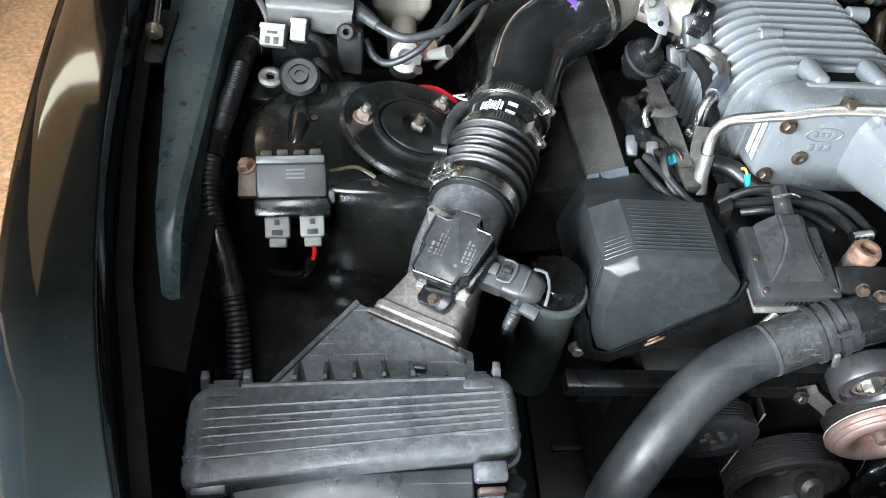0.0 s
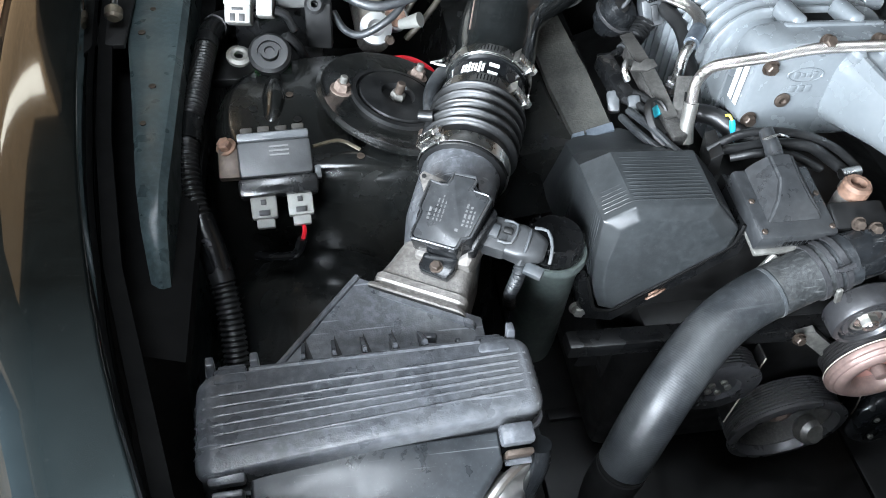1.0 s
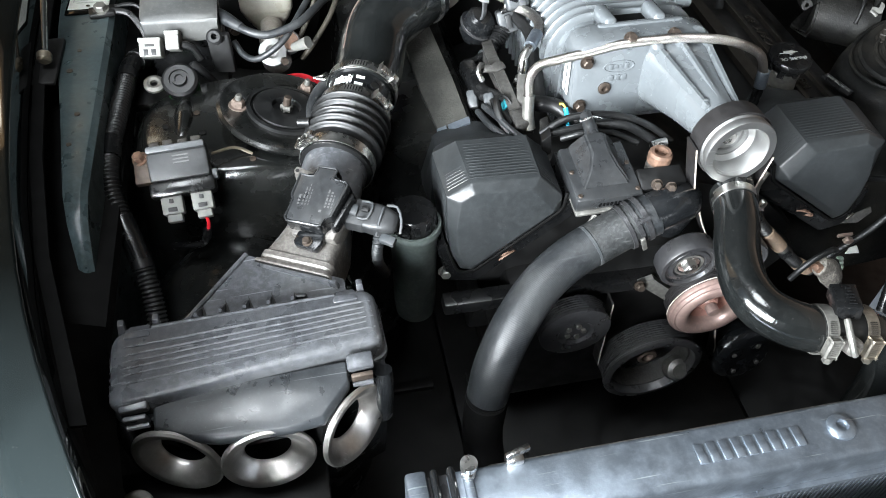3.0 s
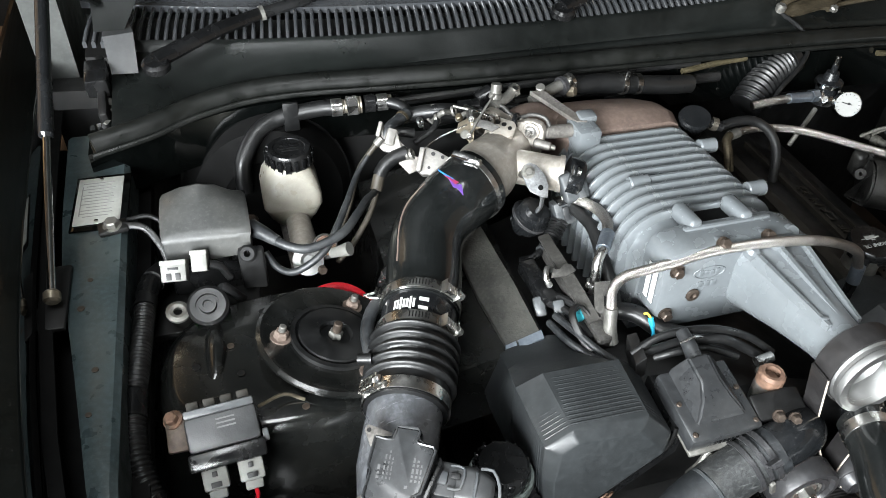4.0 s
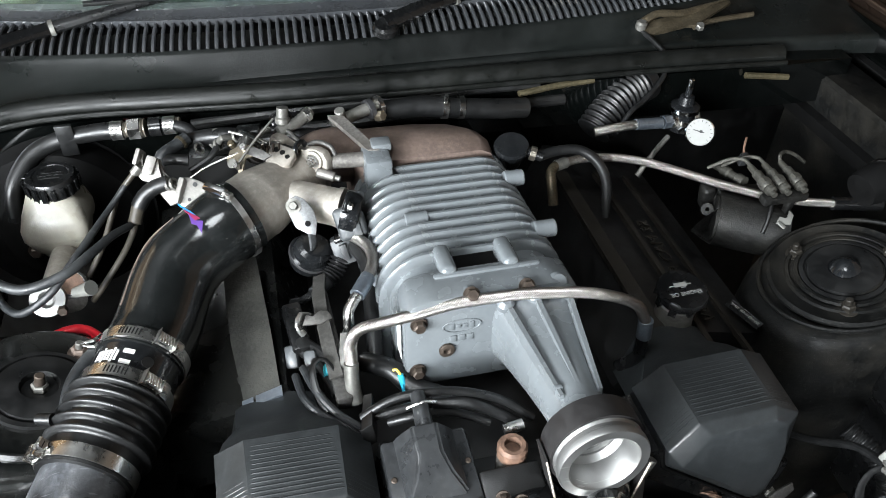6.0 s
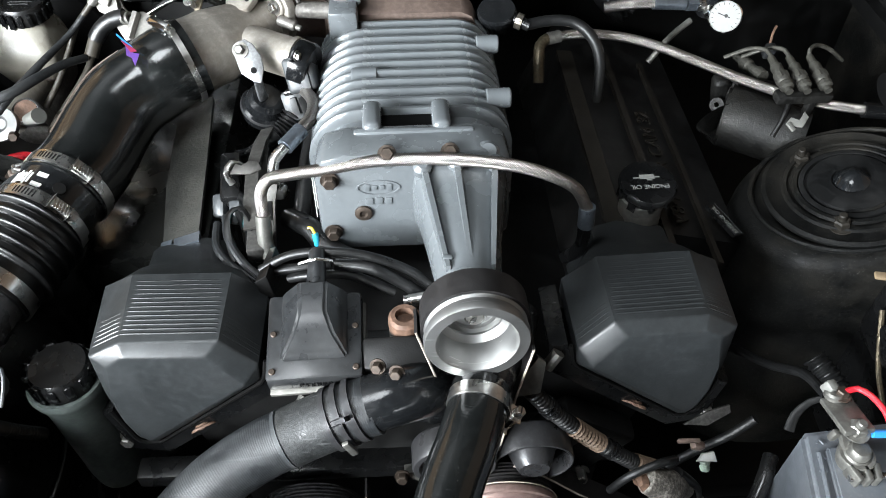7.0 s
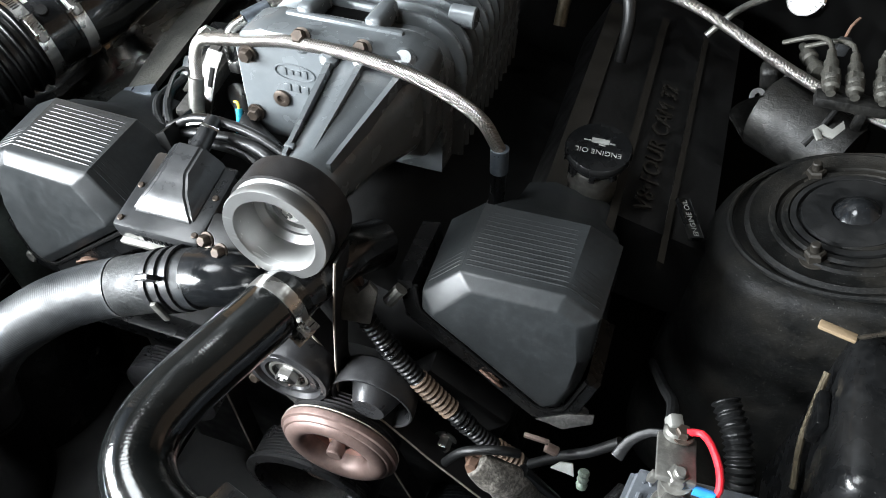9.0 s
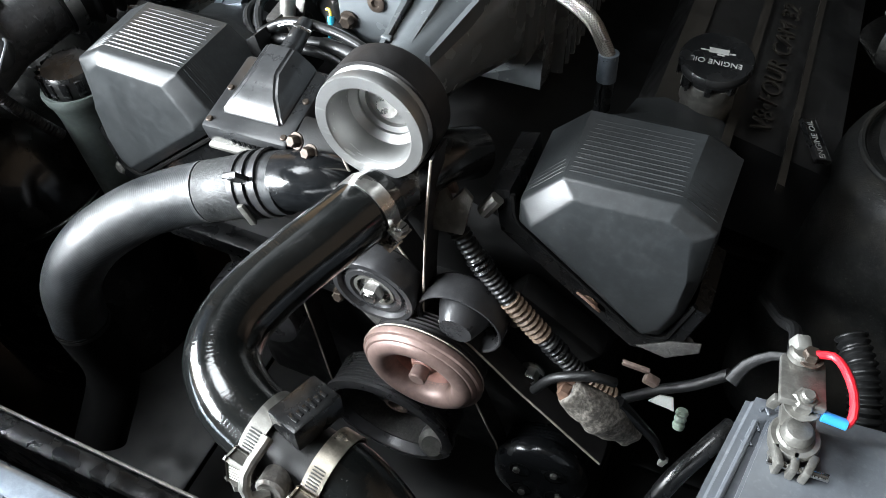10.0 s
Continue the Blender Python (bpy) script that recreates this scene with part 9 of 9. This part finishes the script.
part("cap", lathe([(0, -0.03), (0.016, -0.03), (0.018, -0.008), (0.023, -0.006), (0.024, 0.0), (0.022, 0.004), (0, 0.005)], axes((0.112, 0.240, 0.862), (-0.1, -0.25, 1)), 36), COIL_PLASTIC, cap_)
part("stem", tube([(0.128, 0.233, 0.858), (0.150, 0.222, 0.852)], 0.007, 12, smooth=False), BLACK_PLASTIC, cap_)
part("brass_clip", lathe([(0.008, -0.004), (0.0098, -0.004), (0.0098, 0.004), (0.008, 0.004)], axes((0.138, 0.2275, 0.8555), (0.9, -0.4, -0.2)), 10, closed=True), GOLD, cap_)
part("hose", tube([(0.145, 0.224, 0.852), (0.175, 0.228, 0.855), (0.205, 0.225, 0.853), (0.226, 0.210, 0.840), (0.236, 0.195, 0.815), (0.236, 0.18, 0.77)], 0.0068, 14), RUBBER, cap_)

# right braided line
b2 = thing("braided_oil_line", (0.35, 0.2, 0.74), "long steel braided line tied to the brake valve", "fuel line")
B2 = [(0.176, 0.232, 0.828), (0.215, 0.240, 0.828), (0.262, 0.236, 0.826), (0.305, 0.222, 0.822), (0.350, 0.195, 0.816), (0.400, 0.165, 0.808), (0.445, 0.140, 0.803), (0.490, 0.120, 0.800), (0.535, 0.108, 0.798)]
part("hose", tube(B2, 0.0060, 16, 0.0025), BRAID, b2)
part("elbow", tube([(0.176, 0.232, 0.828), (0.166, 0.224, 0.824), (0.163, 0.208, 0.812), (0.163, 0.195, 0.79)], 0.0070, 14), DIM_BRASS, b2)
part("sleeve", tube([(0.176, 0.232, 0.8275), (0.192, 0.236, 0.8285)], 0.0078, 14, smooth=False), LEAD, b2)
part("end_sleeve", tube([(0.533, 0.1085, 0.798), (0.60, 0.096, 0.795)], 0.0095, 14, smooth=False), BLACK_PLASTIC, b2)
part("cable_tie", tube([(0.451, 0.138, 0.8035), (0.455, 0.136, 0.8030)], 0.0086, 14, smooth=False), DARK, b2)
part("tie_tail", tube([(0.452, 0.128, 0.802), (0.440, 0.110, 0.785), (0.43, 0.10, 0.77)], 0.003, 8), DARK, b2)

# fuel pressure regulator and gauge
fg = thing("pressure_gauge", (0.407, 0.27, 0.80), "round white dial fuel pressure gauge in a chrome rim", "pressure gauge")
GM = axes((0.407, 0.262, 0.833), (-0.42, -0.72, 0.50), (0.85, -0.5, 0))
part("case", lathe([(0, -0.018), (0.018, -0.018), (0.021, -0.014), (0.021, 0.0), (0.0195, 0.002), (0.0185, 0.0), (0.0, 0.0)], GM, 44), CHROME, fg)
part("dial", cyl(0.0186, 0.0006, GM @ Matrix.Translation((0, 0, 0.0002)), 40), CREAM, fg)
part("needle", box((0.016, 0.0012, 0.0006), GM @ pose(-0.002, 0.001, 0.0014, 0, 0, 172)), DARK, fg)
part("needle_hub", cyl(0.0022, 0.0012, GM @ Matrix.Translation((0.001, 0.001, 0.001)), 14), DARK, fg)
ticks = bmesh.new()
for i in range(13):
    box((0.0006, 0.003, 0.0004), GM @ Matrix.Rotation(radians(-130 + i * 21.7), 4, "Z") @ Matrix.Translation((0, 0.0158, 0.0010)), bm=ticks)
part("dial_ticks", ticks, DARK, fg)
rg = thing("fuel_regulator", (0.408, 0.31, 0.78), "black and silver fuel pressure regulator with fittings", "fuel regulator")
part("body", lathe([(0, 0), (0.018, 0), (0.018, 0.03), (0.021, 0.032), (0.021, 0.040), (0.013, 0.043), (0.010, 0.055), (0.005, 0.056), (0.005, 0.068), (0, 0.068)], (0.410, 0.318, 0.806), 28), COIL_PLASTIC, rg)
part("screw", cyl(0.004, 0.016, (0.410, 0.318, 0.872), 12, bevel=0.001), CHROME, rg)
part("band", lathe([(0.0212, 0), (0.022, 0), (0.022, 0.006), (0.0212, 0.006)], (0.410, 0.318, 0.838), 24, closed=True), CHROME, rg)
for d in ((-0.8, -0.3, 0), (0.9, 0.1, 0), (-0.25, -0.75, -0.3)):
    part("port_nut", hexbolt(axes(Vector((0.410, 0.318, 0.824)) + Vector(d) * 0.014, d), 0.010, 0.014), STEEL, rg)
part("feed_sleeve", tube([(0.368, 0.305, 0.828), (0.325, 0.302, 0.832)], 0.0085, 14, smooth=False), RAD_ALU, rg)
part("feed_nut", lathe([(0, 0), (0.0105, 0), (0.0105, 0.014), (0, 0.014)], axes((0.384, 0.308, 0.827), (-1, -0.15, 0.06)), 6), RAD_ALU, rg)
part("feed_braid", tube([(0.325, 0.302, 0.832), (0.295, 0.300, 0.832), (0.262, 0.305, 0.825)], 0.0068, 14, 0.0025), BRAID, rg)
part("return_pipe", tube([(0.375, 0.29, 0.812), (0.345, 0.27, 0.80), (0.320, 0.26, 0.77)], 0.004, 10), LEAD, rg)
# corrugated ducts on the bulkhead
cd_ = thing("corrugated_duct", (0.30, 0.36, 0.80), "black corrugated duct in front of the bulkhead", "hose")
DUCT = [(0.275, 0.335, 0.806), (0.300, 0.350, 0.826), (0.330, 0.366, 0.840), (0.365, 0.382, 0.848)]
part("duct", tube(DUCT, lambda s, u: 0.0255 + 0.0026 * math.sin(s / 0.0088 * 2 * math.pi), 30, 0.0014), RUBBER, cd_, angle=80)
part("cuff", tube([(0.365, 0.382, 0.848), (0.380, 0.389, 0.850)], 0.0275, 30, smooth=False), RUBBER, cd_)
DIM_GOLD = mat("yellowed_metal", (0.060, 0.050, 0.028), 0.5, metal=0.3, var=0.5, scale=40)
solid("yellowed_rail", tube([(0.165, 0.372, 0.862), (0.23, 0.378, 0.866), (0.285, 0.380, 0.868)], 0.005, 8), DIM_GOLD, "yellowed metal strip on the bulkhead", "metal strip")
solid("yellowed_rail", tube([(0.53, 0.36, 0.86), (0.60, 0.35, 0.855)], 0.005, 8), DIM_GOLD, "yellowed metal strip on the bulkhead", "metal strip")
bp = thing("bulkhead_pipe", (-0.1, 0.39, 0.80), "dark pipes running along the bulkhead", "pipe")
part("pipe", tube([(-0.30, 0.398, 0.852), (-0.15, 0.392, 0.860), (0.0, 0.388, 0.864), (0.14, 0.385, 0.868), (0.20, 0.383, 0.866)], 0.007, 10), RUBBER, bp)
part("pipe", tube([(-0.25, 0.392, 0.830), (-0.10, 0.385, 0.835), (0.08, 0.38, 0.840), (0.24, 0.378, 0.842)], 0.009, 10), RUBBER, bp)

# spring clamp with a lead, resting on the cowl
jc = thing("earth_clamp", (0.46, 0.467, 0.895), "worn brassy spring clamp with a black lead", "spring clamp")
part("jaw", prism([(-0.075, -0.010, 0), (-0.055, -0.016, 0), (0.0, -0.012, 0), (0.012, -0.020, 0), (0.022, -0.012, 0), (0.085, 0.010, 0), (0.085, 0.018, 0), (0.02, 0.012, 0), (-0.05, 0.012, 0), (-0.075, 0.008, 0)], (0, 0, 0.006), 0.0015, m=axes((0.465, 0.462, 0.908), (-0.15, -0.35, 1), (1, 0.05, 0))), DIM_BRASS, jc)
part("handle", tube([(0.475, 0.445, 0.905), (0.51, 0.452, 0.910), (0.585, 0.458, 0.912)], 0.0045, 10), DIM_BRASS, jc)
part("upper_jaw", tube([(0.395, 0.465, 0.912), (0.42, 0.468, 0.922), (0.46, 0.467, 0.920), (0.50, 0.474, 0.922), (0.552, 0.484, 0.924)], 0.006, 10, squash=0.7), DIM_BRASS, jc)
part("nose", cyl(0.009, 0.016, axes((0.392, 0.463, 0.900), (0, -0.2, 1)), 16, bevel=0.003), LEAD, jc)
part("rivet", hexbolt(axes((0.482, 0.440, 0.906), (-0.1, -0.5, 1)), 0.007, 0.008), LEAD, jc)
part("lead", tube([(0.392, 0.458, 0.900), (0.400, 0.430, 0.896), (0.408, 0.400, 0.885), (0.395, 0.370, 0.868), (0.360, 0.345, 0.850), (0.325, 0.325, 0.838), (0.30, 0.31, 0.815)], 0.0038, 10), RUBBER, jc)

# brake valve with pipe unions on the right
DULL_PIPE = mat("dull_pipe", (0.062, 0.060, 0.052), 0.48, metal=0.5, var=0.5, scale=50, dust=0.6, dust_colour=(0.050, 0.046, 0.036), bump=0.4)
GRIMY = mat("grimy_casting", (0.010, 0.0098, 0.009), 0.5, metal=0.3, var=0.7, scale=30, dust=0.5, dust_colour=(0.026, 0.0245, 0.020), bump=0.6, mottle=0.25)
bv = thing("brake_valve", (0.41, 0.15, 0.70), "dirty aluminium brake valve block with pipe unions", "brake valve")
part("drum", tube([(0.392, 0.162, 0.756), (0.398, 0.159, 0.756), (0.400, 0.158, 0.756), (0.468, 0.116, 0.752), (0.478, 0.110, 0.752)], lambda q, u: 0.034 if u < 0.06 else 0.039 - 0.003 * u, 34, 0.004), GRIMY, bv)
part("block", box((0.095, 0.050, 0.044), pose(0.446, 0.172, 0.764, 6, 0, -20), 0.010, seg=3), GRIMY, bv)
part("manifold", box((0.066, 0.016, 0.012), pose(0.457, 0.116, 0.815, 4, 0, 0), 0.003), GRIMY, bv)
part("manifold_leg", box((0.009, 0.010, 0.044), pose(0.470, 0.117, 0.792, 4, 0, 0), 0.002), GRIMY, bv)
part("ear", lathe([(0.003, 0.002), (0.0105, 0), (0.0125, 0.002), (0.0125, 0.008), (0.0105, 0.010), (0.004, 0.010), (0.003, 0.006)], axes((0.402, 0.188, 0.782), (-0.3, -0.7, 0.6)), 24, closed=True), GRIMY, bv)
part("ear", box((0.020, 0.022, 0.046), pose(0.392, 0.186, 0.776, 10, -15, 0), 0.007, seg=3), GRIMY, bv)
part("ear", lathe([(0.003, 0.0), (0.0085, 0), (0.0095, 0.002), (0.0085, 0.008), (0.003, 0.008)], axes((0.386, 0.170, 0.766), (-0.4, -0.7, 0.5)), 20, closed=True), GRIMY, bv)
for i, x in enumerate((0.4345, 0.4555, 0.4800)):
    um = axes((x, 0.108, 0.827), (-0.02 + 0.01 * i, 1, 0.08))
    union = part("union", lathe([(0, 0), (0.0042, 0), (0.0045, 0.006), (0.0076, 0.008), (0.0082, 0.013), (0.0066, 0.0155), (0.0082, 0.018), (0.0082, 0.031), (0.0064, 0.033), (0.0068, 0.045), (0.0050, 0.047), (0.0042, 0.062), (0, 0.062)], um, 18), DULL_PIPE, bv)
    part("union_hex", lathe([(0.006, 0.0205), (0.0092, 0.0205), (0.0092, 0.0285), (0.006, 0.0285)], um, 6, closed=True), DULL_PIPE, union)
    end = um @ Vector((0, 0, 0.060))
    bends = ((-0.003, 0.012, 0.004), (-0.016, 0.026, -0.002), (-0.040, 0.036, -0.020)) if i < 2 else ((0.001, 0.008, 0.006), (0.014, 0.017, 0.006), (0.032, 0.017, -0.001), (0.050, 0.012, -0.014))
    part("pipe", tube([um @ Vector((0, 0, 0.050)), end] + [end + Vector(v) for v in bends], 0.0026, 10), DULL_PIPE, bv)
side = axes((0.430, 0.166, 0.808), (-0.27, 0.94, -0.1))
part("side_union", lathe([(0, 0), (0.008, 0), (0.0085, 0.012), (0.0062, 0.014), (0.0062, 0.026), (0.0085, 0.028), (0.0085, 0.038), (0.0045, 0.041), (0.004, 0.056), (0, 0.056)], side, 14), DULL_PIPE, bv)
part("wire_plug", box((0.012, 0.012, 0.018), pose(0.448, 0.205, 0.818, 20), 0.002), GREY_DARK, bv)
part("wire", tube([(0.448, 0.208, 0.826), (0.450, 0.214, 0.836), (0.456, 0.222, 0.842)], 0.0016, 6), RUST, bv)
tg = thing("torn_tag", (0.435, 0.075, 0.79), "torn pale tape tag on the strut stud", "tag")
part("tape", prism([(-0.012, 0.0, 0), (-0.004, 0.008, 0), (0.004, 0.002, 0), (0.012, 0.014, 0), (0.015, 0.006, 0), (0.006, -0.006, 0), (-0.006, -0.004, 0)], (0, 0, 0.003), 0.0008, m=axes((0.440, 0.082, 0.802), (-0.1, -0.5, 1))), PALE, tg)
part("tape_stub", box((0.006, 0.012, 0.003), pose(0.432, 0.076, 0.803, 20, 0, 30), 0.001), PALE, tg)
ch = thing("charge_pipe", (0.58, 0.07, 0.72), "dark pipe with a bright chrome band", "pipe")
part("pipe", tube([(0.545, 0.062, 0.868), (0.60, 0.070, 0.862), (0.68, 0.08, 0.85)], 0.026, 28), PULLEY_DARK, ch)
# black taper added where the pipe only fades into shade
part("closed_end", tube([(0.546, 0.0622, 0.8675), (0.538, 0.061, 0.8672), (0.526, 0.0592, 0.864), (0.512, 0.057, 0.860)], lambda q, u: 0.0258 - 0.004 * u * u, 24, 0.003), FLAT_BLACK_SHADE, ch)
part("band", tube([(0.541, 0.0615, 0.8684), (0.578, 0.0668, 0.8643)], 0.0275, 32, smooth=False), CHROME, ch)
part("bend", tube([(0.66, 0.078, 0.853), (0.68, 0.08, 0.82), (0.68, 0.08, 0.72)], 0.026, 24), PULLEY_DARK, ch)
for k, r in enumerate((0.029, 0.040, 0.056, 0.066)):
    m_ = axes((0.470, -0.010, 0.786 + 0.008 - 0.0012 * k), (-0.27, 0.03, 1))
    part("mount_ring", lathe([(r - 0.0035, 0), (r - 0.002, 0.0035), (r + 0.002, 0.0035), (r + 0.0035, 0)], m_, 48), SHADED_BLACK, right_tower)
part("mount_dome", lathe([(0, 0.017), (0.006, 0.0163), (0.013, 0.012), (0.020, 0.004), (0.024, 0)], axes((0.470, -0.010, 0.792), (-0.27, 0.03, 1)), 36), COIL_PLASTIC, right_tower, "shiny dark dome of the strut mount")

# ---- right front: fuse box and battery ----
TAN = mat("tan_card", (0.20, 0.145, 0.085), 0.7, var=0.2)
rb = thing("relay_cover", (0.53, -0.18, 0.55), "large black plastic relay box cover with tape edge", "fuse box")
RBm = pose(0.545, -0.185, 0.72, 0, 0, -4)
part("cover", box((0.150, 0.150, 0.10), RBm, 0.018, seg=3), BLACK_PLASTIC, rb)
part("lower", box((0.140, 0.140, 0.16), RBm @ Matrix.Translation((0, 0, -0.12)), 0.006), BLACK_PLASTIC, rb)
part("latch", box((0.010, 0.034, 0.03), RBm @ Matrix.Translation((-0.080, 0.01, 0.0)), 0.003), BLACK_PLASTIC, rb)
part("latch_rod", tube([RBm @ Vector(p) for p in ((-0.082, 0.04, 0.02), (-0.084, 0.0, -0.02), (-0.078, -0.03, -0.05))], 0.0028, 8), DIM_BRASS, rb)
part("tan_tab", box((0.028, 0.008, 0.004), pose(0.458, -0.132, 0.783, 0, 0, -13), 0.001), TAN, rb, "tan card tab")
part("tan_edge", tube([(0.470, -0.135, 0.783), (0.532, -0.103, 0.786)], 0.0020, 8, smooth=False), GOLD, rb)
solid("split_conduit", tube([(0.400, -0.165, 0.70), (0.415, -0.195, 0.69), (0.425, -0.225, 0.665), (0.43, -0.24, 0.60)], lambda s, u: 0.011 + 0.0014 * math.sin(s / 0.0056 * 2 * math.pi), 16, 0.001), RUBBER, "black corrugated conduit near the relay box", "wiring loom")
bt = thing("battery", (0.415, -0.37, 0.45), "grey car battery with a dull lead terminal", "battery")
bp_ = [(0.334, -0.266), (0.50, -0.255), (0.515, -0.475), (0.292, -0.475)]
bc = loft([[(x + 0.004, y, 0.50) for x, y in bp_], [(x, y, 0.738) for x, y in bp_]])
bmesh.ops.bevel(bc, geom=bc.edges[:], offset=0.005, segments=3, affect="EDGES")
part("case", bc, BATTERY, bt)
tp_ = [(0.347, -0.285), (0.495, -0.270), (0.510, -0.470), (0.318, -0.470)]
tb_ = loft([[(x, y, z) for x, y in tp_] for z in (0.736, 0.744)])
bmesh.ops.bevel(tb_, geom=tb_.edges[:], offset=0.002, segments=2, affect="EDGES")
part("top_step", tb_, BATTERY, bt)
part("moulded_rib", tube([(0.341, -0.288, 0.7395), (0.306, -0.465, 0.7395)], 0.0022, 8, smooth=False), BATTERY, bt)
part("moulded_rib", tube([(0.352, -0.352, 0.745), (0.46, -0.362, 0.745)], 0.0010, 6, smooth=False), DARK, bt)
part("caps_strip", box((0.14, 0.028, 0.008), pose(0.43, -0.41, 0.747, 0, 0, -2), 0.003), BATTERY, bt)
for q in ((0.345, -0.279), (0.341, -0.293), (0.338, -0.305)):
    part("moulded_mark", tube([(q[0] - 0.003, q[1], 0.7395), (q[0], q[1] + 0.003, 0.7400), (q[0] + 0.003, q[1] - 0.001, 0.7395)], 0.0010, 6), BATTERY, bt)
tm = thing("battery_terminal", (0.361, -0.301, 0.744), "dull metal battery clamp with bolts", "battery terminal")
part("post_clamp", lathe([(0, 0), (0.0125, 0), (0.0135, 0.003), (0.0130, 0.014), (0.0100, 0.017), (0, 0.017)], (0.3615, -0.3000, 0.7435), 28), LEAD, tm)
part("collar", lathe([(0.0098, 0.010), (0.0150, 0.010), (0.0155, 0.013), (0.0145, 0.0155), (0.0098, 0.0155)], (0.3615, -0.3000, 0.7435), 28, closed=True), LEAD, tm)
part("post_top", lathe([(0, 0), (0.0095, 0), (0.0095, 0.005), (0.0075, 0.008), (0.003, 0.009), (0, 0.0085)], (0.3615, -0.3000, 0.7600), 28), LEAD, tm)
for dx, r in ((-0.0085, 18), (0.0015, 0), (0.0105, -16)):
    part("jaw", box((0.0050, 0.0150, 0.0150), pose(0.3625 + dx, -0.3155, 0.7515, 0, 0, r), 0.0015), LEAD, tm)
part("jaw_bolt", tube([(0.350, -0.3175, 0.7505), (0.3845, -0.3165, 0.7515)], lambda s, u: 0.0028 + 0.0004 * math.sin(s / 0.0016 * 6.28), 12, 0.0004, smooth=False), STEEL, tm)
part("neck", loft([[(0.3515, -0.297, 0.7610), (0.3715, -0.296, 0.7610), (0.3715, -0.296, 0.7530), (0.3515, -0.297, 0.7530)], [(0.3480, -0.284, 0.7720), (0.3690, -0.282, 0.7720), (0.3690, -0.282, 0.7660), (0.3480, -0.284, 0.7660)]]), LEAD, tm)
part("bus_plate", box((0.0265, 0.040, 0.0055), pose(0.3565, -0.2735, 0.7765, -14, 0, 3), 0.0012), LEAD, tm)
part("side_ear", box((0.006, 0.006, 0.012), pose(0.3450, -0.2850, 0.7650, 0, 10, 0), 0.0015), LEAD, tm)
part("bus_end", cyl(0.0085, 0.008, axes((0.3535, -0.2545, 0.7735), (0, 0.2, 1)), 22, bevel=0.002), LEAD, tm)
part("end_bolt", hexbolt(axes((0.3580, -0.2560, 0.7790), (0, 0.1, 1)), 0.0055, 0.006, washer=0.008), OLD_BOLT, tm)
part("hex_bolt", hexbolt(axes((0.3590, -0.2870, 0.7745), (0, -0.1, 1)), 0.0080, 0.0085, washer=0.0115), LEAD, tm)
part("bolt_tip", cyl(0.0042, 0.0155, axes((0.3590, -0.2870, 0.7745), (0, -0.1, 1)), 16, bevel=0.001), LEAD, tm)
rw = thing("red_wire", (0.375, -0.28, 0.75), "bright red wire with a blue crimp", "wire")
part("wire", tube([(0.3600, -0.2560, 0.7850), (0.3690, -0.2555, 0.7880), (0.3760, -0.2640, 0.7900), (0.3830, -0.2770, 0.7870), (0.3860, -0.2880, 0.7800), (0.3835, -0.2930, 0.7760)], 0.0027, 10), RED, rw)
part("crimp", tube([(0.3840, -0.2925, 0.7765), (0.3700, -0.2920, 0.7770)], 0.0036, 12, smooth=False), BLUE, rw)
tp = thing("taped_cable", (0.33, -0.26, 0.70), "black taped cable end beside the battery", "cable")
part("tape", tube([(0.350, -0.252, 0.7690), (0.338, -0.252, 0.7640), (0.326, -0.258, 0.7540), (0.320, -0.268, 0.7440)], lambda s, u: 0.0026 + 0.0022 * u, 10, squash=0.5), RUBBER, tp)
part("cable", tube([(0.350, -0.252, 0.7720), (0.352, -0.215, 0.75), (0.350, -0.17, 0.70), (0.34, -0.12, 0.66)], 0.0045, 10), RUBBER, tp)
solid("white_plug", box((0.010, 0.010, 0.012), pose(0.351, -0.248, 0.780, 10, 10, 20), 0.002), PALE, "small white plug by the battery wires", "connector")
